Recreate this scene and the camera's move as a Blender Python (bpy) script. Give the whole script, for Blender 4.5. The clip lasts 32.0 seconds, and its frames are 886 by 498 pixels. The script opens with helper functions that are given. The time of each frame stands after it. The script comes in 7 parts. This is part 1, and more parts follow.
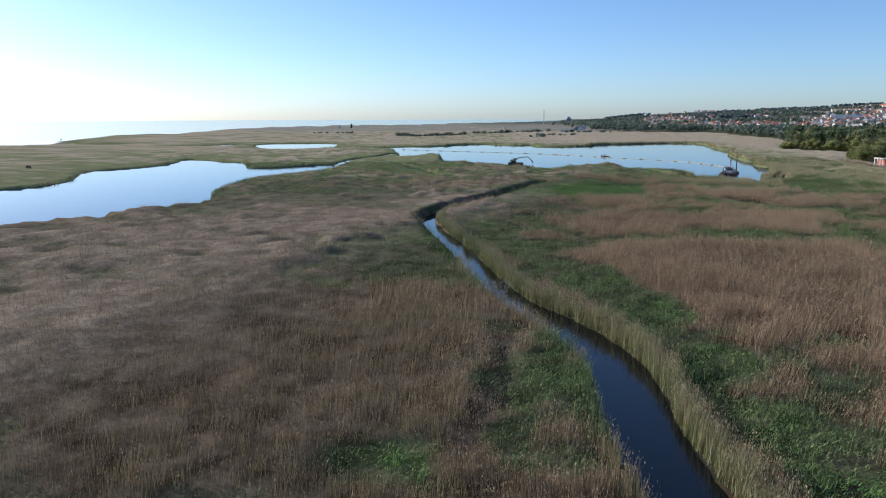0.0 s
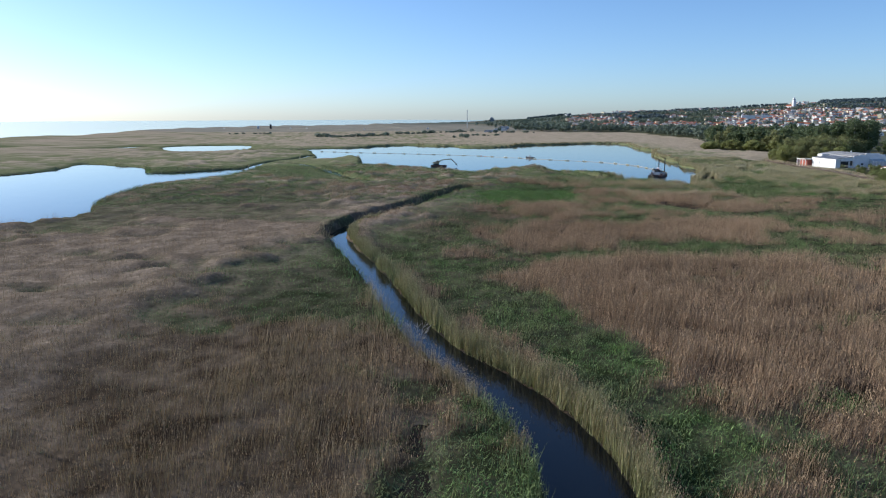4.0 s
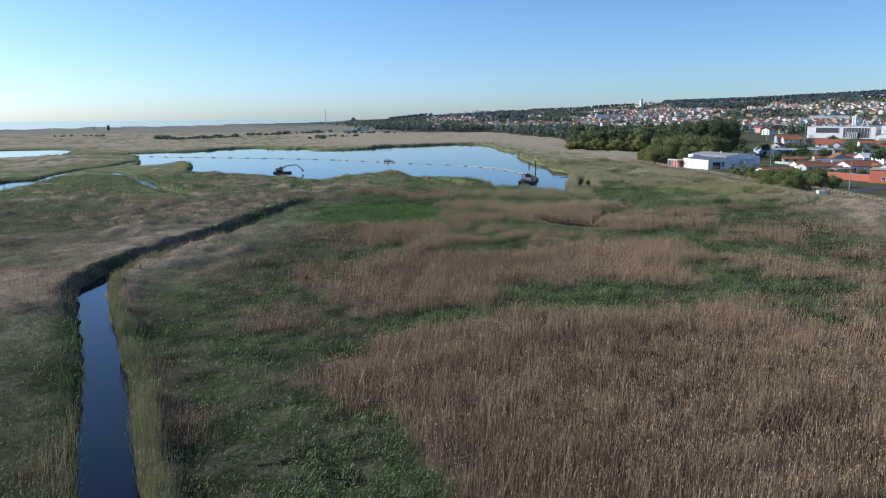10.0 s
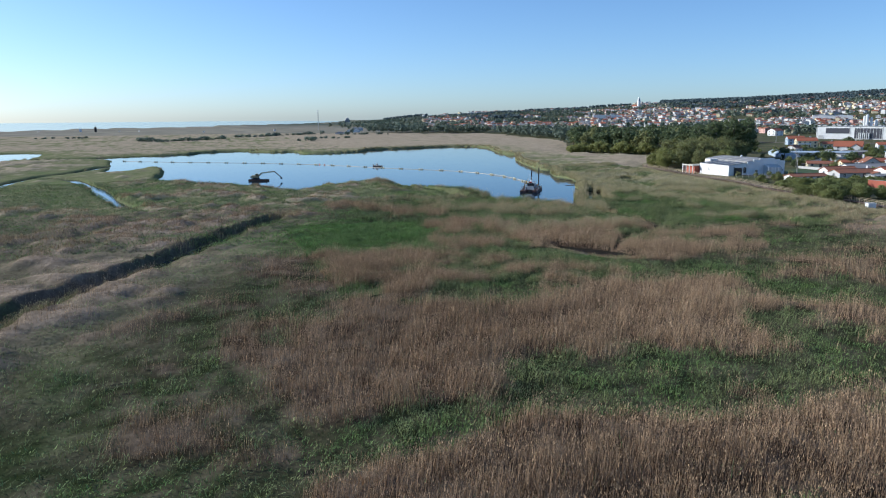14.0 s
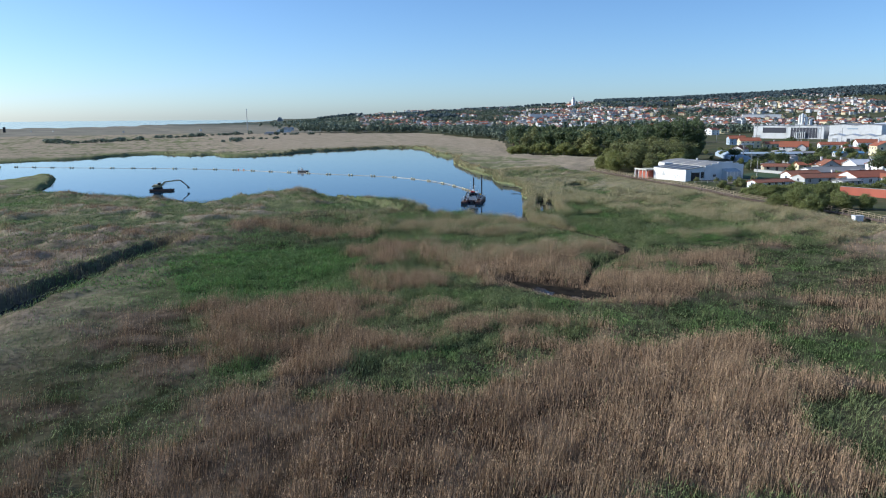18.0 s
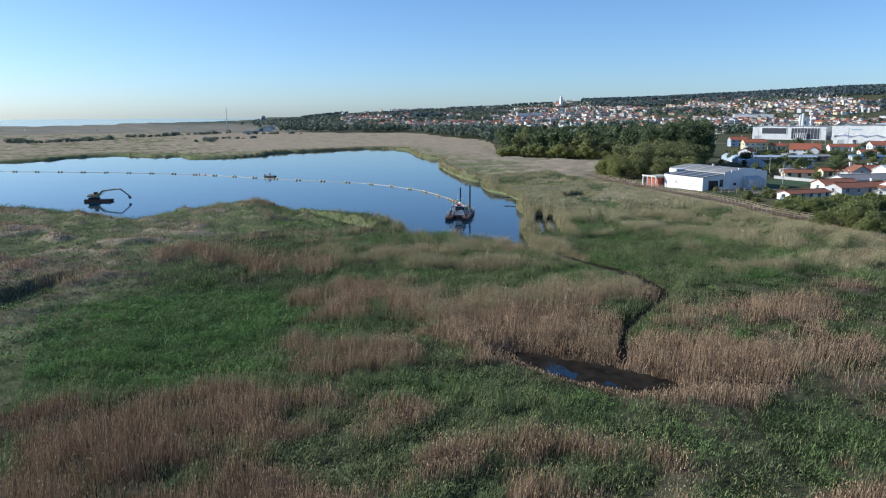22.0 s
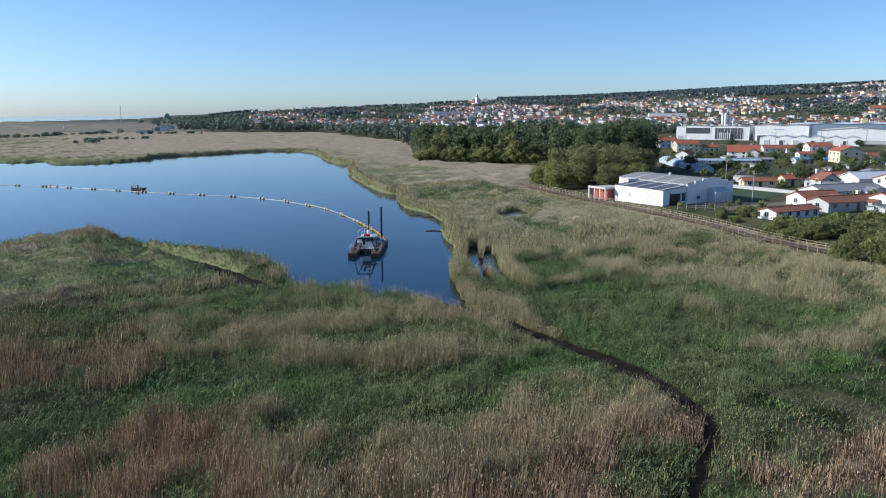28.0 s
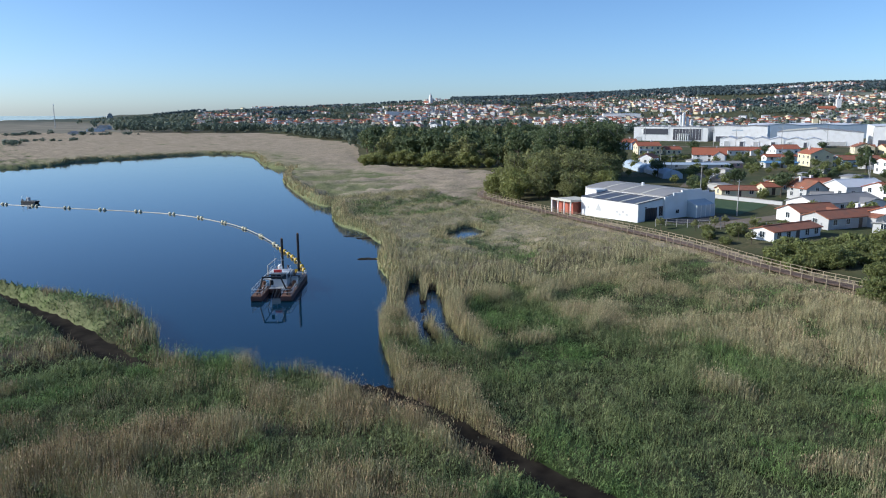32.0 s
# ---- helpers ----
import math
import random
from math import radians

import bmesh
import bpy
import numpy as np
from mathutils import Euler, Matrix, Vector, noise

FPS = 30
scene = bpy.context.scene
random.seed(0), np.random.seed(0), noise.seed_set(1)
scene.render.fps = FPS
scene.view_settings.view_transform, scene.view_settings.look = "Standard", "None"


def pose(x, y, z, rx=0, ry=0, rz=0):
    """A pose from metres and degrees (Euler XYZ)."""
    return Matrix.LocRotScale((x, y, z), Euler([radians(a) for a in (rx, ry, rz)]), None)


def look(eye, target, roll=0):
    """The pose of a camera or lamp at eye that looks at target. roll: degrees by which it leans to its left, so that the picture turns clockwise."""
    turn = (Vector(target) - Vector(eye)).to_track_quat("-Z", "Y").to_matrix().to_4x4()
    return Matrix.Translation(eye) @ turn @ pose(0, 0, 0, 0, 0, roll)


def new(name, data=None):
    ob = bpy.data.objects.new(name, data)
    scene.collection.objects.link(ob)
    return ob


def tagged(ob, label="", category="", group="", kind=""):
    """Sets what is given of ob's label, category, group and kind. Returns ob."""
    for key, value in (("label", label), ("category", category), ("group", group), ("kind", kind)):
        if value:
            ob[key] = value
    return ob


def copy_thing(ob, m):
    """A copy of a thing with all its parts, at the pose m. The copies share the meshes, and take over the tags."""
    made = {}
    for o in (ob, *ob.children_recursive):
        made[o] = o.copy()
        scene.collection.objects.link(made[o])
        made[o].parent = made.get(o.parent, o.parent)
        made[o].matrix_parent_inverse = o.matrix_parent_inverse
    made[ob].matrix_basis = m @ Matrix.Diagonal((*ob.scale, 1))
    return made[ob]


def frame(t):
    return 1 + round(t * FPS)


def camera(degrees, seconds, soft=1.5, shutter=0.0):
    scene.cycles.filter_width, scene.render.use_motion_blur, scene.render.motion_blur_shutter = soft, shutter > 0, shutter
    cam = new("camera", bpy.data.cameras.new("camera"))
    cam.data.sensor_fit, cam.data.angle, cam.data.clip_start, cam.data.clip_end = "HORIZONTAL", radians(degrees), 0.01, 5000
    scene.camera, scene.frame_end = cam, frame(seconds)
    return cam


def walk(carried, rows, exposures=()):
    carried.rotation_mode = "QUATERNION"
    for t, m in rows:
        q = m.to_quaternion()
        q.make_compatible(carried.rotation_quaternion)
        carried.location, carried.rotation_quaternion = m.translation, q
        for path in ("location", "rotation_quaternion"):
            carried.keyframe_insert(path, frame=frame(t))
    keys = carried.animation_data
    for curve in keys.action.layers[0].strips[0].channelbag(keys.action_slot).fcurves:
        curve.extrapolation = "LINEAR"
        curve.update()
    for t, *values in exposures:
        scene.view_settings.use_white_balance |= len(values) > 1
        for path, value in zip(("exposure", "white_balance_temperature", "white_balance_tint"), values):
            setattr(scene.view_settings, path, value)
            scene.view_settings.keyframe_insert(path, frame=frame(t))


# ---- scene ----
cam = camera(62.71, 32.0, soft=1.1)
PATH = [
    (0, (1.785, 6.404, 25.329), (5.732, 104.707, 7.418), -0.20),
    (1, (2.211, 11.341, 25.459), (8.202, 109.538, 7.526), -0.18),
    (2, (2.975, 16.537, 25.439), (14.259, 114.270, 7.525), -0.17),
    (3, (3.979, 21.574, 25.503), (17.463, 119.026, 7.578), -0.19),
    (3.5, (4.652, 24.208, 25.407), (18.523, 121.608, 7.494), -0.20),
    (5.5, (8.037, 37.595, 25.052), (22.399, 134.936, 7.210), -0.24),
    (6, (8.812, 41.450, 25.165), (27.520, 138.035, 7.234), -0.25),
    (6.5, (10.161, 45.338, 25.005), (35.269, 140.451, 7.033), -0.27),
    (7, (11.360, 48.811, 24.923), (39.097, 143.189, 6.936), -0.30),
    (7.5, (12.946, 52.398, 24.841), (42.159, 146.327, 6.845), -0.32),
    (8, (14.379, 55.698, 24.864), (44.582, 149.318, 6.888), -0.33),
    (9, (17.255, 62.629, 24.775), (48.596, 155.872, 6.789), -0.32),
    (10, (20.062, 69.318, 24.768), (51.767, 162.443, 6.807), -0.30),
    (11, (22.766, 76.384, 24.851), (54.608, 169.461, 6.887), -0.28),
    (12, (25.579, 83.875, 24.850), (57.572, 176.901, 6.893), -0.30),
    (13, (28.212, 90.624, 24.977), (60.224, 183.641, 7.003), -0.36),
    (13.5, (29.631, 94.112, 25.067), (61.705, 187.117, 7.141), -0.40),
    (15.5, (35.230, 108.878, 25.471), (70.195, 200.827, 7.507), -0.45),
    (16, (36.518, 112.569, 25.435), (73.486, 203.721, 7.414), -0.43),
    (17, (39.740, 119.531, 25.576), (78.861, 209.765, 7.483), -0.42),
    (18, (43.244, 126.589, 25.690), (83.376, 216.374, 7.573), -0.46),
    (19, (47.020, 134.099, 25.887), (87.487, 223.708, 7.648), -0.48),
    (20, (51.066, 141.822, 25.993), (91.557, 231.419, 7.749), -0.49),
    (21, (54.809, 149.398, 26.016), (95.395, 238.947, 7.746), -0.42),
    (22, (58.584, 157.288, 25.757), (100.352, 246.292, 7.492), -0.31),
    (23, (62.748, 165.046, 25.697), (105.370, 253.650, 7.452), -0.24),
    (24, (66.781, 172.510, 25.728), (109.529, 261.044, 7.444), -0.21),
    (24.5, (68.725, 176.059, 25.807), (111.472, 264.589, 7.497), -0.18),
    (26.5, (75.621, 188.977, 25.668), (118.515, 277.430, 7.335), -0.07),
    (27, (77.411, 191.917, 25.712), (121.095, 279.969, 7.311), -0.09),
    (27.5, (79.161, 194.913, 25.819), (126.501, 281.057, 7.433), -0.13),
    (28, (80.939, 198.002, 25.918), (132.578, 281.608, 7.389), -0.15),
    (29, (85.562, 204.073, 25.959), (140.257, 285.719, 7.454), -0.18),
    (30, (90.446, 210.158, 25.874), (146.407, 290.948, 7.397), -0.20),
    (31, (95.360, 216.078, 25.963), (151.948, 296.422, 7.451), -0.18),
    (32, (99.309, 220.952, 26.185), (156.005, 301.207, 7.621), -0.10),
]
walk(cam, [(t, look(eye, to, roll)) for t, eye, to, roll in PATH], [(0, 0.4, 5800, 9), (5, 0.4, 5760, 8.5), (11, 0.4, 5640, 6.5), (24, 0.39, 5640, 6.5), (30, 0.38, 5680, 8), (32, 0.38, 5680, 8)])

# ---- world, sun, exposure ----
SUN_AZ, SUN_EL = 57.0, 25.0          # degrees to the left of +y, degrees up
world = bpy.data.worlds.new("sky")
scene.world = world
world.use_nodes = True
wn = world.node_tree.nodes
sky = wn.new("ShaderNodeTexSky")
sky.sky_type = "NISHITA"
sky.sun_disc = False
sky.sun_elevation = radians(SUN_EL)
sky.sun_rotation = radians(-SUN_AZ)
sky.altitude = 30
sky.air_density, sky.dust_density, sky.ozone_density = 0.75, 0.61, 4.0
wn["Background"].inputs["Strength"].default_value = 0.115
world.node_tree.links.new(sky.outputs["Color"], wn["Background"].inputs["Color"])
sun = new("sun", bpy.data.lights.new("sun", "SUN"))
sun.data.energy, sun.data.angle, sun.data.color = 4.4, radians(0.5), (1.0, 0.90, 0.76)
_a, _e = radians(SUN_AZ), radians(SUN_EL)
SUN_DIR = Vector((-math.sin(_a) * math.cos(_e), math.cos(_a) * math.cos(_e), math.sin(_e)))
sun.matrix_world = look(SUN_DIR * 300, (0, 0, 0))


# ---- materials ----
def material(name, color, rough=0.8, metal=0.0, vary=0.25, grain=3.0, bump=0.0, second=None, island=0.0, rand=0.0,
             translucent=0.0, spec=0.4, patch=0.25):
    """A surface with variation at two scales; second: the colour of stains or wear."""
    m = bpy.data.materials.new(name)
    m.use_nodes = True
    nt, nd = m.node_tree, m.node_tree.nodes
    b = nd["Principled BSDF"]
    b.inputs["Roughness"].default_value = rough
    b.inputs["Metallic"].default_value = metal
    b.inputs["Specular IOR Level"].default_value = spec
    geo = nd.new("ShaderNodeNewGeometry")
    fine = nd.new("ShaderNodeTexNoise")
    fine.inputs["Scale"].default_value = grain
    fine.inputs["Detail"].default_value = 4
    coarse = nd.new("ShaderNodeTexNoise")
    coarse.inputs["Scale"].default_value = grain * patch
    coarse.inputs["Detail"].default_value = 2
    nt.links.new(geo.outputs["Position"], fine.inputs["Vector"])
    nt.links.new(geo.outputs["Position"], coarse.inputs["Vector"])
    dark = tuple(c * (1 - vary) for c in color) + (1,)
    lite = tuple(min(1, c * (1 + vary * 0.7)) for c in color) + (1,)
    mix = nd.new("ShaderNodeMix")
    mix.data_type = "RGBA"
    nt.links.new(fine.outputs["Fac"], mix.inputs["Factor"])
    mix.inputs[6].default_value, mix.inputs[7].default_value = dark, lite
    ramp = nd.new("ShaderNodeMapRange")
    ramp.inputs["From Min"].default_value, ramp.inputs["From Max"].default_value = 0.45, 0.75
    ramp.inputs["To Max"].default_value = 0.7 if second else 0.3
    nt.links.new(coarse.outputs["Fac"], ramp.inputs["Value"])
    mix2 = nd.new("ShaderNodeMix")
    mix2.data_type = "RGBA"
    nt.links.new(ramp.outputs["Result"], mix2.inputs["Factor"])
    nt.links.new(mix.outputs[2], mix2.inputs[6])
    mix2.inputs[7].default_value = tuple(second or [c * 0.7 for c in color]) + (1,)
    out = mix2.outputs[2]
    if island or rand:
        hsv = nd.new("ShaderNodeHueSaturation")
        mr = nd.new("ShaderNodeMapRange")
        amount = island or rand
        mr.inputs["To Min"].default_value, mr.inputs["To Max"].default_value = 1 - amount, 1 + amount
        if island:
            nt.links.new(geo.outputs["Random Per Island"], mr.inputs["Value"])
        else:
            info = nd.new("ShaderNodeObjectInfo")
            nt.links.new(info.outputs["Random"], mr.inputs["Value"])
        nt.links.new(mr.outputs["Result"], hsv.inputs["Value"])
        nt.links.new(out, hsv.inputs["Color"])
        out = hsv.outputs["Color"]
    nt.links.new(out, b.inputs["Base Color"])
    if bump:
        bp = nd.new("ShaderNodeBump")
        bp.inputs["Strength"].default_value = min(1, bump * 5)
        bp.inputs["Distance"].default_value = bump
        nt.links.new(fine.outputs["Fac"], bp.inputs["Height"])
        nt.links.new(bp.outputs["Normal"], b.inputs["Normal"])
    if translucent:
        tr = nd.new("ShaderNodeBsdfTranslucent")
        nt.links.new(out, tr.inputs["Color"])
        sh = nd.new("ShaderNodeMixShader")
        sh.inputs[0].default_value = translucent
        nt.links.new(b.outputs[0], sh.inputs[1])
        nt.links.new(tr.outputs[0], sh.inputs[2])
        nt.links.new(sh.outputs[0], nd["Material Output"].inputs["Surface"])
    return m


def plant_material(name, low, high, alt, tip, translucent=0.3, gloss=0.25, each_=0.5):
    """Reeds and sedge: the attribute 'plant' holds x: tone (dryness, with painted rim light and gap shade), y:
    alternate kind, z: nearness to the tip.
    """
    m = bpy.data.materials.new(name)
    m.use_nodes = True
    nt, nd = m.node_tree, m.node_tree.nodes
    b = nd["Principled BSDF"]
    b.inputs["Roughness"].default_value = 0.75
    b.inputs["Specular IOR Level"].default_value = gloss
    at = nd.new("ShaderNodeAttribute")
    at.attribute_name = "plant"
    sep = nd.new("ShaderNodeSeparateXYZ")
    nt.links.new(at.outputs["Vector"], sep.inputs[0])
    geo = nd.new("ShaderNodeNewGeometry")
    fine = nd.new("ShaderNodeTexNoise")
    fine.inputs["Scale"].default_value = 1.4
    fine.inputs["Detail"].default_value = 5
    nt.links.new(geo.outputs["Position"], fine.inputs["Vector"])

    def blend(fac, a, c):
        x = nd.new("ShaderNodeMix")
        x.data_type = "RGBA"
        nt.links.new(fac, x.inputs["Factor"])
        for value, slot in ((a, 6), (c, 7)):
            if isinstance(value, tuple):
                x.inputs[slot].default_value = value + (1,)
            else:
                nt.links.new(value, x.inputs[slot])
        return x.outputs[2]

    c = blend(sep.outputs[0], low, high)
    c = blend(sep.outputs[1], c, alt)
    c = blend(sep.outputs[2], c, tip)
    hsv = nd.new("ShaderNodeHueSaturation")
    mr = nd.new("ShaderNodeMapRange")
    mr.inputs["From Min"].default_value, mr.inputs["From Max"].default_value = 0.3, 0.7
    mr.inputs["To Min"].default_value, mr.inputs["To Max"].default_value = 0.72, 1.25
    nt.links.new(fine.outputs["Fac"], mr.inputs["Value"])
    each = nd.new("ShaderNodeMapRange")
    each.inputs["To Min"].default_value, each.inputs["To Max"].default_value = 1 - each_, 1 + each_
    nt.links.new(geo.outputs["Random Per Island"], each.inputs["Value"])
    times = nd.new("ShaderNodeMath")
    times.operation = "MULTIPLY"
    nt.links.new(mr.outputs["Result"], times.inputs[0])
    nt.links.new(each.outputs["Result"], times.inputs[1])
    nt.links.new(times.outputs[0], hsv.inputs["Value"])
    nt.links.new(c, hsv.inputs["Color"])
    nt.links.new(hsv.outputs["Color"], b.inputs["Base Color"])
    bp = nd.new("ShaderNodeBump")
    bp.inputs["Strength"].default_value, bp.inputs["Distance"].default_value = 0.6, 0.25
    nt.links.new(fine.outputs["Fac"], bp.inputs["Height"])
    nt.links.new(bp.outputs["Normal"], b.inputs["Normal"])
    tr = nd.new("ShaderNodeBsdfTranslucent")
    nt.links.new(hsv.outputs["Color"], tr.inputs["Color"])
    sh = nd.new("ShaderNodeMixShader")
    sh.inputs[0].default_value = translucent
    nt.links.new(b.outputs[0], sh.inputs[1])
    nt.links.new(tr.outputs[0], sh.inputs[2])
    nt.links.new(sh.outputs[0], nd["Material Output"].inputs["Surface"])
    return m


def water_material():
    m = bpy.data.materials.new("lagoon_water")
    m.use_nodes = True
    nt, nd = m.node_tree, m.node_tree.nodes
    b = nd["Principled BSDF"]
    b.inputs["Roughness"].default_value = 0.06
    b.inputs["IOR"].default_value = 1.33
    geo = nd.new("ShaderNodeNewGeometry")
    big = nd.new("ShaderNodeTexNoise")
    big.inputs["Scale"].default_value = 0.03
    nt.links.new(geo.outputs["Position"], big.inputs["Vector"])
    mix = nd.new("ShaderNodeMix")
    mix.data_type = "RGBA"
    mix.inputs[6].default_value = (0.002, 0.021, 0.044, 1)
    mix.inputs[7].default_value = (0.004, 0.024, 0.048, 1)
    nt.links.new(big.outputs["Fac"], mix.inputs["Factor"])
    nt.links.new(mix.outputs[2], b.inputs["Base Color"])
    # the open sea beyond the dunes is ruffled by waves
    pos = nd.new("ShaderNodeSeparateXYZ")
    nt.links.new(geo.outputs["Position"], pos.inputs[0])

    def span(out, lo, hi, to0, to1):
        r = nd.new("ShaderNodeMapRange")
        for key, value in (("From Min", lo), ("From Max", hi), ("To Min", to0), ("To Max", to1)):
            r.inputs[key].default_value = value
        nt.links.new(out, r.inputs["Value"])
        return r.outputs["Result"]

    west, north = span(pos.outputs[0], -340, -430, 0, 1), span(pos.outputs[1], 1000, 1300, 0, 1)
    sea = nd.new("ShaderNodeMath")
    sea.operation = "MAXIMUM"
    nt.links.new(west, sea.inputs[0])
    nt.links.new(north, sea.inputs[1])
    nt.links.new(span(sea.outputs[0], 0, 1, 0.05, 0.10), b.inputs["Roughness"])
    # pale sea tint: haze and reflected sky put into the base colour
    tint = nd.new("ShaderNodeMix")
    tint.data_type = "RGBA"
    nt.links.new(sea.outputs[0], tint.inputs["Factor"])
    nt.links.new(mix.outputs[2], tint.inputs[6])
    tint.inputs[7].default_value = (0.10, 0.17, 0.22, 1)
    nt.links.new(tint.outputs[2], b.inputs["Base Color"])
    # water south of the lake near black, overhanging reeds' shade put into colour
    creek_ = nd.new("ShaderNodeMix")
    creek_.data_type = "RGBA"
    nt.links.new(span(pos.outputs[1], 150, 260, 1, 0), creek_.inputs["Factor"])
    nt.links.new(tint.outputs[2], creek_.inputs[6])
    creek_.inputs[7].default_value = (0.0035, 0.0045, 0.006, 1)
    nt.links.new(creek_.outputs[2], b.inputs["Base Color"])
    rip = nd.new("ShaderNodeTexNoise")
    rip.inputs["Scale"].default_value, rip.inputs["Detail"].default_value = 2.2, 3
    nt.links.new(geo.outputs["Position"], rip.inputs["Vector"])
    bp = nd.new("ShaderNodeBump")
    bp.inputs["Strength"].default_value, bp.inputs["Distance"].default_value = 0.05, 0.03
    nt.links.new(rip.outputs["Fac"], bp.inputs["Height"])
    nt.links.new(bp.outputs["Normal"], b.inputs["Normal"])
    return m


def ground_material():
    """Mud and litter in the marsh, grass and soil on the land, sand on the dunes: attribute 'zone' x land, y sand, z wooded."""
    m = bpy.data.materials.new("earth")
    m.use_nodes = True
    nt, nd = m.node_tree, m.node_tree.nodes
    b = nd["Principled BSDF"]
    b.inputs["Roughness"].default_value = 0.95
    b.inputs["Specular IOR Level"].default_value = 0.06
    at = nd.new("ShaderNodeAttribute")
    at.attribute_name = "zone"
    sep = nd.new("ShaderNodeSeparateXYZ")
    nt.links.new(at.outputs["Vector"], sep.inputs[0])
    geo = nd.new("ShaderNodeNewGeometry")

    def noise_tex(scale, detail):
        n = nd.new("ShaderNodeTexNoise")
        n.inputs["Scale"].default_value, n.inputs["Detail"].default_value = scale, detail
        nt.links.new(geo.outputs["Position"], n.inputs["Vector"])
        r = nd.new("ShaderNodeMapRange")
        r.inputs["From Min"].default_value, r.inputs["From Max"].default_value = 0.35, 0.65
        nt.links.new(n.outputs["Fac"], r.inputs["Value"])
        return r.outputs["Result"]

    def blend(fac, a, c):
        x = nd.new("ShaderNodeMix")
        x.data_type = "RGBA"
        nt.links.new(fac, x.inputs["Factor"])
        for value, slot in ((a, 6), (c, 7)):
            if isinstance(value, tuple):
                x.inputs[slot].default_value = value + (1,)
            else:
                nt.links.new(value, x.inputs[slot])
        return x.outputs[2]

    # mud near black: the ditch banks' shade is put into its colour
    mud = blend(noise_tex(0.5, 4), (0.012, 0.010, 0.008), (0.032, 0.027, 0.02))
    # grass tones lowered, so the colour holds the shade between the houses
    grass = blend(noise_tex(0.06, 5), (0.05, 0.075, 0.03), (0.16, 0.13, 0.075))
    grass = blend(noise_tex(1.3, 3), grass, (0.08, 0.085, 0.045))
    sand = blend(noise_tex(0.02, 4), (0.27, 0.24, 0.185), (0.17, 0.16, 0.118))
    # bluish undertone: far haze coloured into the ground below the woods
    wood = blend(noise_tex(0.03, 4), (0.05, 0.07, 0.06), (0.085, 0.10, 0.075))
    c = blend(sep.outputs[0], mud, grass)
    c = blend(sep.outputs[1], c, sand)
    c = blend(sep.outputs[2], c, wood)
    nt.links.new(c, b.inputs["Base Color"])
    return m


M_WATER = water_material()
M_GROUND = ground_material()
M_DRY = plant_material("dry_reed", (0.168, 0.105, 0.066), (0.35, 0.238, 0.15), (0.30, 0.268, 0.13), (0.445, 0.325, 0.20), 0.10, 0.25, 0.55)
M_GREEN = plant_material("green_sedge", (0.062, 0.104, 0.037), (0.178, 0.212, 0.086), (0.105, 0.21, 0.046), (0.30, 0.30, 0.15), 0.18, 0.25, 0.6)
# litter darkened: the shade down among the stems is in these colours
M_CANOPY = plant_material("shaded_reed_litter", (0.045, 0.032, 0.022), (0.026, 0.035, 0.016), (0.034, 0.068, 0.017), (0.45, 0.36, 0.27), 0.0, 0.0, 0.0)
# reed tones raised: the pallor of haze over the far marsh is in them
M_FARBED = plant_material("hazed_reed_cover", (0.325, 0.27, 0.197), (0.155, 0.17, 0.085), (0.105, 0.17, 0.055), (0.44, 0.36, 0.27), 0.0, 0.0, 0.0)
M_MEADOW = plant_material("meadow_grass", (0.145, 0.135, 0.070), (0.33, 0.295, 0.165), (0.29, 0.28, 0.13), (0.43, 0.38, 0.235), 0.12, 0.25, 0.5)
M_CREEKREED = plant_material("creek_reed", (0.120, 0.125, 0.052), (0.22, 0.195, 0.092), (0.19, 0.20, 0.08), (0.36, 0.32, 0.19), 0.12)
M_LEAF = material("leaf_green", (0.215, 0.24, 0.082), 0.6, grain=0.6, vary=0.35, island=0.25, translucent=0.42)
M_LEAF_LIGHT = material("leaf_light", (0.25, 0.265, 0.085), 0.6, grain=0.6, vary=0.3, island=0.25, translucent=0.42)
M_LEAF_DARK = material("leaf_dark", (0.115, 0.15, 0.065), 0.65, grain=0.5, vary=0.35, island=0.3, translucent=0.35)
M_LEAF_OLIVE = material("leaf_olive", (0.225, 0.235, 0.092), 0.65, grain=0.6, vary=0.3, island=0.3, translucent=0.4)
# hill leaves paled to blue-grey: distance haze is part of the colour
M_HILLHAZE = material("hazed_hill_leaf", (0.09, 0.125, 0.13), 0.7, grain=0.2, vary=0.3, island=0.25, translucent=0.2)
# belt and grove leaves lightened the same way, with haze mixed in
M_BELT = material("hazed_belt_leaf", (0.14, 0.175, 0.125), 0.7, grain=0.3, vary=0.35, island=0.3, translucent=0.2)
M_BARK = material("bark", (0.11, 0.085, 0.06), 0.9, grain=6, bump=0.03)
M_BARK_PALE = material("pale_bark", (0.30, 0.28, 0.24), 0.85, grain=6, bump=0.02)
M_TWIG = material("bare_twig", (0.30, 0.27, 0.24), 0.85, grain=6)
M_PLANK = material("weathered_plank", (0.17, 0.12, 0.09), 0.85, grain=9, bump=0.01, rand=0.25)
M_RAIL = material("rail_wood", (0.33, 0.27, 0.18), 0.8, grain=8, bump=0.005, vary=0.3)
M_WHITE = material("white_render", (0.76, 0.76, 0.75), 0.8, grain=1.5, vary=0.06, second=(0.65, 0.64, 0.61), bump=0.005)
# white of the far house walls, dulled with haze in the colour
M_FAR_WHITE = material("far_white_render", (0.64, 0.64, 0.62), 0.85, grain=0.4, vary=0.15, second=(0.46, 0.44, 0.40))
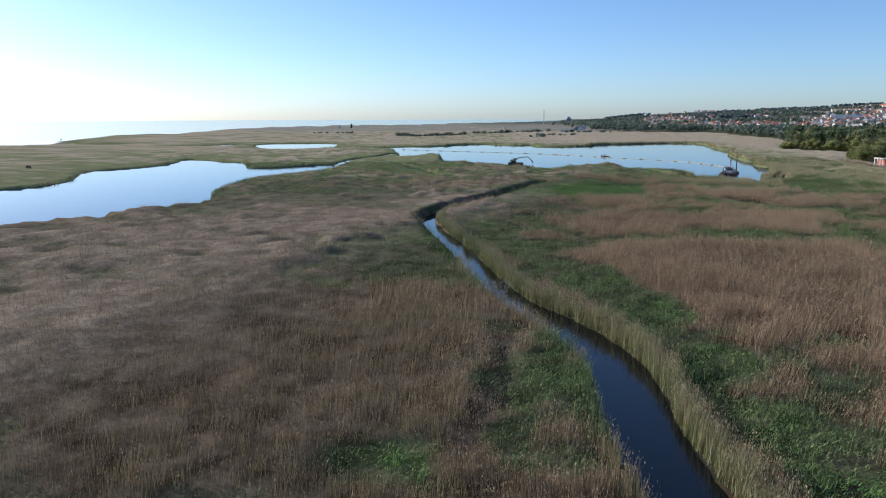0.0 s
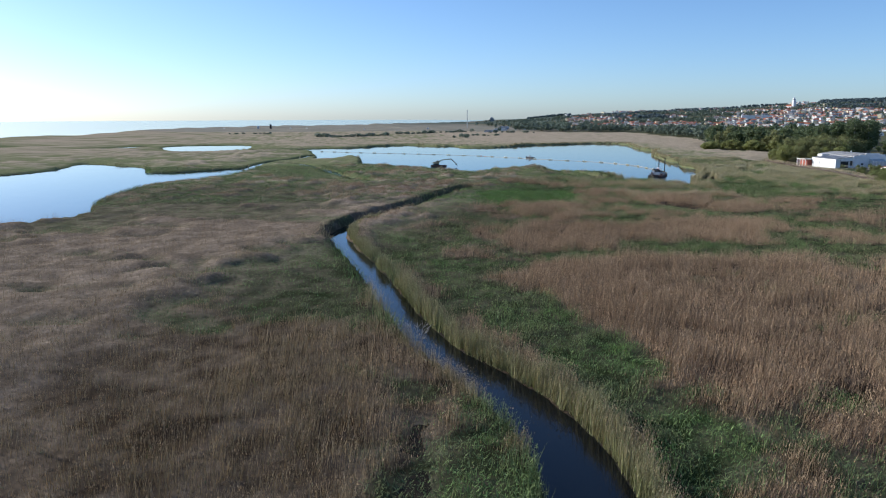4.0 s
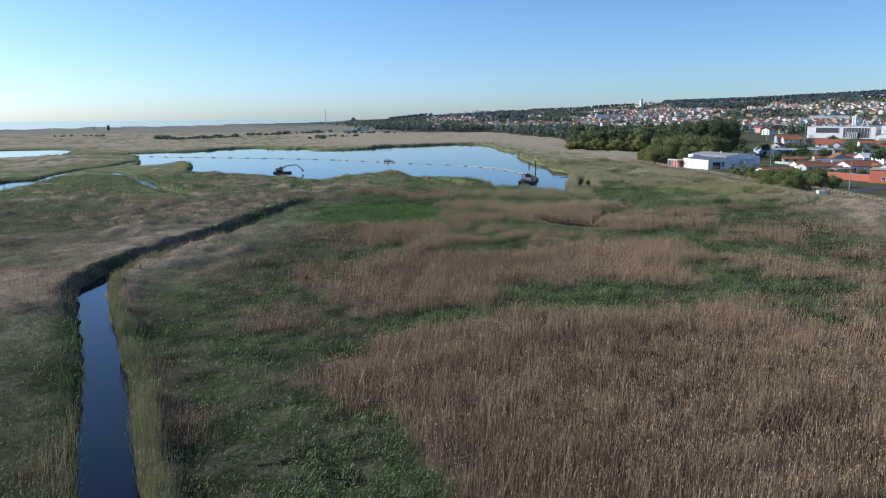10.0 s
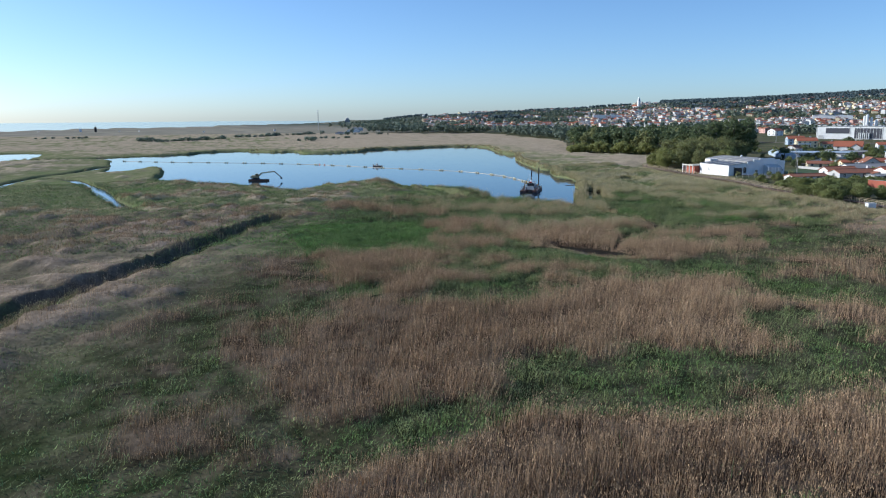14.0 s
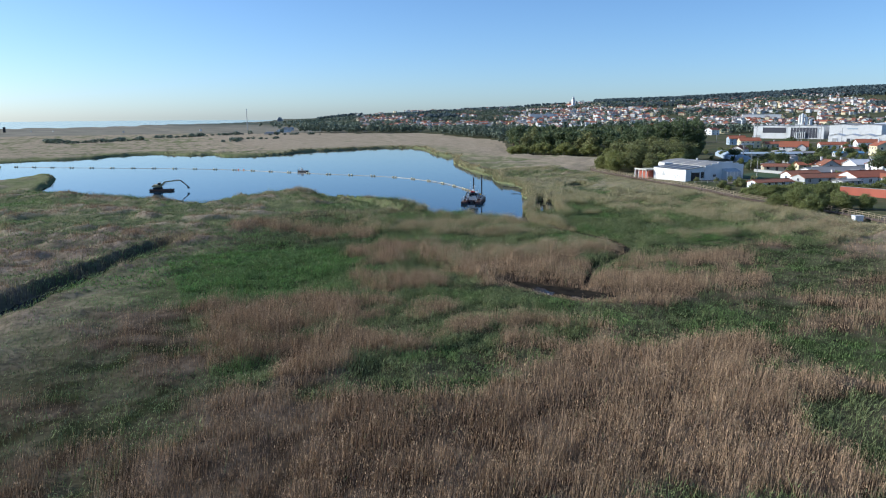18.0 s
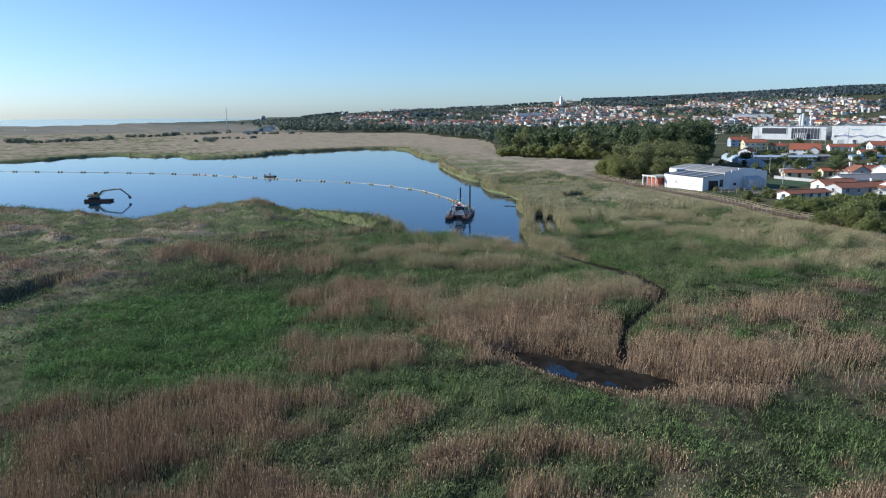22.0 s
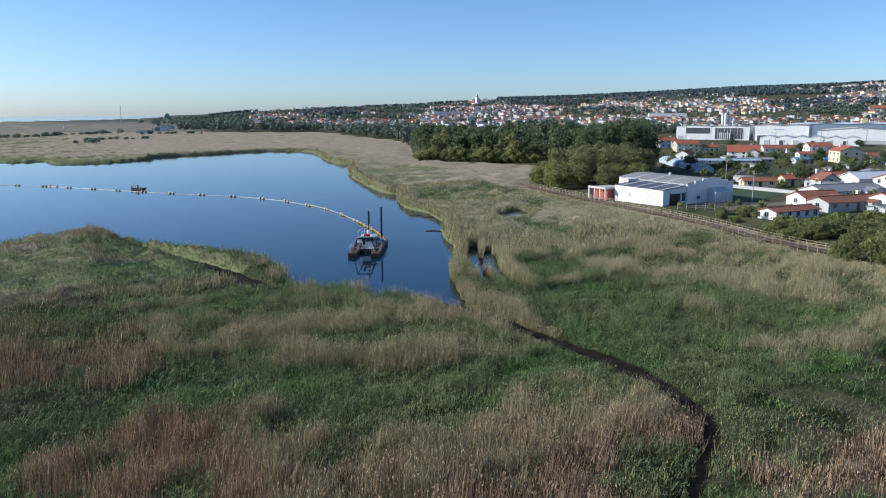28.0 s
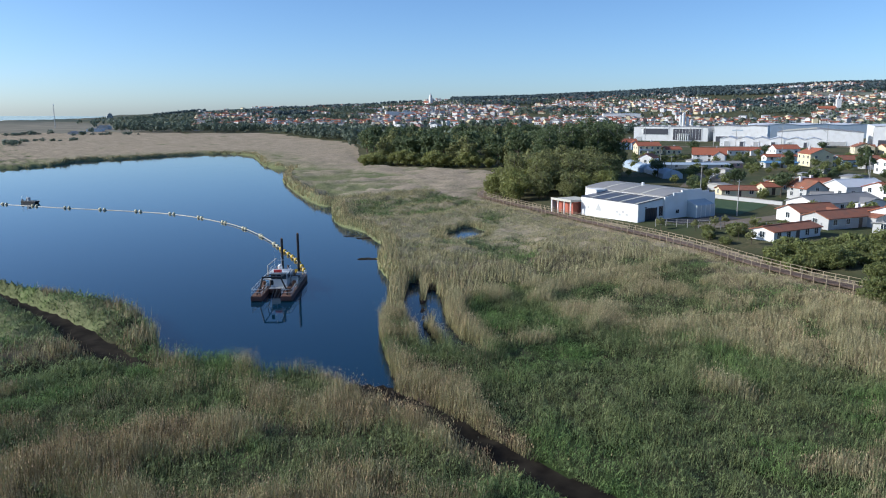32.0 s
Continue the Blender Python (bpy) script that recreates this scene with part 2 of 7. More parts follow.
M_CREAM = material("cream_render", (0.72, 0.63, 0.42), 0.8, grain=1.5, vary=0.08, second=(0.60, 0.52, 0.36))
M_PINK = material("pink_render", (0.58, 0.36, 0.31), 0.8, grain=1.5, vary=0.1)
M_GREYWALL = material("grey_render", (0.48, 0.48, 0.47), 0.85, grain=1.5, vary=0.12)
M_REDWALL = material("red_wall", (0.42, 0.12, 0.075), 0.8, grain=1.5, vary=0.12, second=(0.33, 0.10, 0.07))
M_TILE = material("clay_tile", (0.36, 0.12, 0.065), 0.8, grain=2.0, vary=0.28, second=(0.26, 0.10, 0.06), bump=0.03)
M_TILE_OLD = material("old_clay_tile", (0.30, 0.12, 0.07), 0.85, grain=2.0, vary=0.3, second=(0.17, 0.10, 0.07), bump=0.03)
M_METALROOF = material("grey_sheet_roof", (0.31, 0.30, 0.29), 0.6, metal=0.1, grain=0.8, vary=0.14, second=(0.23, 0.22, 0.21))
M_DARKROOF = material("dark_panel", (0.10, 0.10, 0.115), 0.35, metal=0.2, grain=0.8, vary=0.2)
M_STRIP = material("pale_roof_strip", (0.55, 0.53, 0.46), 0.6, grain=1.0, vary=0.1)
M_WHITEROOF = material("white_sheet_roof", (0.66, 0.67, 0.69), 0.5, grain=0.8, vary=0.08)
M_GLASS = material("window_glass", (0.03, 0.04, 0.05), 0.08, vary=0.1, spec=0.6)
M_POLYGLASS = material("polycarbonate", (0.42, 0.47, 0.50), 0.25, vary=0.1, spec=0.6)
M_FRAME = material("window_paint", (0.72, 0.72, 0.70), 0.5, vary=0.05)
M_DOOR = material("door_paint", (0.10, 0.075, 0.06), 0.5, vary=0.15)
M_ASPHALT = material("asphalt", (0.055, 0.055, 0.06), 0.9, grain=4, vary=0.25, second=(0.075, 0.072, 0.07))
M_DIRT = material("bare_earth", (0.19, 0.15, 0.11), 0.95, grain=1.2, vary=0.25, second=(0.13, 0.12, 0.07))
M_LAWN = material("lawn_grass", (0.045, 0.085, 0.03), 0.9, grain=3, vary=0.3, second=(0.08, 0.10, 0.04))
M_CONCRETE = material("concrete", (0.36, 0.35, 0.33), 0.9, grain=2, vary=0.15)
M_HULL = material("hull_red_oxide", (0.125, 0.062, 0.05), 0.65, grain=2, vary=0.35, second=(0.06, 0.048, 0.045), bump=0.01)
M_BLACKSTEEL = material("black_steel", (0.025, 0.025, 0.028), 0.5, metal=0.2, grain=3, vary=0.3)
M_DECKGREY = material("deck_paint", (0.40, 0.41, 0.42), 0.65, grain=3, vary=0.15, second=(0.27, 0.25, 0.23))
M_SHIPWHITE = material("ship_white", (0.66, 0.68, 0.68), 0.5, grain=2, vary=0.1, second=(0.50, 0.48, 0.44))
M_YELLOW = material("yellow_float", (0.62, 0.40, 0.03), 0.5, grain=3, vary=0.15)
M_YELLOWGREY = material("pale_float", (0.62, 0.57, 0.38), 0.6, grain=3, vary=0.2)
M_REDPAINT = material("red_paint", (0.50, 0.035, 0.03), 0.5, vary=0.1)
M_RUST = material("rusty_steel", (0.17, 0.085, 0.05), 0.85, grain=4, vary=0.35, second=(0.09, 0.06, 0.05))
M_PIPE = material("pipe_black", (0.05, 0.05, 0.055), 0.5, grain=3, vary=0.2)
M_MACHINE = material("machine_yellow", (0.42, 0.34, 0.18), 0.55, grain=3, vary=0.2, second=(0.32, 0.25, 0.13))
M_ORANGE = material("orange_plastic", (0.75, 0.12, 0.03), 0.5, vary=0.05)
M_BLUEROOF = material("blue_sheet", (0.12, 0.27, 0.45), 0.5, grain=1.0, vary=0.15)
M_PALEBLUE = material("pale_blue_sheet", (0.42, 0.50, 0.58), 0.55, grain=1.0, vary=0.15)


# ---- mesh helpers ----
class Build:
    """Collects vertices and faces of one mesh."""

    def __init__(self):
        self.v, self.f = [], []

    def add(self, verts, faces):
        n = len(self.v)
        self.v += [tuple(p) for p in verts]
        self.f += [tuple(i + n for i in face) for face in faces]
        return self

    def box(self, x0, y0, z0, x1, y1, z1, m=None, bevel=0.0):
        vs = [Vector(p) for p in ((x0, y0, z0), (x1, y0, z0), (x1, y1, z0), (x0, y1, z0), (x0, y0, z1), (x1, y0, z1), (x1, y1, z1), (x0, y1, z1))]
        if bevel:
            b = bevel
            vs[4:] = [Vector((x0 + b, y0 + b, z1)), Vector((x1 - b, y0 + b, z1)), Vector((x1 - b, y1 - b, z1)), Vector((x0 + b, y1 - b, z1))]
            ring = [Vector((x0, y0, z1 - b)), Vector((x1, y0, z1 - b)), Vector((x1, y1, z1 - b)), Vector((x0, y1, z1 - b))]
            vs = vs[:4] + ring + vs[4:]
            faces = [(3, 2, 1, 0), (8, 9, 10, 11)]
            for k in range(4):
                j = (k + 1) % 4
                faces += [(k, j, 4 + j, 4 + k), (4 + k, 4 + j, 8 + j, 8 + k)]
        else:
            faces = [(3, 2, 1, 0), (4, 5, 6, 7), (0, 1, 5, 4), (1, 2, 6, 5), (2, 3, 7, 6), (3, 0, 4, 7)]
        if m is not None:
            vs = [m @ p for p in vs]
        return self.add(vs, faces)

    def cyl(self, p, q, r, r2=None, n=8, caps=True):
        p, q = Vector(p), Vector(q)
        r2 = r if r2 is None else r2
        d = (q - p).normalized()
        s = d.orthogonal().normalized()
        t = d.cross(s)
        vs = []
        for k in range(n):
            a = 2 * math.pi * k / n
            w = s * math.cos(a) + t * math.sin(a)
            vs += [p + w * r, q + w * r2]
        faces = [(2 * k, 2 * ((k + 1) % n), 2 * ((k + 1) % n) + 1, 2 * k + 1) for k in range(n)]
        if caps:
            faces += [tuple(2 * k for k in range(n))[::-1], tuple(2 * k + 1 for k in range(n))]
        return self.add(vs, faces)

    def bar(self, p, q, w, h=None):
        """A square bar from p to q."""
        p, q = Vector(p), Vector(q)
        h = w if h is None else h
        d = (q - p).normalized()
        s = d.cross(Vector((0, 0, 1)))
        s = (s if s.length > 1e-3 else Vector((1, 0, 0))).normalized()
        t = s.cross(d)
        vs = []
        for c in (p, q):
            vs += [c + s * w / 2 + t * h / 2, c - s * w / 2 + t * h / 2, c - s * w / 2 - t * h / 2, c + s * w / 2 - t * h / 2]
        return self.add(vs, [(0, 1, 2, 3), (7, 6, 5, 4), (0, 4, 5, 1), (1, 5, 6, 2), (2, 6, 7, 3), (3, 7, 4, 0)])

    def prism(self, outline, axis_from, axis_to, m=None):
        """An outline of (x, z) pulled along y from axis_from to axis_to."""
        n = len(outline)
        vs = [Vector((x, axis_from, z)) for x, z in outline] + [Vector((x, axis_to, z)) for x, z in outline]
        if m is not None:
            vs = [m @ p for p in vs]
        faces = [tuple(range(n)), tuple(range(n, 2 * n))[::-1]]
        faces += [(k, (k + 1) % n, n + (k + 1) % n, n + k)[::-1] for k in range(n)]
        return self.add(vs, faces)

    def mesh(self, name, mat):
        me = bpy.data.meshes.new(name)
        me.from_pydata(self.v, [], self.f)
        me.materials.append(mat)
        me.update()
        return me


def part(name, build, mat, parent, label=""):
    ob = new(name, build.mesh(name, mat) if isinstance(build, Build) else build)
    ob.parent = parent
    if label:
        ob["label"] = label
    return ob


def thing(name, m, label, category, group="", kind=""):
    ob = new(name)
    ob.empty_display_size = 0.3
    ob.matrix_world = m
    return tagged(ob, label, category, group, kind)


def mesh_from_arrays(name, verts, faces, mat, attribute=None, values=None, smooth=False):
    """A mesh from numpy arrays: verts (n, 3), faces (m, k)."""
    me = bpy.data.meshes.new(name)
    k = faces.shape[1]
    me.vertices.add(len(verts))
    me.vertices.foreach_set("co", np.ascontiguousarray(verts, np.float32).ravel())
    me.loops.add(faces.size)
    me.loops.foreach_set("vertex_index", np.ascontiguousarray(faces, np.int32).ravel())
    me.polygons.add(len(faces))
    me.polygons.foreach_set("loop_start", np.arange(0, faces.size, k, dtype=np.int32))
    me.polygons.foreach_set("loop_total", np.full(len(faces), k, np.int32))
    if smooth:
        me.polygons.foreach_set("use_smooth", np.ones(len(faces), bool))
    if attribute:
        at = me.attributes.new(attribute, "FLOAT_VECTOR", "POINT")
        at.data.foreach_set("vector", np.ascontiguousarray(values, np.float32).ravel())
    me.materials.append(mat)
    me.update(calc_edges=True)
    return me


# ---- fields over the plan ----
def hash2(i, j, seed):
    h = (i.astype(np.int64) * 374761393 + j.astype(np.int64) * 668265263 + seed * 974634533) & 0xFFFFFFFF
    h = ((h ^ (h >> 13)) * 1274126177) & 0xFFFFFFFF
    return ((h ^ (h >> 16)) & 0xFFFF) / 65535.0


def vnoise(x, y, scale, seed):
    x, y = x / scale, y / scale
    i, j = np.floor(x), np.floor(y)
    u, v = x - i, y - j
    u, v = u * u * (3 - 2 * u), v * v * (3 - 2 * v)
    a, b = hash2(i, j, seed), hash2(i + 1, j, seed)
    c, d = hash2(i, j + 1, seed), hash2(i + 1, j + 1, seed)
    return (a * (1 - u) + b * u) * (1 - v) + (c * (1 - u) + d * u) * v


def fbm(x, y, scale, seed, octaves=3):
    total, amp, norm = 0.0, 1.0, 0.0
    for k in range(octaves):
        total = total + amp * vnoise(x, y, scale / 2**k, seed + k * 17)
        norm += amp
        amp *= 0.55
    return total / norm


def smoothstep(a, b, x):
    t = np.clip((x - a) / (b - a), 0, 1)
    return t * t * (3 - 2 * t)


def rounded(pts, closed=True, rounds=2):
    """Corner cutting, so that a bank runs in soft bends."""
    p = np.array(pts, float)
    for _ in range(rounds):
        q = np.roll(p, -1, 0) if closed else p[1:]
        a = p if closed else p[:-1]
        cut = np.stack([0.75 * a + 0.25 * q, 0.25 * a + 0.75 * q], 1).reshape(-1, p.shape[1])
        p = cut if closed else np.concatenate([p[:1], cut, p[-1:]])
    return p


def seg_distance(x, y, p, closed, widths=None):
    """Distance to a line of points, less its half width where given."""
    best = np.full(x.shape, 1e9)
    n = len(p) if closed else len(p) - 1
    for k in range(n):
        a, b = p[k], p[(k + 1) % len(p)]
        d = b[:2] - a[:2]
        t = np.clip(((x - a[0]) * d[0] + (y - a[1]) * d[1]) / (d @ d + 1e-9), 0, 1)
        r = np.hypot(x - a[0] - t * d[0], y - a[1] - t * d[1])
        if widths is not None:
            r = r - (a[2] + t * (b[2] - a[2]))
        best = np.minimum(best, r)
    return best


def inside(x, y, p):
    odd = np.zeros(x.shape, bool)
    for k in range(len(p)):
        (x0, y0), (x1, y1) = p[k][:2], p[(k + 1) % len(p)][:2]
        if y0 == y1:
            continue
        odd ^= ((y0 > y) != (y1 > y)) & (x < (x1 - x0) * (y - y0) / (y1 - y0) + x0)
    return odd


# the banks of the open water, in metres on the plan
LAKE_EAST = [(133, 276.5), (136, 283), (139, 290), (142.5, 296), (147.4, 303), (153.4, 311.5), (156.7, 317), (159.7, 325.7), (164.9, 334.7), (171, 342), (173.5, 351), (177.2, 363.8), (175.5, 371),
             (183, 390), (190.7, 403), (188.5, 408), (193.2, 430), (206, 473), (213.5, 493), (224, 514.5), (235.8, 533), (232.7, 539), (233, 561), (254, 625.5), (264, 662)]
LAKE_NORTH = [(250, 686), (225, 681), (190, 664), (165, 660), (156, 634), (131, 616), (106, 616), (108, 654), (90, 645), (72, 688), (40, 672), (35, 650), (10, 637), (-18, 626), (-42, 620), (-70, 632)]
LAKE_WEST = [(-62, 612), (-30, 606), (-13, 596), (-12, 555), (-9, 535), (-7, 505), (-8, 474), (-3, 476), (5, 488), (10, 502), (15, 504), (19, 490), (20, 455), (18, 425), (20, 403)]
LAKE_SOUTH = [(30, 398), (37, 393), (44, 381), (52, 367), (62, 352), (68, 350), (74, 356), (82, 366), (95, 367), (103, 360), (107, 348), (111, 336), (117, 326),
              (120, 316), (119, 306), (118, 299), (120.3, 296.5), (124.3, 291.5), (124, 286.8), (126.4, 286.2), (128.7, 285.2), (130.4, 280.7), (131, 276)]
LAKE = rounded(LAKE_EAST + LAKE_NORTH + LAKE_WEST + LAKE_SOUTH)
LAGOON = rounded([(-145, 270), (-136, 289), (-139, 317), (-157, 363), (-137, 385), (-131, 425), (-140, 470), (-106, 433), (-92, 422), (-84, 382), (-73, 379),
                  (-60, 388), (-39, 408), (-36, 385), (-38, 368), (-49, 338), (-66, 310), (-68, 281), (-66, 249), (-59, 228), (-62, 214), (-72, 202), (-80, 186),
                  (-92, 172), (-120, 135), (-175, 120), (-235, 150), (-255, 215), (-205, 262)])
POND_A = rounded([(-144, 715), (-110, 726), (-76, 722), (-68, 690), (-64, 620), (-88, 590), (-115, 596), (-140, 660)])
POND_B = rounded([(-205, 660), (-171, 716), (-155, 706), (-176, 650)])
POND_C = rounded([(-306, 690), (-285, 708), (-262, 700), (-280, 675)])
INLET = rounded([(-480, 690), (-345, 636), (-322, 690), (-340, 770), (-385, 860), (-600, 860), (-600, 720)])
DITCH_POND = rounded([(97.4, 223.5), (97, 218.8), (98.2, 213), (100.8, 209), (104.6, 206.4), (107, 207.3), (105.4, 212.4), (103, 216), (100, 220.5)])
MARSH_POOL = rounded([(184.5, 339), (188, 346), (196, 353.5), (201.5, 351), (197, 343), (190, 337)])
CREEK = rounded([(16, -60, 2.6), (17, 0, 2.6), (20, 40, 2.8), (20, 60, 2.8), (21.7, 70, 2.9), (22.6, 79, 2.8), (20.6, 89, 2.6), (18, 97, 2.1), (15.4, 105, 1.8),
                 (13.7, 116, 1.8), (12, 129, 1.8), (10.4, 146, 1.6), (8, 161, 1.6), (6, 174, 1.8), (4.8, 184, 1.8), (8, 197, 1.5), (15.5, 211, 1.5),
                 (27, 233, 1.5), (37, 254, 1.3), (47, 271, 1.2), (53, 282, 0.8)], False)
CHANNEL = rounded([(-38, 394, 3.0), (-38.5, 419, 1.6), (-33.5, 453, 1.6), (-20, 480, 1.8), (-10.6, 520, 3.0)], False)
BACKWATER = rounded([(-25, 441.5, 2.2), (-16, 437, 2.2), (-8, 412, 0.9), (-1, 387, 2.0), (3.1, 366.4, 2.3), (6.4, 350.4, 1.4), (11.5, 328, 1.8), (15, 317, 1.8), (17, 311, 1.4)], False)
DITCH = rounded([(131, 279, 1.6), (133, 270, 1.15), (132.8, 260, 1.05), (134.4, 250, 1.2), (133, 242, 0.85), (130, 234.4, 0.4), (123, 230.2, 0.15), (115.4, 225, 0.12), (110, 220, 0.12), (105.5, 214, 0.2)], False)
SLOTS = [rounded([(158.5, 312.5, 0.6), (154.5, 307, 1.1), (150.5, 301, 1.2), (147, 294.5, 0.8), (144, 287.5, 0.7), (143, 284.5, 0.9), (146, 281, 0.8)], False),
         rounded([(158.2, 307, 0.6), (154.5, 301.5, 1.0), (151, 296.5, 1.1), (148, 290, 0.8), (146.4, 285, 1.0), (146.4, 281, 0.7)], False),
         rounded([(101, 360, 0.4), (105.2, 343, 0.8), (108.5, 330, 1.0), (110.8, 321, 1.3), (112, 313, 1.5), (112.8, 305, 1.6), (114, 299, 1.4), (117, 296.6, 0.8)], False)]
LAKE_BAY = np.array([(92, 300), (104, 286), (116, 276), (127, 270)], float)
BOARD = np.array([(198, 230), (205, 262), (206.4, 278), (214, 300), (220.4, 333), (227.4, 365), (233, 391)], float)
TRACK = rounded([(14, 89), (11.6, 83.5), (10.3, 76.6), (9, 70), (7, 63.8), (5, 56)], False)
SHORE_LAND = rounded([(178, 60), (183, 150), (188, 200), (199, 235), (207, 268), (217, 300), (224, 335), (234, 385), (248, 403), (300, 452), (286, 488), (266, 520), (300, 590),
                      (380, 740), (400, 890), (440, 1060), (380, 1090), (290, 1200), (150, 1240)], False)
LAND = np.concatenate([SHORE_LAND, [(0, 5600), (5600, 5600), (5600, -300), (178, -300)]])
COAST = np.array([(-470, -400), (-470, 600), (-440, 820), (-415, 1150), (-405, 1400), (-330, 1900), (-60, 2200), (330, 2750), (700, 3700), (1100, 5600), (5600, 5600), (5600, -400)], float)


def water_distance(x, y):
    """Metres from open water: positive on the marsh, negative in the water."""
    best = np.full(x.shape, 1e9)
    for poly in (LAKE, LAGOON, POND_A, POND_B, POND_C, INLET, DITCH_POND, MARSH_POOL):
        d = seg_distance(x, y, poly, True)
        best = np.minimum(best, np.where(inside(x, y, poly), -d, d))
    for line in (CREEK, CHANNEL, BACKWATER, DITCH, *SLOTS):
        best = np.minimum(best, seg_distance(x, y, line, False, True))
    return best


def signed(x, y, poly):
    d = seg_distance(x, y, poly, True)
    return np.where(inside(x, y, poly), d, -d)


def ridge(bearing):
    """Height of the far skyline by its bearing, in degrees to the right of +y."""
    return np.interp(bearing, [8, 14, 17, 22, 29, 32, 36, 40, 44, 48, 53, 57, 63, 90], [2, 20, 36, 52, 60, 72, 88, 90, 98, 108, 122, 128, 136, 140])


def hill(x, y):
    r = np.hypot(x - 90, y - 215)
    b = np.degrees(np.arctan2(x - 90, y - 215))
    rise = smoothstep(700, 3300, r) ** 1.25
    top = ridge(b) - 10 + 16 * (fbm(x, y, 500, 31, 3) - 0.5)
    return np.where(b > 6, np.maximum(top, 0) * rise, 0)


# stands of plants on the plan, as outlines in metres: brown reeds, dark leafy green, fresh bright green
DRY_A = [[(-47, 96), (-43, 111), (-28, 103), (-8, 110), (8, 109), (12, 98), (9, 80), (5, 63), (-5, 60), (-10, 53), (-25, 54)],
         [(32, 147), (48, 142), (80, 135), (102, 129), (49, 80), (37, 84), (38, 98), (33, 110), (33, 121), (30, 134)],
         [(36, 168), (49, 186), (61, 190), (71, 175), (67, 163), (55, 153), (45, 151), (37, 156)],
         [(72, 184), (94, 189), (99, 168), (87, 159), (70, 166)],
         [(-29, 195), (-10, 194), (2, 194), (4, 168), (-8, 166), (-17, 149)],
         [(-7, 112), (6, 112), (11, 107), (12, 100), (11, 93), (-3, 97)]]
DRY_B = [[(35, 164), (39, 172), (51, 179), (59, 178), (57, 165), (57, 157), (53, 154), (45, 155), (37, 158)],
         [(66, 178), (82, 187), (93, 188), (89, 170), (93, 162), (87, 154), (79, 159), (71, 166), (61, 160), (62, 168)],
         [(46, 143), (50, 145), (60, 146), (65, 146), (89, 134), (64, 114), (32, 125), (35, 136), (42, 138)],
         [(21, 178), (29, 180), (33, 173), (27, 171)],
         [(23, 159), (27, 162), (27, 150), (24, 146)],
         [(47, 176), (52, 179), (60, 177), (61, 172), (65, 173), (62, 162), (60, 157), (34, 168), (38, 172)]]
DRY_C = [[(66, 178), (74, 184), (87, 185), (97, 186), (95, 173), (87, 163), (79, 166), (70, 165), (65, 162), (63, 166)],
         [(75, 246), (79, 252), (93, 258), (99, 256), (96, 247), (109, 244), (119, 236), (117, 232), (122, 230), (119, 226), (109, 219), (101, 211), (99, 215), (96, 221), (92, 227), (88, 233), (78, 239)],
         [(101, 210), (110, 218), (122, 224), (137, 229), (155, 219), (125, 199), (118, 204), (108, 202), (102, 204)]]
DRY_D = [[(76, 247), (80, 251), (86, 251), (91, 255), (95, 259), (99, 257), (97, 250), (92, 246), (94, 242), (106, 238), (107, 232), (100, 224), (89, 229), (88, 235), (83, 240), (78, 241)],
         [(132, 272), (136, 267), (134, 258), (130, 257)],
         [(115, 242), (120, 242), (121, 236), (115, 236)],
         [(133, 276), (136, 270), (133, 259), (132, 262)],
         [(115, 252), (119, 252), (121, 249), (118, 248)]]
DRY_STANDS = DRY_A + DRY_B + DRY_C + DRY_D
MIX_A = [[(42, 207), (52, 216), (67, 220), (71, 207), (72, 197), (58, 190), (54, 184), (48, 187), (47, 198)],
         [(-69, 156), (-56, 171), (-28, 173), (-13, 168), (-10, 140), (-23, 121), (-38, 118), (-51, 118)],
         [(-28, 329), (2, 334), (19, 295), (43, 279), (21, 230), (4, 215), (-8, 231)],
         [(50, 222), (56, 221), (65, 222), (68, 219), (68, 211), (64, 202), (51, 208)],
         [(95, 292), (113, 290), (131, 281), (124, 269), (103, 271), (92, 281)],
         [(93, 290), (109, 286), (131, 280), (128, 270), (116, 270), (104, 278), (82, 272), (76, 273), (83, 285)]]
MIX_B = [[(94, 299), (104, 293), (113, 292), (123, 282), (128, 280), (130, 274), (120, 271), (110, 272), (93, 282)]]
MIX_STANDS = MIX_A + MIX_B
WET_A = [[(-5, 59), (1, 62), (5, 59), (9, 67), (12, 81), (19, 83), (19, 69), (16, 52), (-4, 53)],
         [(22, 185), (31, 211), (36, 126), (34, 94), (37, 82), (33, 61), (30, 51), (26, 51), (27, 64), (28, 78), (26, 97), (19, 127)],
         [(-16, 145), (2, 164), (11, 172), (10, 127), (2, 115), (-8, 116)],
         [(-87, 171), (-76, 178), (-58, 132), (-64, 128)],
         [(10, 187), (18, 185), (19, 148), (25, 134), (30, 123), (31, 113), (22, 114), (19, 119), (18, 148)]]
WET_B = [[(23, 102), (30, 103), (33, 104), (34, 95), (33, 87), (27, 89), (26, 97)],
         [(-6, 159), (4, 164), (9, 139), (10, 121), (5, 120), (0, 142)],
         [(-38, 229), (-16, 228), (-2, 217), (-11, 203), (-30, 201)],
         [(34, 150), (47, 150), (61, 149), (82, 147), (91, 145), (98, 153), (68, 162), (58, 156), (45, 152), (34, 156)],
         [(126, 264), (205, 313), (186, 243), (153, 228), (118, 237)],
         [(57, 157), (66, 164), (77, 162), (79, 155), (90, 156), (100, 153), (97, 141), (93, 138), (74, 146), (66, 150), (55, 149), (53, 154)]]
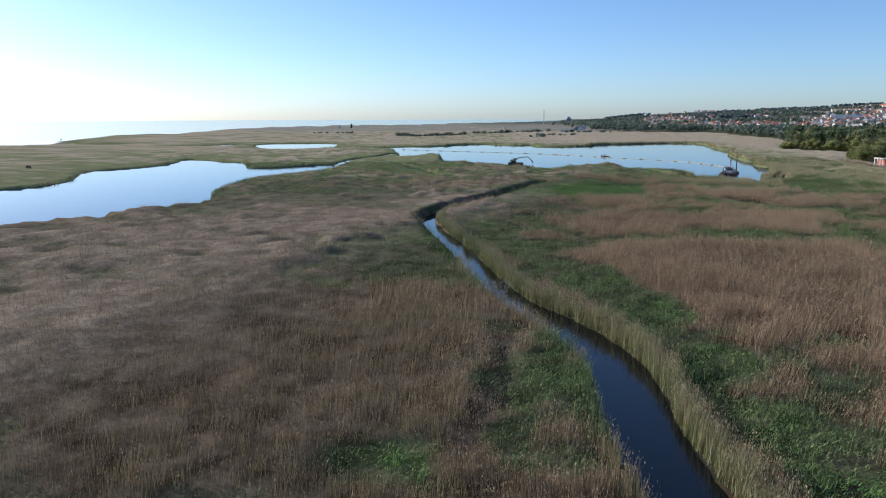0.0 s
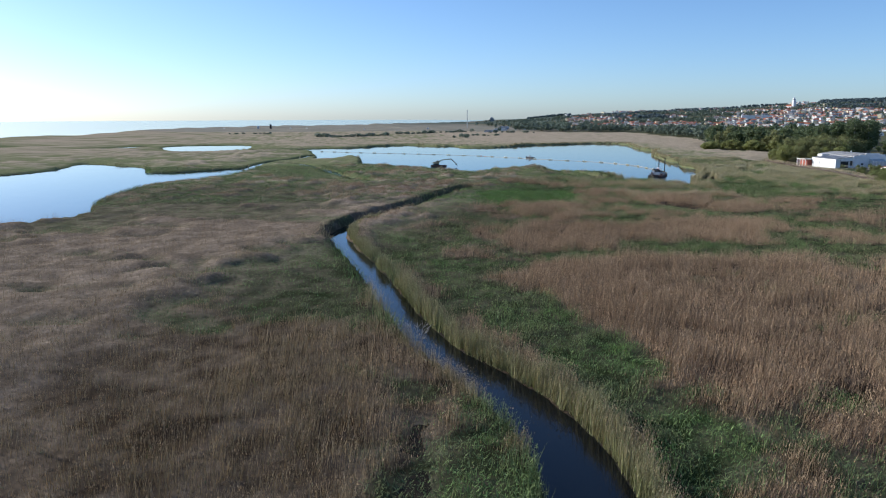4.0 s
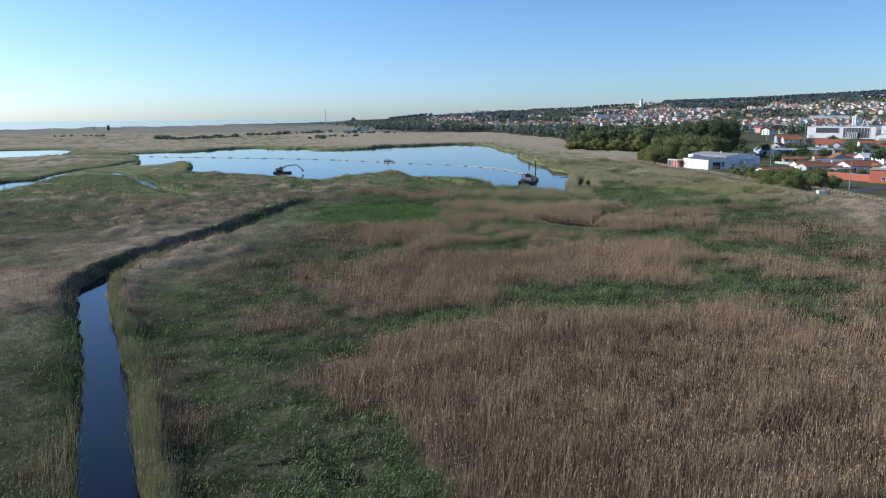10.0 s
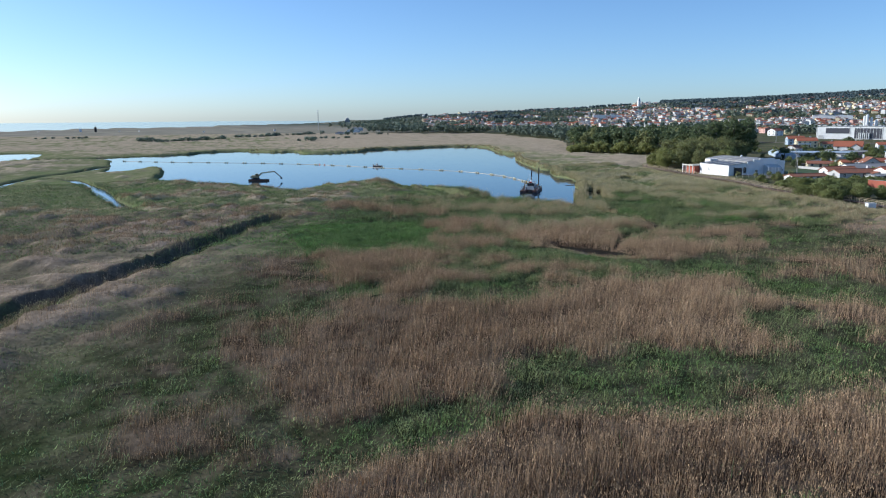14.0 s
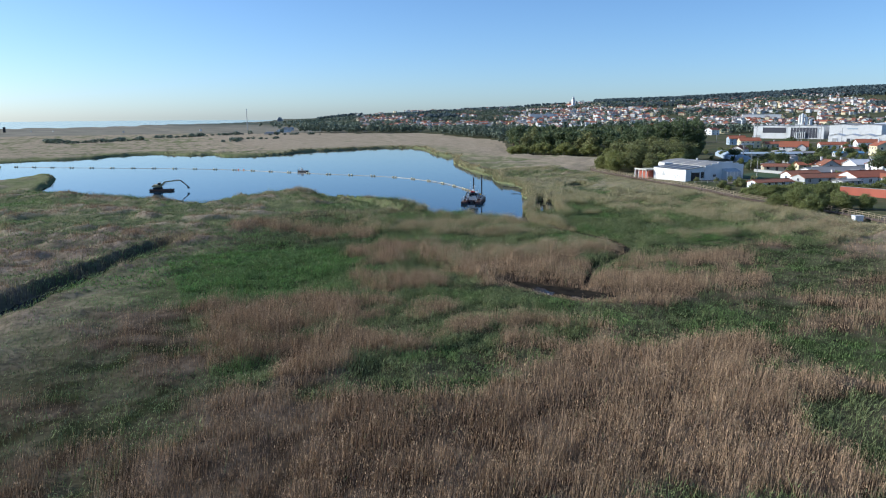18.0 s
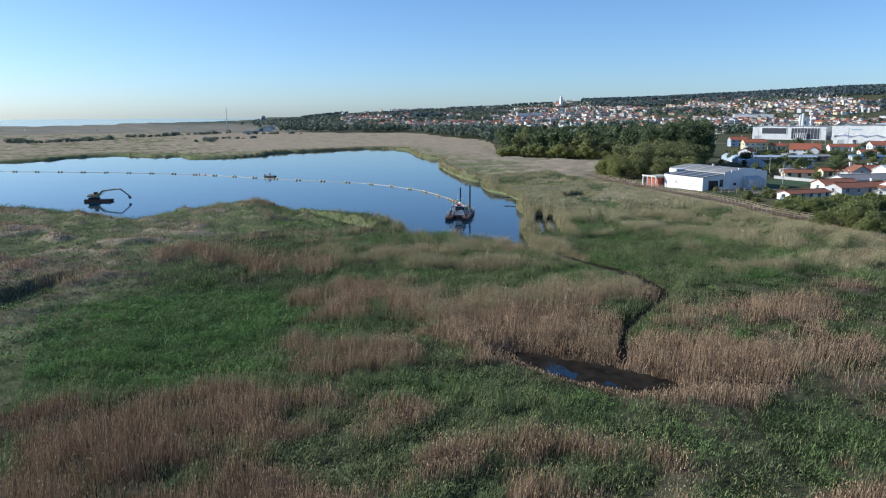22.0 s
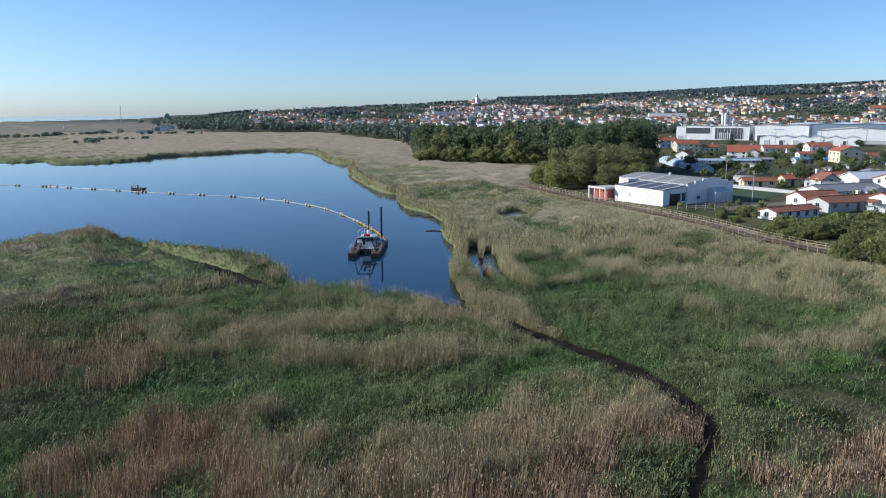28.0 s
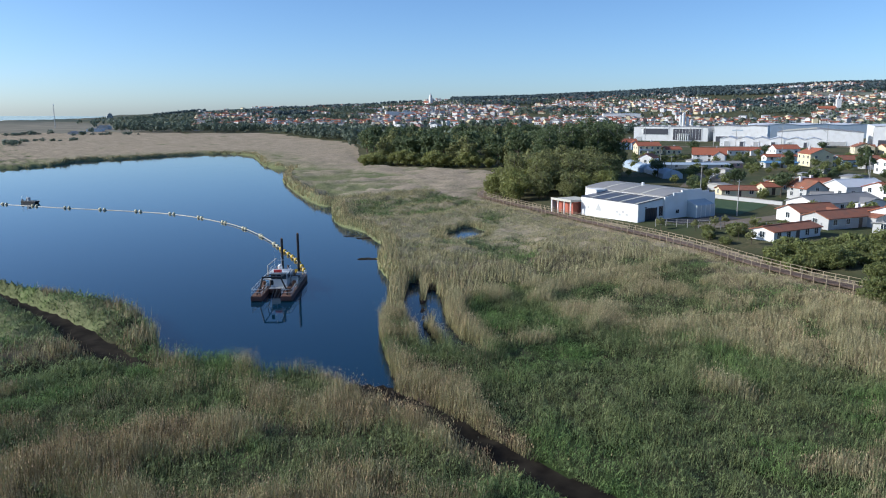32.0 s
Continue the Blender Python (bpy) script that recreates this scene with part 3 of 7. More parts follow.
WET_C = [[(9, 185), (18, 195), (31, 192), (35, 171), (37, 160), (44, 154), (47, 149), (43, 142), (36, 144), (33, 146), (33, 135), (31, 129), (28, 128), (17, 132), (14, 152)],
         [(61, 189), (77, 198), (87, 206), (77, 188), (65, 180)],
         [(53, 188), (61, 195), (75, 199), (78, 192), (72, 182), (65, 178), (61, 179), (56, 182)],
         [(61, 159), (67, 164), (75, 165), (78, 161), (74, 157), (66, 158), (66, 156), (60, 158)],
         [(97, 167), (102, 166), (98, 162), (94, 165)]]
WET_D = [[(110, 202), (113, 203), (116, 201), (118, 197), (115, 193), (109, 194), (108, 200)],
         [(139, 259), (154, 266), (158, 251), (140, 244), (133, 246)],
         [(101, 201), (103, 201), (100, 198), (98, 198)],
         [(92, 267), (104, 271), (117, 272), (126, 258), (129, 252), (128, 242), (112, 249), (102, 247), (98, 253), (95, 262)],
         [(136, 256), (153, 263), (159, 254), (141, 243), (133, 245)],
         [(93, 283), (110, 273), (121, 272), (128, 269), (130, 257), (130, 244), (127, 238), (91, 263)]]
WET_E = [[(138, 271), (146, 266), (155, 260), (145, 250), (144, 244), (135, 243), (136, 249), (135, 257)],
         [(174, 320), (192, 323), (187, 315), (173, 311)]]
WET_STANDS = WET_A + WET_B + WET_C + WET_D + WET_E
OLIVE_A = [[(48, 359), (65, 367), (85, 376), (102, 348), (107, 302), (90, 298), (82, 283), (86, 261), (77, 250), (56, 260)],
         [(-6, 59), (1, 62), (5, 60), (8, 70), (11, 84), (19, 85), (19, 69), (16, 52), (-6, 53)],
         [(-15, 184), (3, 173), (9, 136), (10, 109), (3, 105), (-8, 118), (-19, 150)],
         [(-82, 156), (-88, 177), (-74, 192), (-64, 202), (-53, 220), (-46, 204), (-59, 188), (-74, 162)],
         [(-60, 211), (-60, 241), (-42, 248), (-4, 246), (-4, 225), (-35, 209), (-50, 202)],
         [(-38, 229), (-16, 230), (-2, 218), (-11, 202), (-30, 199)]]
OLIVE_B = [[(-28, 329), (15, 402), (45, 341), (28, 289), (-7, 301)],
         [(70, 217), (94, 218), (95, 209), (106, 199), (96, 188), (66, 202)],
         [(129, 241), (139, 239), (149, 234), (130, 222), (128, 228), (119, 225), (113, 219), (110, 220)]]
OLIVE_STANDS = OLIVE_A + OLIVE_B
LUSH_A = [[(1, 58), (3, 59), (5, 56), (3, 54), (1, 55)],
         [(35, 234), (52, 270), (80, 260), (75, 235), (54, 227)],
         [(41, 240), (60, 265), (82, 258), (80, 235), (63, 231), (48, 229)],
         [(33, 240), (49, 258), (68, 277), (77, 257), (75, 235), (68, 224), (58, 228), (44, 227)],
         [(46, 256), (53, 258), (66, 262), (75, 250), (77, 236), (70, 229), (63, 231), (55, 230), (49, 231)],
         [(67, 256), (75, 254), (78, 243), (83, 238), (85, 233), (69, 241)]]
LUSH_STANDS = LUSH_A
LAKESIDE_GREEN = [[(218, 496), (235, 528), (248, 511), (249, 479), (252, 450), (236, 429), (214, 425), (198, 413), (194, 418)], [(196, 400), (221, 396), (228, 384), (211, 365), (195, 366), (181, 371)],
                  [(170, 312), (182, 327), (192, 326), (186, 316)], [(139, 271), (150, 271), (160, 262), (150, 254), (136, 257)], [(154, 300), (165, 286), (157, 279), (152, 283), (151, 291)],
                  [(-8, 231), (0, 226), (3, 221), (1, 217), (-5, 217)], [(-36, 410), (-10, 406), (3, 348), (-2, 332), (-29, 343)]]
LAKESIDE_TAN = [[(181, 367), (196, 360), (184, 340), (168, 331)], [(145, 277), (151, 279), (146, 271), (142, 271)], [(136, 272), (136, 267), (134, 261), (133, 261), (134, 268)]]


def stands(x, y, rows, soft):
    """How far inside any of the outlines a place lies, 0 to 1."""
    best = np.zeros_like(x)
    for row in rows:
        p = rounded(row, True, 1)
        k = (x > p[:, 0].min() - 4) & (x < p[:, 0].max() + 4) & (y > p[:, 1].min() - 4) & (y < p[:, 1].max() + 4)
        best[k] = np.maximum(best[k], smoothstep(-soft, soft, signed(x[k], y[k], p)))
    return best


def plants(x, y, wd, creek):
    """greenness, tone of the dry stalks with sunlit rims painted in, lushness and height of the marsh plants."""
    n1, n2, n3 = fbm(x, y, 46, 3), fbm(x * 0.8, y * 1.25, 15, 7), fbm(x, y, 4.5, 11, 2)
    warp_x, warp_y = x + 8 * (fbm(x, y, 7, 81, 3) - 0.5), y + 8 * (fbm(x, y, 7, 83, 3) - 0.5)
    along_, across = x * 0.82 - y * 0.57, x * 0.57 + y * 0.82
    n4 = fbm(along_ * 0.35, across, 5.5, 17, 3)
    g = 0.49 + 0.22 * (n1 - 0.5) + 0.36 * (n2 - 0.5) + 0.72 * (n3 - 0.5) + 0.68 * (n4 - 0.5)
    wet, dry, lush = stands(warp_x, warp_y, WET_STANDS, 1.6), stands(warp_x, warp_y, DRY_STANDS, 2.2), stands(warp_x, warp_y, LUSH_STANDS, 2.0)
    # rims of brown stands turn paler, sunlight on their stem sides put into tone
    lit_edge = 4 * dry * (1 - dry)
    dry = np.maximum(dry, 0.3 * stands(warp_x, warp_y, MIX_STANDS, 2.5))
    north = smoothstep(185, 240, y)
    g = g + (0.2 - 0.1 * north) * wet - (0.34 - 0.13 * north) * dry * (1 - 0.5 * wet) + 0.4 * lush + 0.13 * stands(warp_x, warp_y, OLIVE_STANDS, 3.0) - 0.25 * smoothstep(140, 165, x) * smoothstep(236, 262, y)
    east = (x > np.interp(y, CREEK[:, 1], CREEK[:, 0])) & (y < 290)
    g = g + east * (0.2 * np.exp(-(((creek - 9.5) / 4) ** 2)) - 0.12 * np.exp(-(((creek - 1.5) / 3) ** 2)) * smoothstep(200, 170, y))
    g = g - 0.1 * smoothstep(8, -8, x) * smoothstep(40, 60, y) * smoothstep(220, 180, y) - 0.05 * np.exp(-((wd / 4) ** 2))
    g = g + 0.1 * smoothstep(5, -10, x) * smoothstep(195, 235, y) * smoothstep(440, 380, y)
    g = g - 0.18 * smoothstep(430, 700, y) * smoothstep(12, 40, wd)
    g = g + 0.07 * smoothstep(185, 215, y) - 0.03 * smoothstep(150, 130, y) + 0.2 * np.exp(-((wd / 9) ** 2)) * smoothstep(330, 400, y)
    g = g - 0.22 * np.exp(-((wd / 4) ** 2)) * smoothstep(262, 280, y) * smoothstep(122, 134, x) * (x < 230)
    shore = smoothstep(24, 13, seg_distance(x, y, LAKE_BAY, False))
    g = g + shore * (-0.04 - 0.42 * (g - 0.44))
    g = g + 0.28 * stands(warp_x, warp_y, LAKESIDE_GREEN, 3.0) - 0.14 * stands(warp_x, warp_y, LAKESIDE_TAN, 3.0)
    g = g - 0.3 * smoothstep(5, 1.5, seg_distance(x, y, DITCH_POND, True))
    tufts = smoothstep(11, 5, np.hypot(x - 150, y - 297))
    g = g + 0.5 * tufts * (fbm(x, y, 2.6, 311, 2) - 0.45)
    green = 0.05 + 0.9 * smoothstep(0.33, 0.63, g)
    tone = np.clip(0.45 + 1.3 * (fbm(x, y, 22, 23) - 0.5) + 0.5 * (n3 - 0.5) + 0.25 * smoothstep(60, 150, x) - 0.35 * smoothstep(20, -20, x) * smoothstep(230, 180, y) + 0.5 * lit_edge, 0, 1)
    lush = np.clip(0.75 * lush + 0.55 * east * np.exp(-(((creek - 9.5) / 3.5) ** 2)) * smoothstep(0.35, 0.6, n3) + 0.5 * smoothstep(0.6, 0.85, n2) * green, 0, 1)
    tall = 1.15 + 1.3 * (1 - green) + 0.6 * (fbm(x, y, 9, 41, 2) - 0.5) * 2 + 0.5 * (fbm(x, y, 2.6, 43, 2) - 0.5) * 2
    track = np.exp(-((seg_distance(x, y, TRACK, False) / 1.5) ** 4))
    tall = np.maximum(tall - 2.2 * track, 0.12)
    ditch = seg_distance(x, y, DITCH, False, True)
    tall = np.where((ditch < 2.6) & (ditch > 0), np.where((y > 236) & (y < 263), np.minimum(tall, 0.8), np.maximum(tall, 1.7)), tall) * (1 - 0.85 * np.exp(-((x - 194) ** 2 + (y - 343) ** 2) / 420))
    hole = seg_distance(x, y, DITCH_POND, True)
    near_side = (x - 97.5) * -15.5 - (y - 222) * 8.5 > 0
    tall = np.where((hole < 3.2) & near_side & (y < 224), np.minimum(tall, 0.3 + 0.2 * n3 + 0.15 * hole), np.where((hole < 5) & ~near_side, np.maximum(tall, 2.3), tall))
    tall = tall * (1 - 0.62 * np.exp(-((wd / 14) ** 2)) * smoothstep(20, 0, x) * smoothstep(225, 255, y))
    slot = np.minimum(seg_distance(x, y, SLOTS[0], False, True), seg_distance(x, y, SLOTS[1], False, True))
    tall = tall * (1 - 0.25 * np.exp(-((slot / 3) ** 2)))
    spit = (x > np.interp(y, SLOTS[2][::-1, 1], SLOTS[2][::-1, 0])) & (y > 296) & (y < 352) & (x < 124)
    tall = np.where(spit, np.maximum(tall, 2.0 + 0.5 * n3), tall)
    tall = tall * (1 - 0.72 * np.exp(-((seg_distance(x, y, BOARD, False) / 7.0) ** 2)))
    tall = np.where((creek < 2.6) & (y > 172) & (y < 282) & ~east, np.maximum(tall, 2.3), tall)
    tall = np.where((creek < 3) & (y < 190) & east, np.maximum(tall, 1.7), np.where((creek < 3) & (y < 110), np.minimum(tall, 1.2), tall))
    return green, tone, lush, tall


# ---- ground, water, marsh plants ----
def lines(spans):
    out = []
    for a, b, step in spans:
        out += list(np.arange(a, b, step))
    return np.array(out + [spans[-1][1]])


def growing(start, end, step, ratio):
    out, x = [], start
    while abs(x) < abs(end):
        out.append(x)
        step *= ratio
        x += step if end > start else -step
    return out + [end]


GX = np.unique(np.concatenate([growing(-150, -5200, 4, 1.13), lines([(-150, -70, 2.5), (-70, 94, 1.5), (94, 162, 0.85), (162, 220, 1.4), (220, 330, 3.5)]), growing(330, 5600, 5, 1.1)]))
GY = np.unique(np.concatenate([growing(20, -900, 4, 1.3), lines([(20, 205, 1.5), (205, 345, 0.95), (345, 460, 2.2), (460, 740, 3.5)]), growing(740, 5600, 6, 1.07)]))
XX, YY = np.meshgrid(GX, GY)
FX, FY = XX.ravel(), YY.ravel()
near = (FX > -620) & (FX < 460) & (FY > -120) & (FY < 860)
WD = np.full(FX.shape, 300.0)
FRAY = 0.7 * (fbm(FX, FY, 2.3, 151, 2) - 0.5) * smoothstep(420, 330, FY)
FRAY = FRAY + 7 * (fbm(FX, FY, 5, 153, 2) - 0.42) * smoothstep(16, 9, np.hypot(FX - 193, FY - 345))
WD[near] = water_distance(FX[near], FY[near]) + FRAY[near]
CREEKD = np.full(FX.shape, 300.0)
CREEKD[near] = seg_distance(FX[near], FY[near], CREEK, False, True)
LANDD = signed(FX, FY, LAND)
COASTD = signed(FX, FY, COAST)
WD = np.minimum(WD, COASTD - 60)
land = smoothstep(-6, 8, LANDD)
dune = smoothstep(260, 60, COASTD) * smoothstep(300, 700, FY)
GZ = 0.3 + 0.15 * fbm(FX, FY, 12, 5) + 1.7 * land + hill(FX, FY) * smoothstep(0, 200, LANDD)
GZ = GZ + dune * (1.0 + 4.5 * fbm(FX, FY, 90, 51)) * smoothstep(0, 45, COASTD)
GZ = np.where(COASTD < 30, np.minimum(GZ, 0.06 * COASTD), GZ)
GZ = np.where(WD < 1.5, np.minimum(GZ, 0.3 * WD - 0.05), GZ)
GZ = np.maximum(GZ, -1.2)
for mx_, my_, mr_ in ((173.2, 353.5, 1.9), (171.6, 357.5, 1.5), (162.2, 334.6, 1.3), (163.8, 333.2, 1.0)):
    GZ = np.maximum(GZ, 0.14 - 0.16 * (np.hypot((FX - mx_) * 0.8, FY - my_) / mr_) ** 2)
MUD = np.full(FX.shape, 99.0)
for line_ in (DITCH, SLOTS[2]):
    MUD[near] = np.minimum(MUD[near], seg_distance(FX[near], FY[near], line_, False, True))
_in = inside(FX, FY, DITCH_POND)
MUD[near] = np.minimum(MUD[near], np.where(_in[near], -1.0, 1.0) * seg_distance(FX[near], FY[near], DITCH_POND, True))
MUD = MUD + FRAY
GZ = np.where(MUD < 0.8, np.maximum(GZ, 0.05), GZ)
GZ = np.where(_in & (MUD < -0.5), 0.16 * (fbm(FX, FY, 2.6, 157, 2) - 0.41), GZ)
ny, nx = XX.shape
I = np.arange(nx * ny).reshape(ny, nx)
QUADS = np.stack([I[:-1, :-1], I[:-1, 1:], I[1:, 1:], I[1:, :-1]], -1).reshape(-1, 4)
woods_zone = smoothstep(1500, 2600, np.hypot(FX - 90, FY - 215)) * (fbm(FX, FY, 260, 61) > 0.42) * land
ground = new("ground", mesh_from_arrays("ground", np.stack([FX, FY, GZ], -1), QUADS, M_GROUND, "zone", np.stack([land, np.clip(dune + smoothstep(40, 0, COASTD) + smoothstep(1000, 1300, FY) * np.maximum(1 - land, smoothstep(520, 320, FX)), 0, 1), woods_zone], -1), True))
tagged(ground, "muddy marsh ground rising to grassland and wooded hills", "ground", kind="structure")

# the sea rises a little towards the rim of the sheet, so that its horizon lies at eye level
rings = [0.0, 400, 900, 1500, 2200, 2800, 3400, 4000, 4500, 4950]
wv_, wf_ = [], []
for k, r in enumerate(rings):
    for s in range(96):
        a_ = 2 * math.pi * s / 96
        bear = (math.degrees(a_) + 180) % 360 - 180
        lift_ = 6 * max(0, (r - 2200) / 2750) ** 1.3 * float(smoothstep(12, 5, np.array(bear)) if bear > -170 else 1)
        wv_.append((90 + r * math.sin(a_), 215 + r * math.cos(a_), lift_))
for k in range(len(rings) - 1):
    for s in range(96):
        t = (s + 1) % 96
        wf_.append((k * 96 + s, (k + 1) * 96 + s, (k + 1) * 96 + t, k * 96 + t) if k else (s, 96 + s, 96 + t))
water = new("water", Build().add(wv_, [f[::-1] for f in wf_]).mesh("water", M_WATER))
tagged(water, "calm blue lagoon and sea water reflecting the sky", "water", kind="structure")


def at_grid(field, x, y):
    """A field of the plan at free places."""
    f = field.reshape(ny, nx)
    i = np.clip(np.searchsorted(GX, x) - 1, 0, nx - 2)
    j = np.clip(np.searchsorted(GY, y) - 1, 0, ny - 2)
    u, v = (x - GX[i]) / (GX[i + 1] - GX[i]), (y - GY[j]) / (GY[j + 1] - GY[j])
    return (f[j, i] * (1 - u) + f[j, i + 1] * u) * (1 - v) + (f[j + 1, i] * (1 - u) + f[j + 1, i + 1] * u) * v


def ground_at(x, y):
    return float(at_grid(GZ, np.array([float(x)]), np.array([float(y)]))[0])


GREEN, TONE, LUSH, TALL = plants(FX, FY, WD, CREEKD)
far_fade = smoothstep(900, 500, FY) * 0.6 + 0.4
COVER = smoothstep(0.1, 1.5, WD) * smoothstep(2, -6, LANDD) * (1 - 0.85 * dune)
BUMP = (fbm(FX, FY, 3.4, 71, 2) - 0.5) * 1.15 * (1 - 0.8 * smoothstep(25, -15, FX))
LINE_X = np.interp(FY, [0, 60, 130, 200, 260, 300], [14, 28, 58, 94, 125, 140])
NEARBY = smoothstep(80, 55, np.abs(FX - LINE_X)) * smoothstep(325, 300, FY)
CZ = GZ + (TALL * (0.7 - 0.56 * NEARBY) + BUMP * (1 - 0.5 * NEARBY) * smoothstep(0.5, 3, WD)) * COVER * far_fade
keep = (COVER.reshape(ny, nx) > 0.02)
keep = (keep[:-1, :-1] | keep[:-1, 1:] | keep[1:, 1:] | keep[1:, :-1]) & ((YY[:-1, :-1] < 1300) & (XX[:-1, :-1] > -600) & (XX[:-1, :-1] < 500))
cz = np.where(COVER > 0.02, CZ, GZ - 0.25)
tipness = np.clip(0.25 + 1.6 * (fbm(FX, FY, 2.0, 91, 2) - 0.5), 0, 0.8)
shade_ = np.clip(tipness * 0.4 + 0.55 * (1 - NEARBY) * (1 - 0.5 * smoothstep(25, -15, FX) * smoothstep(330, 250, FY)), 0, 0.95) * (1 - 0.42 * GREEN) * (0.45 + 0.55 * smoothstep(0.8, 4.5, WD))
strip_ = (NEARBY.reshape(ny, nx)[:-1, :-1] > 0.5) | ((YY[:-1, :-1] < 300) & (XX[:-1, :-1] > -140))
# the near bed takes the shade-darkened colour, the far bed the haze-paled one
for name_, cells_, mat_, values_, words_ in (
        ("reed_bed", keep & strip_, M_CANOPY, (GREEN, LUSH * GREEN, shade_), "dark litter under the marsh plants, shade between stems in its colour"),
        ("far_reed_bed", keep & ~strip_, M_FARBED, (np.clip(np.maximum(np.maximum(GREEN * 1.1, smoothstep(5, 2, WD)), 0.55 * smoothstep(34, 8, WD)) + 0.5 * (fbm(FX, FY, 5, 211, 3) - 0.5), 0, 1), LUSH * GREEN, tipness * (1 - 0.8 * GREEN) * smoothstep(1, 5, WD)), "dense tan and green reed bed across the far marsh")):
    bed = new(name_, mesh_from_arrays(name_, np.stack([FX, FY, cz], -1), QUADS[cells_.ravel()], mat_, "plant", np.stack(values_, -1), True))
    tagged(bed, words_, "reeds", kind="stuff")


def stalks(name, count, box, size, mat, green_side, label, seed, keep_if=None, lift=1.0, plumes=0.0):
    """Blades that stand out of the reed bed, as thin upright triangles."""
    rng = np.random.default_rng(seed)
    x, y = rng.uniform(box[0], box[2], count), rng.uniform(box[1], box[3], count)
    wd, cover = at_grid(WD, x, y), at_grid(COVER, x, y)
    green = at_grid(GREEN, x, y)
    ok = (wd > 0.15) & (cover > 0.12) & ((green + rng.normal(0, 0.18, count) > 0.5) == green_side)
    if keep_if is not None:
        ok &= keep_if(x, y)
    x, y, wd, green = x[ok], y[ok], wd[ok], green[ok]
    n = len(x)
    cz0, tone, lush = at_grid(cz, x, y), at_grid(TONE, x, y), at_grid(LUSH, x, y)
    low = at_grid(GZ, x, y)
    clump = smoothstep(0.28, 0.72, fbm(x, y, 1.9 if green_side else 1.8, seed + 5, 3))
    tall = at_grid(TALL, x, y)
    high = (0.3 + 0.7 * rng.random(n)) * (0.1 + 1.0 * clump if green_side else 0.4 + 0.65 * clump) * tall * (0.6 + 0.42 * at_grid(NEARBY, x, y)) * lift
    edge = smoothstep(4.0, 0.6, wd) * smoothstep(1.5, 4.0, at_grid(MUD, x, y))
    top = np.maximum(cz0, low + 0.9 * edge) + high + 0.5 * edge * rng.random(n)
    bottom = np.maximum(cz0 - 0.3, low - 0.1)
    a = rng.uniform(0, math.pi, n)
    w = size * (0.6 + 0.8 * rng.random(n)) * (1 + 0.15 * lush if green_side else 1)
    top = top - high * 0.4 * lush if green_side else top
    lean = 0.22 if green_side else 0.13
    leanx = rng.normal(0.08, lean, n) + 0.35 * (fbm(x, y, 14, seed + 9, 2) - 0.5)
    leany = rng.normal(-0.04, lean, n) + 0.35 * (fbm(x, y, 14, seed + 12, 2) - 0.5)
    v = np.empty((n, 3, 3), np.float32)
    v[:, 0] = np.stack([x - np.cos(a) * w / 2, y - np.sin(a) * w / 2, bottom], -1)
    v[:, 1] = np.stack([x + np.cos(a) * w / 2, y + np.sin(a) * w / 2, bottom], -1)
    rise = (top - bottom)
    v[:, 2] = np.stack([x + leanx * rise, y + leany * rise, top], -1)
    if green_side:
        # most of them are short leaves held out from the stems, at all heights of the plant
        k = rng.random(n) < 0.62
        m, turn = int(k.sum()), rng.uniform(0, 2 * math.pi, n)[k]
        up, long_ = rng.uniform(0.0, 1.1, m), (0.15 + 0.19 * rng.random(m)) * (size / 0.06)
        z0 = bottom[k] + (top - bottom)[k] * (0.35 + 0.65 * rng.random(m) ** 0.6)
        root_ = np.stack([x[k], y[k], z0], -1)
        side = np.stack([-np.sin(turn), np.cos(turn), np.zeros(m)], -1) * (w[k] * 0.55)[:, None]
        out_ = np.stack([np.cos(turn), np.sin(turn), up], -1) * long_[:, None]
        v[k] = np.stack([root_ + side, root_ - side, root_ + out_], 1)
    p = np.empty((n, 3, 3), np.float32)
    # green tone falls between the clumps, the gaps' shade carried by colour
    tone = np.clip(tone + rng.normal(0, 0.2, n) + (0.65 * (clump - 0.5) if green_side else 0), 0, 1)
    vivid = smoothstep(0.5, 0.72, fbm(x, y, 6.5, 131, 3))
    tone = np.clip(tone + 0.9 * (fbm(x, y, 4.0, 137, 2) - 0.5), 0, 1)
    west_ = smoothstep(20, -10, x) * smoothstep(180, 230, y)
    alt = np.clip(lush * 0.9 + 0.6 * vivid * green if green_side else 0.55 * green + 0.8 * edge + 0.6 * smoothstep(130, 150, x) * smoothstep(235, 262, y) + 0.55 * smoothstep(24, 13, seg_distance(x, y, LAKE_BAY, False)) + 0.5 * west_ + 0.45 * smoothstep(18, 2, x) * smoothstep(210, 150, y), 0, 1)
    for k, t in enumerate((0.0, 0.0, 0.75)):
        p[:, k] = np.stack([tone, alt, np.clip(t * (0.3 + 0.9 * rng.random(n)) * (0.4 if green_side else 1.0), 0, 1)], -1)
    if plumes:
        k = rng.random(n) < plumes
        head, wide = v[k, 2], np.stack([np.sin(a[k]), -np.cos(a[k]), np.zeros(k.sum())], -1) * (0.022 + 0.024 * rng.random((k.sum(), 1)))
        tail = head + (v[k, 2] - (v[k, 0] + v[k, 1]) / 2) * 0.05 - np.array([0, 0, 0.05])
        top_ = np.stack([tail + wide, tail - wide, head + np.array([0.03, 0, 0.2])], 1).astype(np.float32)
        v, n = np.concatenate([v, top_]), n + int(k.sum())
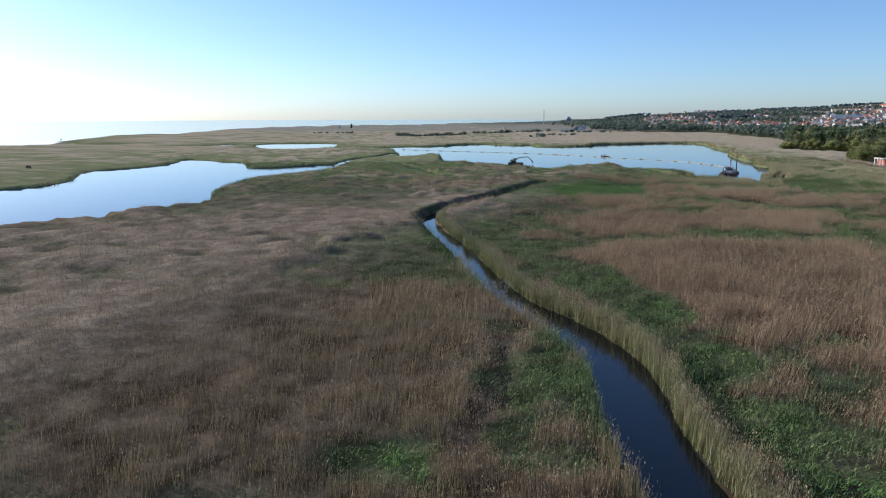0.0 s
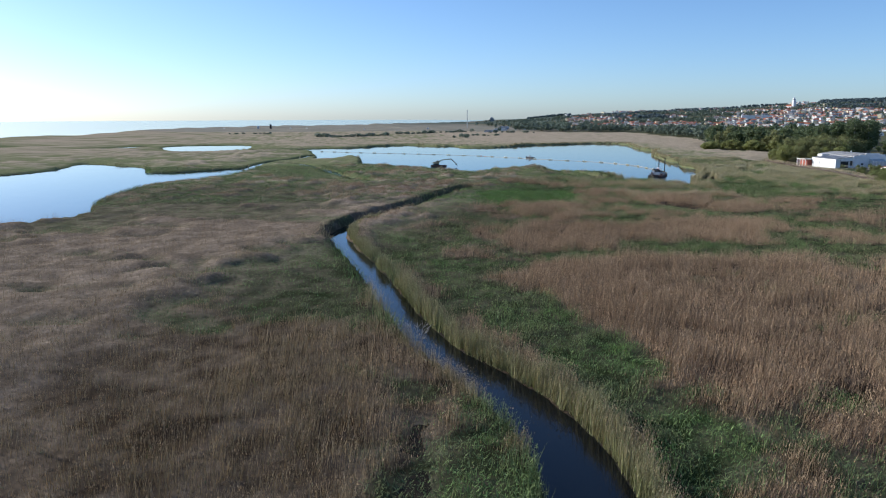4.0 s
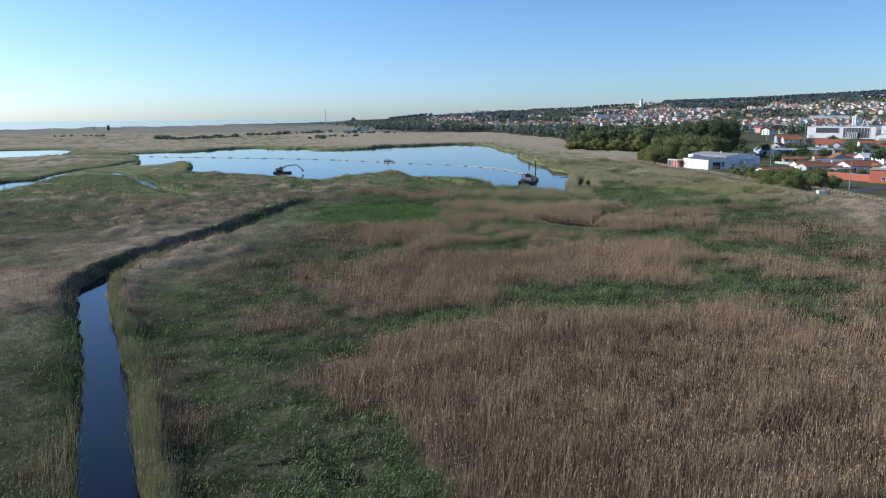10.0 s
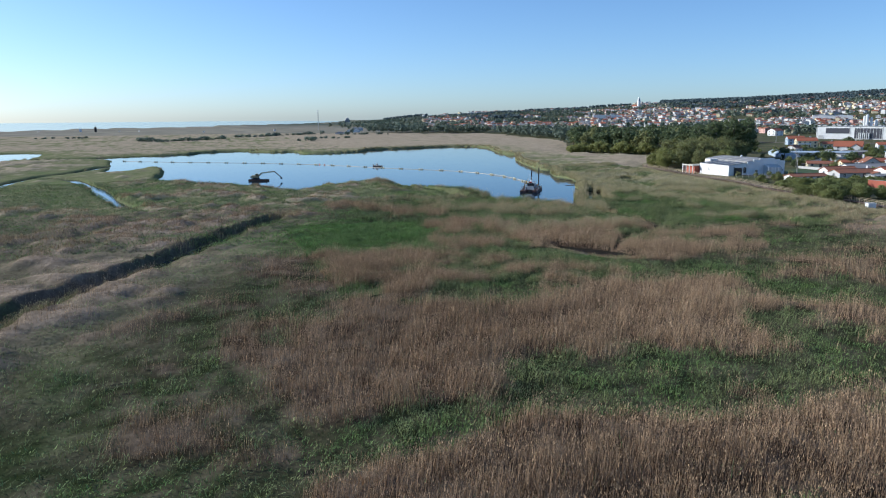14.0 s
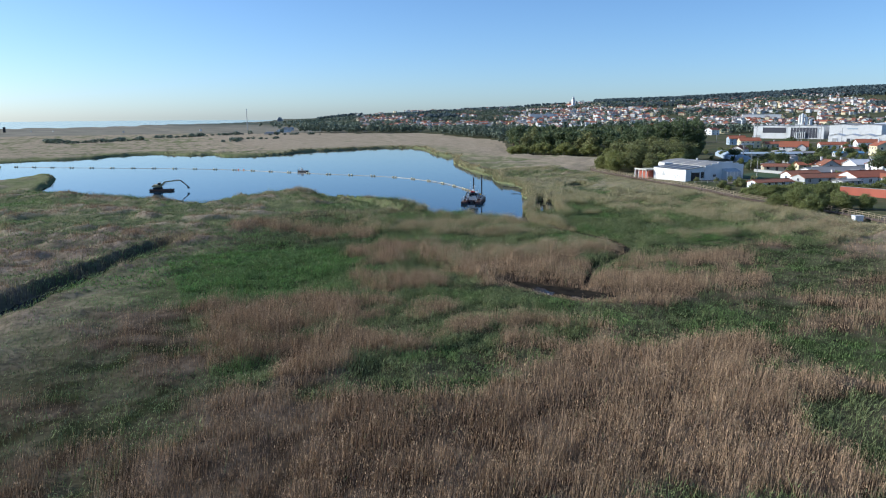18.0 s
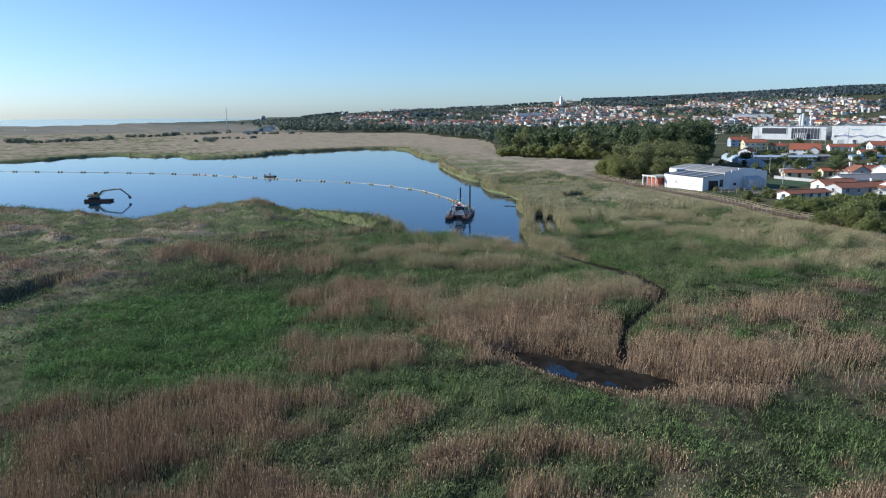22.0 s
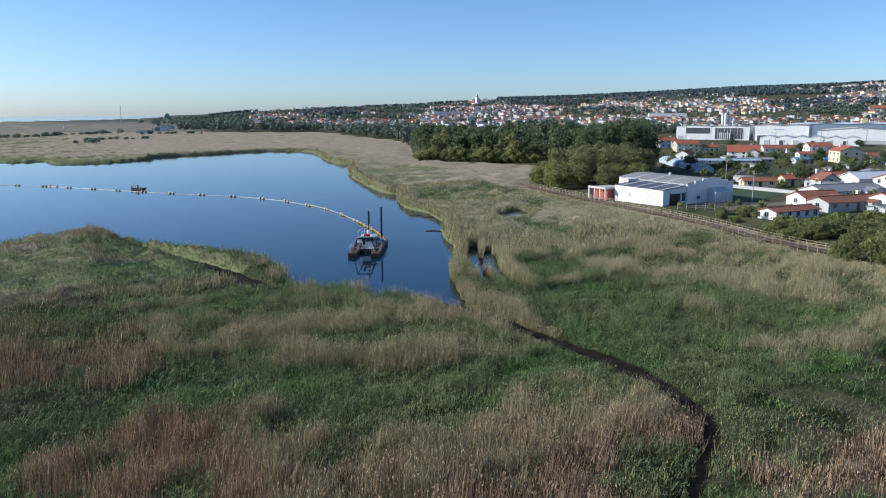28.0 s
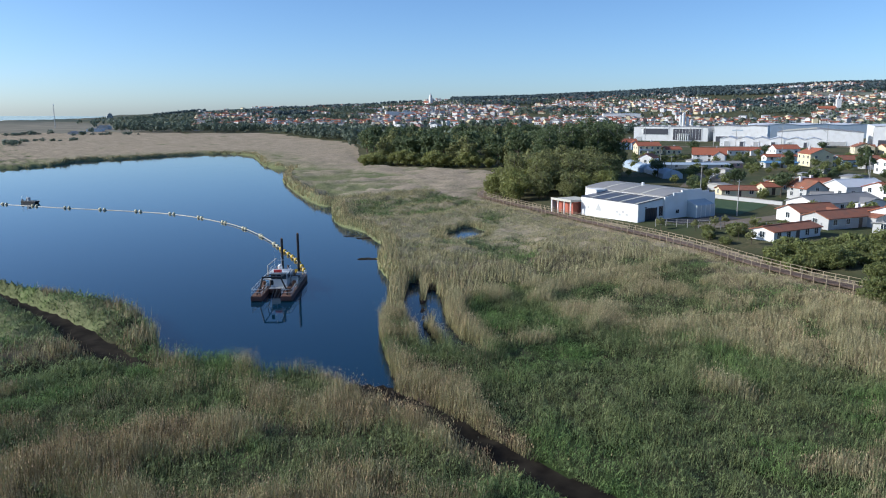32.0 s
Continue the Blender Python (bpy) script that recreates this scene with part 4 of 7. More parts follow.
        light = np.stack([p[k, 2, 0], p[k, 2, 1] * 0.3, 0.38 + 0.4 * rng.random(k.sum())], -1)[:, None].repeat(3, 1)
        p = np.concatenate([p, light.astype(np.float32)])
    ob = new(name, mesh_from_arrays(name, v.reshape(-1, 3), np.arange(3 * n).reshape(n, 3), mat, "plant", p.reshape(-1, 3)))
    return tagged(ob, label, "reeds" if not green_side else "sedge", kind="stuff")


def close_by(x, y):
    """The strip of marsh on both sides of the flight line, thinning out to its sides."""
    off = np.abs(x - np.interp(y, [0, 60, 130, 200, 260], [10, 26, 56, 92, 120]))
    odds = np.where(off < 26, 1.0, np.where(off < 48, 0.5, np.where(off < 80, 0.26, 0.1)))
    return hash2(np.floor(x * 40), np.floor(y * 40), 5) < odds


stalks("dry_reeds", 2700000, (-70, 36, 200, 300), 0.04, M_DRY, False, "dry brown reed stalks with pale feathery plumes", 11, close_by, 1.0, 0.4)
stalks("green_sedge", 2900000, (-70, 36, 200, 300), 0.068, M_GREEN, True, "fresh green sedge and rushes growing in clumps", 12, close_by, 0.8)
stalks("meadow_sedge", 450000, (94, 236, 172, 300), 0.05, M_GREEN, True, "fine green sedge thick along the ditch", 21, None, 1.0)
stalks("field_sedge", 260000, (50, 194, 94, 264), 0.055, M_GREEN, True, "fine leafy green sedge of the wet field", 23, None, 1.0)
stalks("field_reeds", 150000, (50, 194, 94, 264), 0.042, M_DRY, False, "fine brown reed stalks of the wet field", 24, None, 1.0, 0.3)
stalks("meadow_reeds", 420000, (94, 236, 172, 300), 0.035, M_MEADOW, False, "fine tan reed stalks thick along the ditch", 22, None, 1.0, 0.15)
stalks("creek_reeds", 800000, (0, 30, 42, 205), 0.055, M_CREEKREED, False, "straw-coloured reeds standing along the creek", 18, lambda x, y: (at_grid(CREEKD, x, y) < 1.8 + 2.4 * (fbm(x, y, 5, 61, 2) - 0.5)) & (x > np.interp(y, CREEK[:, 1], CREEK[:, 0])), 0.95, 0.3)
stalks("boardwalk_grass", 330000, (160, 222, 214, 300), 0.055, M_MEADOW, False, "tan meadow grass in streaks below the boardwalk", 31, None, 0.8, 0.1)
stalks("boardwalk_sedge", 200000, (160, 222, 214, 300), 0.07, M_GREEN, True, "olive meadow sedge below the boardwalk", 32, None, 0.8)
stalks("shore_side_reeds", 330000, (92, 296, 226, 410), 0.10, M_MEADOW, False, "tan reeds in streaks along the lake", 16, None, 0.9, 0.1)
stalks("shore_side_sedge", 360000, (92, 296, 226, 410), 0.12, M_GREEN, True, "olive sedge in streaks along the lake", 17, None, 0.75)
stalks("far_dry_reeds", 400000, (-110, 240, 98, 410), 0.10, M_DRY, False, "dry tan reeds farther out across the marsh", 13)
stalks("far_green_sedge", 380000, (-110, 240, 98, 410), 0.11, M_GREEN, True, "green sedge farther out across the marsh", 14, None, 0.8)
stalks("shore_reeds", 1500000, (-160, 285, 290, 700), 0.12, M_DRY, False, "tall yellowish reeds fringing the open water", 15, lambda x, y: at_grid(WD, x, y) < 3.4, 1.2)


# ---- trees and bushes ----
def crown_mesh(name, clumps, leaf, per_clump, mat, seed):
    """A crown of many small leaves in uneven clumps: rows of centre and radii."""
    rng = np.random.default_rng(seed)
    vs = []
    for cx, cy, cz_, rx, ry, rz in clumps:
        d = rng.normal(size=(per_clump, 3))
        d /= np.linalg.norm(d, axis=1, keepdims=True)
        c = np.array([cx, cy, cz_]) + d * np.array([rx, ry, rz]) * (0.55 + 0.5 * rng.random((per_clump, 1)))
        n = d + rng.normal(0, 0.55, d.shape)
        n /= np.linalg.norm(n, axis=1, keepdims=True)
        s = np.cross(n, rng.normal(size=n.shape))
        s /= np.linalg.norm(s, axis=1, keepdims=True)
        t = np.cross(n, s)
        k = leaf * (0.6 + 0.8 * rng.random((per_clump, 1)))
        vs.append(np.stack([c - s * k, c + s * k * 0.6 + t * k * 0.6, c + s * k * 0.6 - t * k * 0.6], 1))
    v = np.concatenate(vs).reshape(-1, 3)
    return mesh_from_arrays(name, v, np.arange(len(v)).reshape(-1, 3), mat)


def make_tree(kind, m, label, category, height, radius, base, mat, seed, leaf=0.35, clumps=26, per=34, bark=None, group="", stems=1, lump=(0.26, 0.42)):
    rng = np.random.default_rng(seed)
    root = thing(kind, m, label, category, group)
    tb = Build()
    for s in range(stems):
        ox, oy = (rng.normal(0, radius * 0.25, 2) if stems > 1 else (0, 0))
        bend = rng.normal(0, 0.05 * height, 2)
        mid = (ox + bend[0], oy + bend[1], height * 0.5)
        r = 0.022 * height / stems**0.5
        tb.cyl((ox, oy, -0.3), mid, r, r * 0.7, 7)
        tb.cyl(mid, (ox + bend[0] * 0.5, oy + bend[1] * 0.5, height * 0.88), r * 0.7, r * 0.2, 6)
        for k in range(5):
            a = rng.uniform(0, 6.28)
            z = height * rng.uniform(0.35, 0.7)
            tb.cyl((ox + bend[0] * 0.8, oy + bend[1] * 0.8, z), (ox + math.cos(a) * radius * 0.7, oy + math.sin(a) * radius * 0.7, z + height * 0.16), r * 0.4, r * 0.1, 5)
    part("trunk", tb, bark or M_BARK, root)
    rows = []
    for k in range(clumps):
        u = rng.normal(size=3)
        u /= np.linalg.norm(u)
        q = rng.random() ** 0.45
        half = (height - base) / 2
        z = base + half + u[2] * half * q * 0.85
        narrow = 0.7 + 0.3 * math.sin(math.pi * min(1, max(0.2, (z - base) / (height - base))))
        rows.append((u[0] * radius * q * 0.8 * narrow, u[1] * radius * q * 0.8 * narrow, z, *(radius * rng.uniform(*lump) * np.array([1, 1, 0.85]))))
    part("crown", crown_mesh("crown", rows, leaf, per, mat, seed + 1), mat, root)
    return root


def spread(root, places):
    """More trees of the kind of root: rows of x, y, size, turn."""
    for x, y, s, a in places:
        copy_thing(root, pose(x, y, ground_at(x, y), 0, 0, a) @ Matrix.Diagonal((s, s, s * (0.92 + 0.16 * ((x * 7.3 + y * 3.1) % 1.0)), 1)))


def scatter(seed, box, count, gap, accept=None):
    rng = random.Random(seed)
    out = []
    for _ in range(count * 30):
        x, y = rng.uniform(box[0], box[2]), rng.uniform(box[1], box[3])
        if accept and not accept(x, y):
            continue
        if all((x - a) ** 2 + (y - b) ** 2 > gap * gap for a, b, *_ in out):
            out.append((x, y, rng.uniform(0.75, 1.2), rng.uniform(0, 360)))
        if len(out) >= count:
            break
    return out


def along(line, step, side=0.0, jitter=0.0, seed=1):
    """Places along a line of points."""
    rng, out, carry = random.Random(seed), [], 0.0
    for (x0, y0), (x1, y1) in zip(line[:-1], line[1:]):
        d = math.hypot(x1 - x0, y1 - y0)
        ux, uy = (x1 - x0) / d, (y1 - y0) / d
        t = carry
        while t < d:
            out.append((x0 + ux * t + uy * side + rng.uniform(-jitter, jitter), y0 + uy * t - ux * side + rng.uniform(-jitter, jitter), math.degrees(math.atan2(uy, ux))))
            t += step
        carry = t - d
    return out


def at_place(x, y, turn=0.0, dz=0.0):
    return pose(x, y, ground_at(x, y) + dz, 0, 0, turn)


# willow bushes beside the boardwalk
bush = make_tree("bush", at_place(214, 277) @ Matrix.Diagonal((0.62, 0.62, 0.6, 1)), "dense green willow bush beside the boardwalk", "bush", 6.6, 4.6, 0.0, M_LEAF, 201, 0.23, 120, 52, group="bushes by the boardwalk", stems=3, lump=(0.15, 0.28))
spread(bush, [(211, 269, 0.8, 130), (219, 275, 0.62, 200), (209, 262, 0.95, 250), (216, 268, 0.8, 20), (207, 255, 0.95, 70), (223, 269, 0.75, 150), (213, 256, 1.0, 230), (228, 276, 0.6, 110)])
thicket = make_tree("bush", at_place(216, 282), "low yellow-green willow scrub behind the boardwalk", "bush", 2.7, 2.4, 0.0, M_LEAF, 204, 0.23, 52, 32, group="scrub behind the boardwalk", stems=3, lump=(0.18, 0.34))
spread(thicket, scatter(33, (208, 272, 248, 293), 38, 2.7, lambda x, y: y < 291.5 - 0.3 * (x - 208) and y > 300 - 0.95 * (x - 190) and x > 208.5 + 0.25 * (y - 272)))
spread(thicket, [(226, 308, 0.7, 15), (230, 304.5, 0.8, 95), (236, 302.5, 0.7, 175), (222, 305, 0.6, 250), (240, 304, 0.6, 310), (220, 300, 0.6, 40), (245, 303, 0.6, 70), (227, 303, 0.75, 200), (233, 305.5, 0.65, 290)])
low_bush = make_tree("bush", at_place(203, 258), "rounded dark green bush growing over the boardwalk", "bush", 6.6, 4.8, 0.0, M_LEAF, 202, 0.23, 120, 52, group="bushes by the boardwalk", stems=3, lump=(0.15, 0.28))
spread(low_bush, [(199, 252, 0.8, 60), (206, 249, 0.7, 100), (200, 264, 0.7, 140), (210, 246, 0.6, 90)])
sapling = make_tree("sapling", at_place(224, 318), "small garden sapling by the fence", "sapling", 2.8, 1.1, 0.7, M_LEAF_OLIVE, 203, 0.18, 12, 26, group="saplings along the fence")
spread(sapling, [(226, 311, 0.9, 30), (231, 310, 1.1, 70), (229, 305, 0.8, 110), (224, 300, 1.2, 150), (236, 311, 0.9, 200), (221, 304, 0.8, 220), (234, 303, 1.3, 260), (227, 321, 0.7, 310), (222, 296, 1.1, 15)])

# willows and pollards north of the hall
willow = make_tree("willow_tree", at_place(245, 377), "broad olive-green willow at the end of the boardwalk", "tree", 12.0, 5.6, 0.1, M_LEAF_OLIVE, 211, 0.27, 120, 52, group="willows behind the hall", stems=3, lump=(0.15, 0.3))
spread(willow, [(238, 370, 0.72, 50), (251, 373, 1.0, 90), (257, 370, 1.05, 140), (246, 390, 1.02, 190), (254, 385, 1.1, 230), (262, 381, 1.12, 280), (269, 378, 1.0, 320), (258, 396, 1.1, 20), (266, 391, 1.15, 75),
                (274, 387, 1.1, 110), (281, 384, 0.95, 160), (242, 363, 0.68, 200), (270, 402, 1.1, 250)])
light_willow = make_tree("willow_tree", at_place(233, 375), "yellow-green young willow with fine leaves", "tree", 9.0, 5.0, 0.0, M_LEAF_LIGHT, 212, 0.25, 100, 50, group="willows behind the hall", stems=3, lump=(0.15, 0.3))
spread(light_willow, [(238, 382, 1.0, 70), (236, 388, 0.8, 120), (248, 364, 0.85, 170), (255, 362, 0.9, 220), (248, 384, 1.15, 10), (263, 370, 1.0, 60), (254, 402, 1.0, 300), (246, 398, 0.9, 270)])
poplar = make_tree("poplar_tree", at_place(287, 396), "tall dark green poplar with a bare pale trunk", "tree", 22.5, 5.2, 1.8, M_LEAF_DARK, 213, 0.34, 130, 50, M_BARK_PALE, group="row of poplars", lump=(0.2, 0.36))
spread(poplar, [(292, 392, 0.96, 40), (297, 399, 1.02, 80), (303, 404, 1.0, 120), (292, 404, 1.0, 160), (299, 411, 1.04, 200), (309, 410, 0.98, 240), (306, 417, 1.0, 280),
                (314, 416, 1.0, 320), (288, 410, 0.98, 0), (296, 418, 0.97, 60), (318, 424, 0.95, 100), (310, 426, 0.98, 140), (282, 403, 0.93, 20), (276, 408, 0.86, 50), (284, 418, 0.95, 95), (291, 427, 0.95, 130)])

# the wooded edge of the marsh
hedge = make_tree("bush", at_place(268, 521), "bright yellow-green bush at the marsh edge", "bush", 6.2, 3.8, 0.2, M_LEAF_LIGHT, 221, 0.34, 44, 70, group="bushes along the marsh edge", stems=3)
spread(hedge, [(273, 516, 0.9, 30), (278, 510, 1.05, 70), (282, 503, 1.0, 110), (285, 496, 0.9, 150), (288, 489, 1.1, 190), (293, 482, 0.9, 230), (276, 526, 0.9, 270), (284, 515, 1.0, 310),
               (270.5, 518.5, 1.2, 15), (275.5, 513, 0.7, 55), (280, 506.5, 1.3, 85), (284, 499.5, 0.65, 125), (286.5, 492.5, 1.35, 165), (290.5, 485.5, 0.7, 215), (295, 478.5, 1.25, 245),
               (300, 470, 0.8, 0), (306, 462, 0.7, 50), (297, 475, 1.0, 100), (272, 532, 0.8, 140), (309, 470, 0.9, 200)])
wood = make_tree("broadleaf_tree", at_place(292, 520), "dark green broadleaf tree of the marsh wood", "tree", 14.0, 5.4, 1.6, M_LEAF_DARK, 222, 0.62, 32, 40, group="trees of the marsh wood")


def in_wood(x, y):
    d = float(signed(np.array([x]), np.array([y]), LAND)[0])
    return d > 5 and 12 < math.degrees(math.atan2(x - 100, y - 221)) < 44


spread(wood, scatter(31, (290, 455, 480, 680), 130, 6.8, in_wood))
olive = make_tree("broadleaf_tree", at_place(285, 535), "olive-green broadleaf tree of the marsh wood", "tree", 12.0, 5.2, 1.2, M_LEAF_OLIVE, 223, 0.6, 32, 40, group="trees of the marsh wood")
spread(olive, scatter(32, (285, 450, 430, 640), 44, 10.0, in_wood))


def woods(name, label, mat, places, per, leaf, tall, wide=0.42):
    """Far woods: uneven crowns of leaf clumps in one mesh."""
    rng = np.random.default_rng(len(places))
    vs = []
    for x, y, s, a in places:
        h, r = tall * s, tall * s * wide
        d = rng.normal(size=(per, 3))
        d /= np.linalg.norm(d, axis=1, keepdims=True)
        lump = 0.75 + 0.3 * np.sin(d[:, :1] * 5 + a) * np.cos(d[:, 1:2] * 6 + a)
        c = np.array([x, y, ground_at(x, y) + h * 0.55]) + d * np.array([r, r, h * 0.45]) * lump * (0.75 + 0.3 * rng.random((per, 1)))
        n = d + rng.normal(0, 0.45, d.shape)
        n /= np.linalg.norm(n, axis=1, keepdims=True)
        s1 = np.cross(n, rng.normal(size=n.shape))
        s1 /= np.linalg.norm(s1, axis=1, keepdims=True)
        t1 = np.cross(n, s1)
        k = leaf * s * (0.6 + 0.8 * rng.random((per, 1)))
        vs.append(np.stack([c - s1 * k, c + s1 * k * 0.6 + t1 * k * 0.7, c + s1 * k * 0.6 - t1 * k * 0.7], 1))
    v = np.concatenate(vs).reshape(-1, 3)
    ob = new(name, mesh_from_arrays(name, v, np.arange(len(v)).reshape(-1, 3), mat))
    return tagged(ob, label, "woods", kind="stuff")


BELT = [(330, 640), (384, 760), (402, 890), (442, 1065), (384, 1092), (318, 1165), (285, 1215)]
belt = []
for k in range(7):
    belt += [(x, y, 0.7 + 0.5 * ((x * 3.7 + y) % 1.0), x) for x, y, a in along(BELT, 9, 6 + 13 * k, 6, 40 + k)]
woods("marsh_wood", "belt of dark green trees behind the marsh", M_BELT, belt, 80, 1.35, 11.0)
rng = random.Random(77)
spots = []
while len(spots) < 5200:
    b, r = radians(rng.uniform(9, 80)), rng.uniform(620, 2500)
    x, y = 90 + r * math.sin(b), 215 + r * math.cos(b)
    n = noise.noise(Vector((x / 260, y / 260, 3.3)))
    if n > 0.05 + 0.25 * (r > 900) * (r < 2100) and in_wood(x, y) or (n > 0.2 and x - 0.55 * y > 40 and r > 800) or (r > 950 and rng.random() < 0.05):
        spots.append((x, y, rng.uniform(0.7, 1.3), x))
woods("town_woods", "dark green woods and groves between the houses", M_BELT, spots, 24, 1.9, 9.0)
spots = []
while len(spots) < 9000:
    b, r = radians(rng.uniform(14, 82)), rng.uniform(1650, 3500)
    x, y, deg = 90 + r * math.sin(b), 215 + r * math.cos(b), math.degrees(b)
    wooded = -0.75 if 36 < deg < 57 and r > 2500 else 0.3 if r < 2250 else -0.25 - 0.4 * (r > 2900) if deg > 46 else 0.12 if deg > 36 else 0.3
    if noise.noise(Vector((x / 330, y / 330, 9.1))) > wooded:
        spots.append((x, y, rng.uniform(0.8, 1.4), x))
woods("hill_woods", "dark pine and eucalyptus woods on the far hills, haze in their colour", M_HILLHAZE, spots, 22, 2.9, 8.0, 0.6)
shrubs = []
for line, n in (([(169, 1151), (189, 1169), (216, 1201)], 5), ([(92, 1069), (121, 1087), (151, 1135)], 5), ([(-16, 972), (7, 932), (30, 958), (55, 987), (77, 1023)], 4.5), ([(168, 958), (205, 957)], 5), ([(145, 880), (156, 890)], 5), ([(230, 1115), (300, 1120)], 8), ([(-450, 690), (-405, 700)], 7), ([(-150, 1150), (-90, 1140)], 7)):
    for x, y, a in along(line, n * 0.8, 0, 9, int(abs(line[0][0]))):
        size = 0.35 + 1.1 * noise.noise(Vector((x / 30, y / 30, 2.2))) ** 2 * 4 + 0.5 * ((x * 1.7 + y) % 1.0)
        shrubs.append((x, y, min(0.2 + size, 1.6), y))
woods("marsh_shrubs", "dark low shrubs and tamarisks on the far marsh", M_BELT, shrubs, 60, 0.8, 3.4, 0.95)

# a bare bush on the creek bank
bare = thing("bare_bush", at_place(13.2, 101), "leafless grey bush leaning over the creek", "bush")
rng = random.Random(5)
for k in range(7):
    tw = Build()
    a, t = rng.uniform(0, 6.28), rng.uniform(0.5, 1.2)
    p = Vector((0, 0, 0.0))
    for s in range(4):
        q = p + Vector((math.cos(a) * 0.35 * t, math.sin(a) * 0.35 * t, 0.9 - 0.12 * s))
        tw.cyl(p, q, 0.05 - 0.01 * s, 0.04 - 0.01 * s, 5)
        for j in range(5):
            b = a + rng.uniform(-1.2, 1.2)
            tw.cyl(q, q + Vector((math.cos(b) * 0.6, math.sin(b) * 0.6, rng.uniform(0.2, 0.7))), 0.022, 0.01, 4)
        p = q
    part("branch", tw, M_TWIG, bare)


# ---- houses ----
PLOTS = [(237, 339, 18), (268, 328, 13), (258, 318, 8)]


def free(x, y, gap=2.5):
    """No house or yard stands there."""
    return all(math.hypot(x - a, y - b) > r + gap for a, b, r in PLOTS)


def house(m, w, d, h, rise, wall, roof, label, storeys=1, windows=3, group="houses of the town", chimney=True, category="house", door=True, balcony=False, kind="house", panes=True):
    """A gabled house, ridge along x, with its eaves overhanging."""
    root = thing(kind, m, label, category, group)
    PLOTS.append((m.translation.x, m.translation.y, 0.42 * math.hypot(w, d)))
    x, y = w / 2, d / 2
    b = Build().prism([(-y, -0.4), (y, -0.4), (y, h), (0, h + rise), (-y, h)], -x, x, Matrix.Rotation(-math.pi / 2, 4, "Z"))
    part("wall", b, wall, root)
    o, th = 0.35, 0.16
    rb = Build()
    for s in (-1, 1):
        ey, ez = s * (y + o), h - o * rise / y
        prof = [(0, h + rise + 0.02), (ey, ez + 0.02), (ey, ez + th + 0.02), (0, h + rise + th + 0.02)]
        rb.prism(prof if s > 0 else prof[::-1], -x - o, x + o, Matrix.Rotation(-math.pi / 2, 4, "Z"))
    rb.bar((-x - o, 0, h + rise + th + 0.05), (x + o, 0, h + rise + th + 0.05), 0.3, 0.14)
    part("roof", rb, roof, root)
    if chimney:
        cb = Build().box(x * 0.45 - 0.35, y * 0.3 - 0.3, h + rise * 0.4, x * 0.45 + 0.35, y * 0.3 + 0.3, h + rise + 0.9)
        cb.box(x * 0.45 - 0.45, y * 0.3 - 0.4, h + rise + 0.9, x * 0.45 + 0.45, y * 0.3 + 0.4, h + rise + 1.02)
        part("chimney", cb, M_WHITE if wall != M_WHITE else M_GREYWALL, root)
    step = (h - 0.3) / storeys
    spots_ = []
    for s in range(storeys):
        z = 0.95 + s * step
        for k in range(windows):
            spots_ += [(-x + w * (k + 0.5) / windows, -y, z, 0), (-x + w * (k + 0.5) / windows, y, z, 180)]
        for k in range(max(1, int(d / 4.5))):
            n = max(1, int(d / 4.5))
            spots_ += [(-x, -y + d * (k + 0.5) / n, z, -90), (x, -y + d * (k + 0.5) / n, z, 90)]
    for k, (px, py, pz, a) in enumerate(spots_):
        mm = Matrix.Translation((px, py, pz)) @ Matrix.Rotation(radians(a), 4, "Z")
        is_door = door and k == 2 * (windows // 2)
        if is_door:
            part("door", Build().box(-0.5, -0.07, -0.95, 0.5, 0.02, 1.15, mm, 0.03), M_DOOR, root)
            continue
        fb = Build()
        for bx in ((-0.62, -0.1, 0.0, -0.54, 0.02, 1.2), (0.54, -0.1, 0.0, 0.62, 0.02, 1.2), (-0.54, -0.1, 1.12, 0.54, 0.02, 1.2), (-0.7, -0.16, -0.08, 0.7, 0.02, 0.0), (-0.03, -0.08, 0.0, 0.03, 0.02, 1.12)):
            fb.box(*bx, mm)
        if not panes:
            part("window", Build().box(-0.55, -0.06, 0.0, 0.55, 0.02, 1.15, mm), M_GLASS, root)
            continue
        win = part("window", fb, M_FRAME, root)
        part("pane", Build().box(-0.54, -0.045, 0.0, 0.54, 0.0, 1.12, mm), M_GLASS, win)
    if w > 9 and rise > 0.9 and panes and not balcony:
        # a cross-gabled wing before the front
        u, d0, d1, hw, rw = w * 0.17, -y - 2.0, 0.0, h * 0.94, rise * 0.62
        cx = x * 0.55
        gable = Matrix.Translation((cx, 0, 0))
        part("wing_wall", Build().prism([(-u, -0.4), (u, -0.4), (u, hw), (0, hw + rw), (-u, hw)], d0, d1, gable), wall, root)
        wr = Build()
        for s in (-1, 1):
            ex = s * (u + 0.3)
            prof = [(0, hw + rw + 0.02), (ex, hw - 0.3 * rw / u + 0.02), (ex, hw - 0.3 * rw / u + 0.16), (0, hw + rw + 0.16)]
            wr.prism(prof if s > 0 else prof[::-1], d0 - 0.3, d1, gable)
        part("wing_roof", wr, roof, root)
        win = part("window", Build().box(cx - 0.65, d0 - 0.08, 0.9, cx + 0.65, d0 + 0.02, 2.0), M_FRAME, root)
        part("pane", Build().box(cx - 0.55, d0 - 0.1, 1.0, cx + 0.55, d0 - 0.08, 1.9), M_GLASS, win)
    if balcony:
        bb = Build().box(-x + 0.4, -y - 1.3, step + 0.15, x * 0.3, -y, step + 0.32)
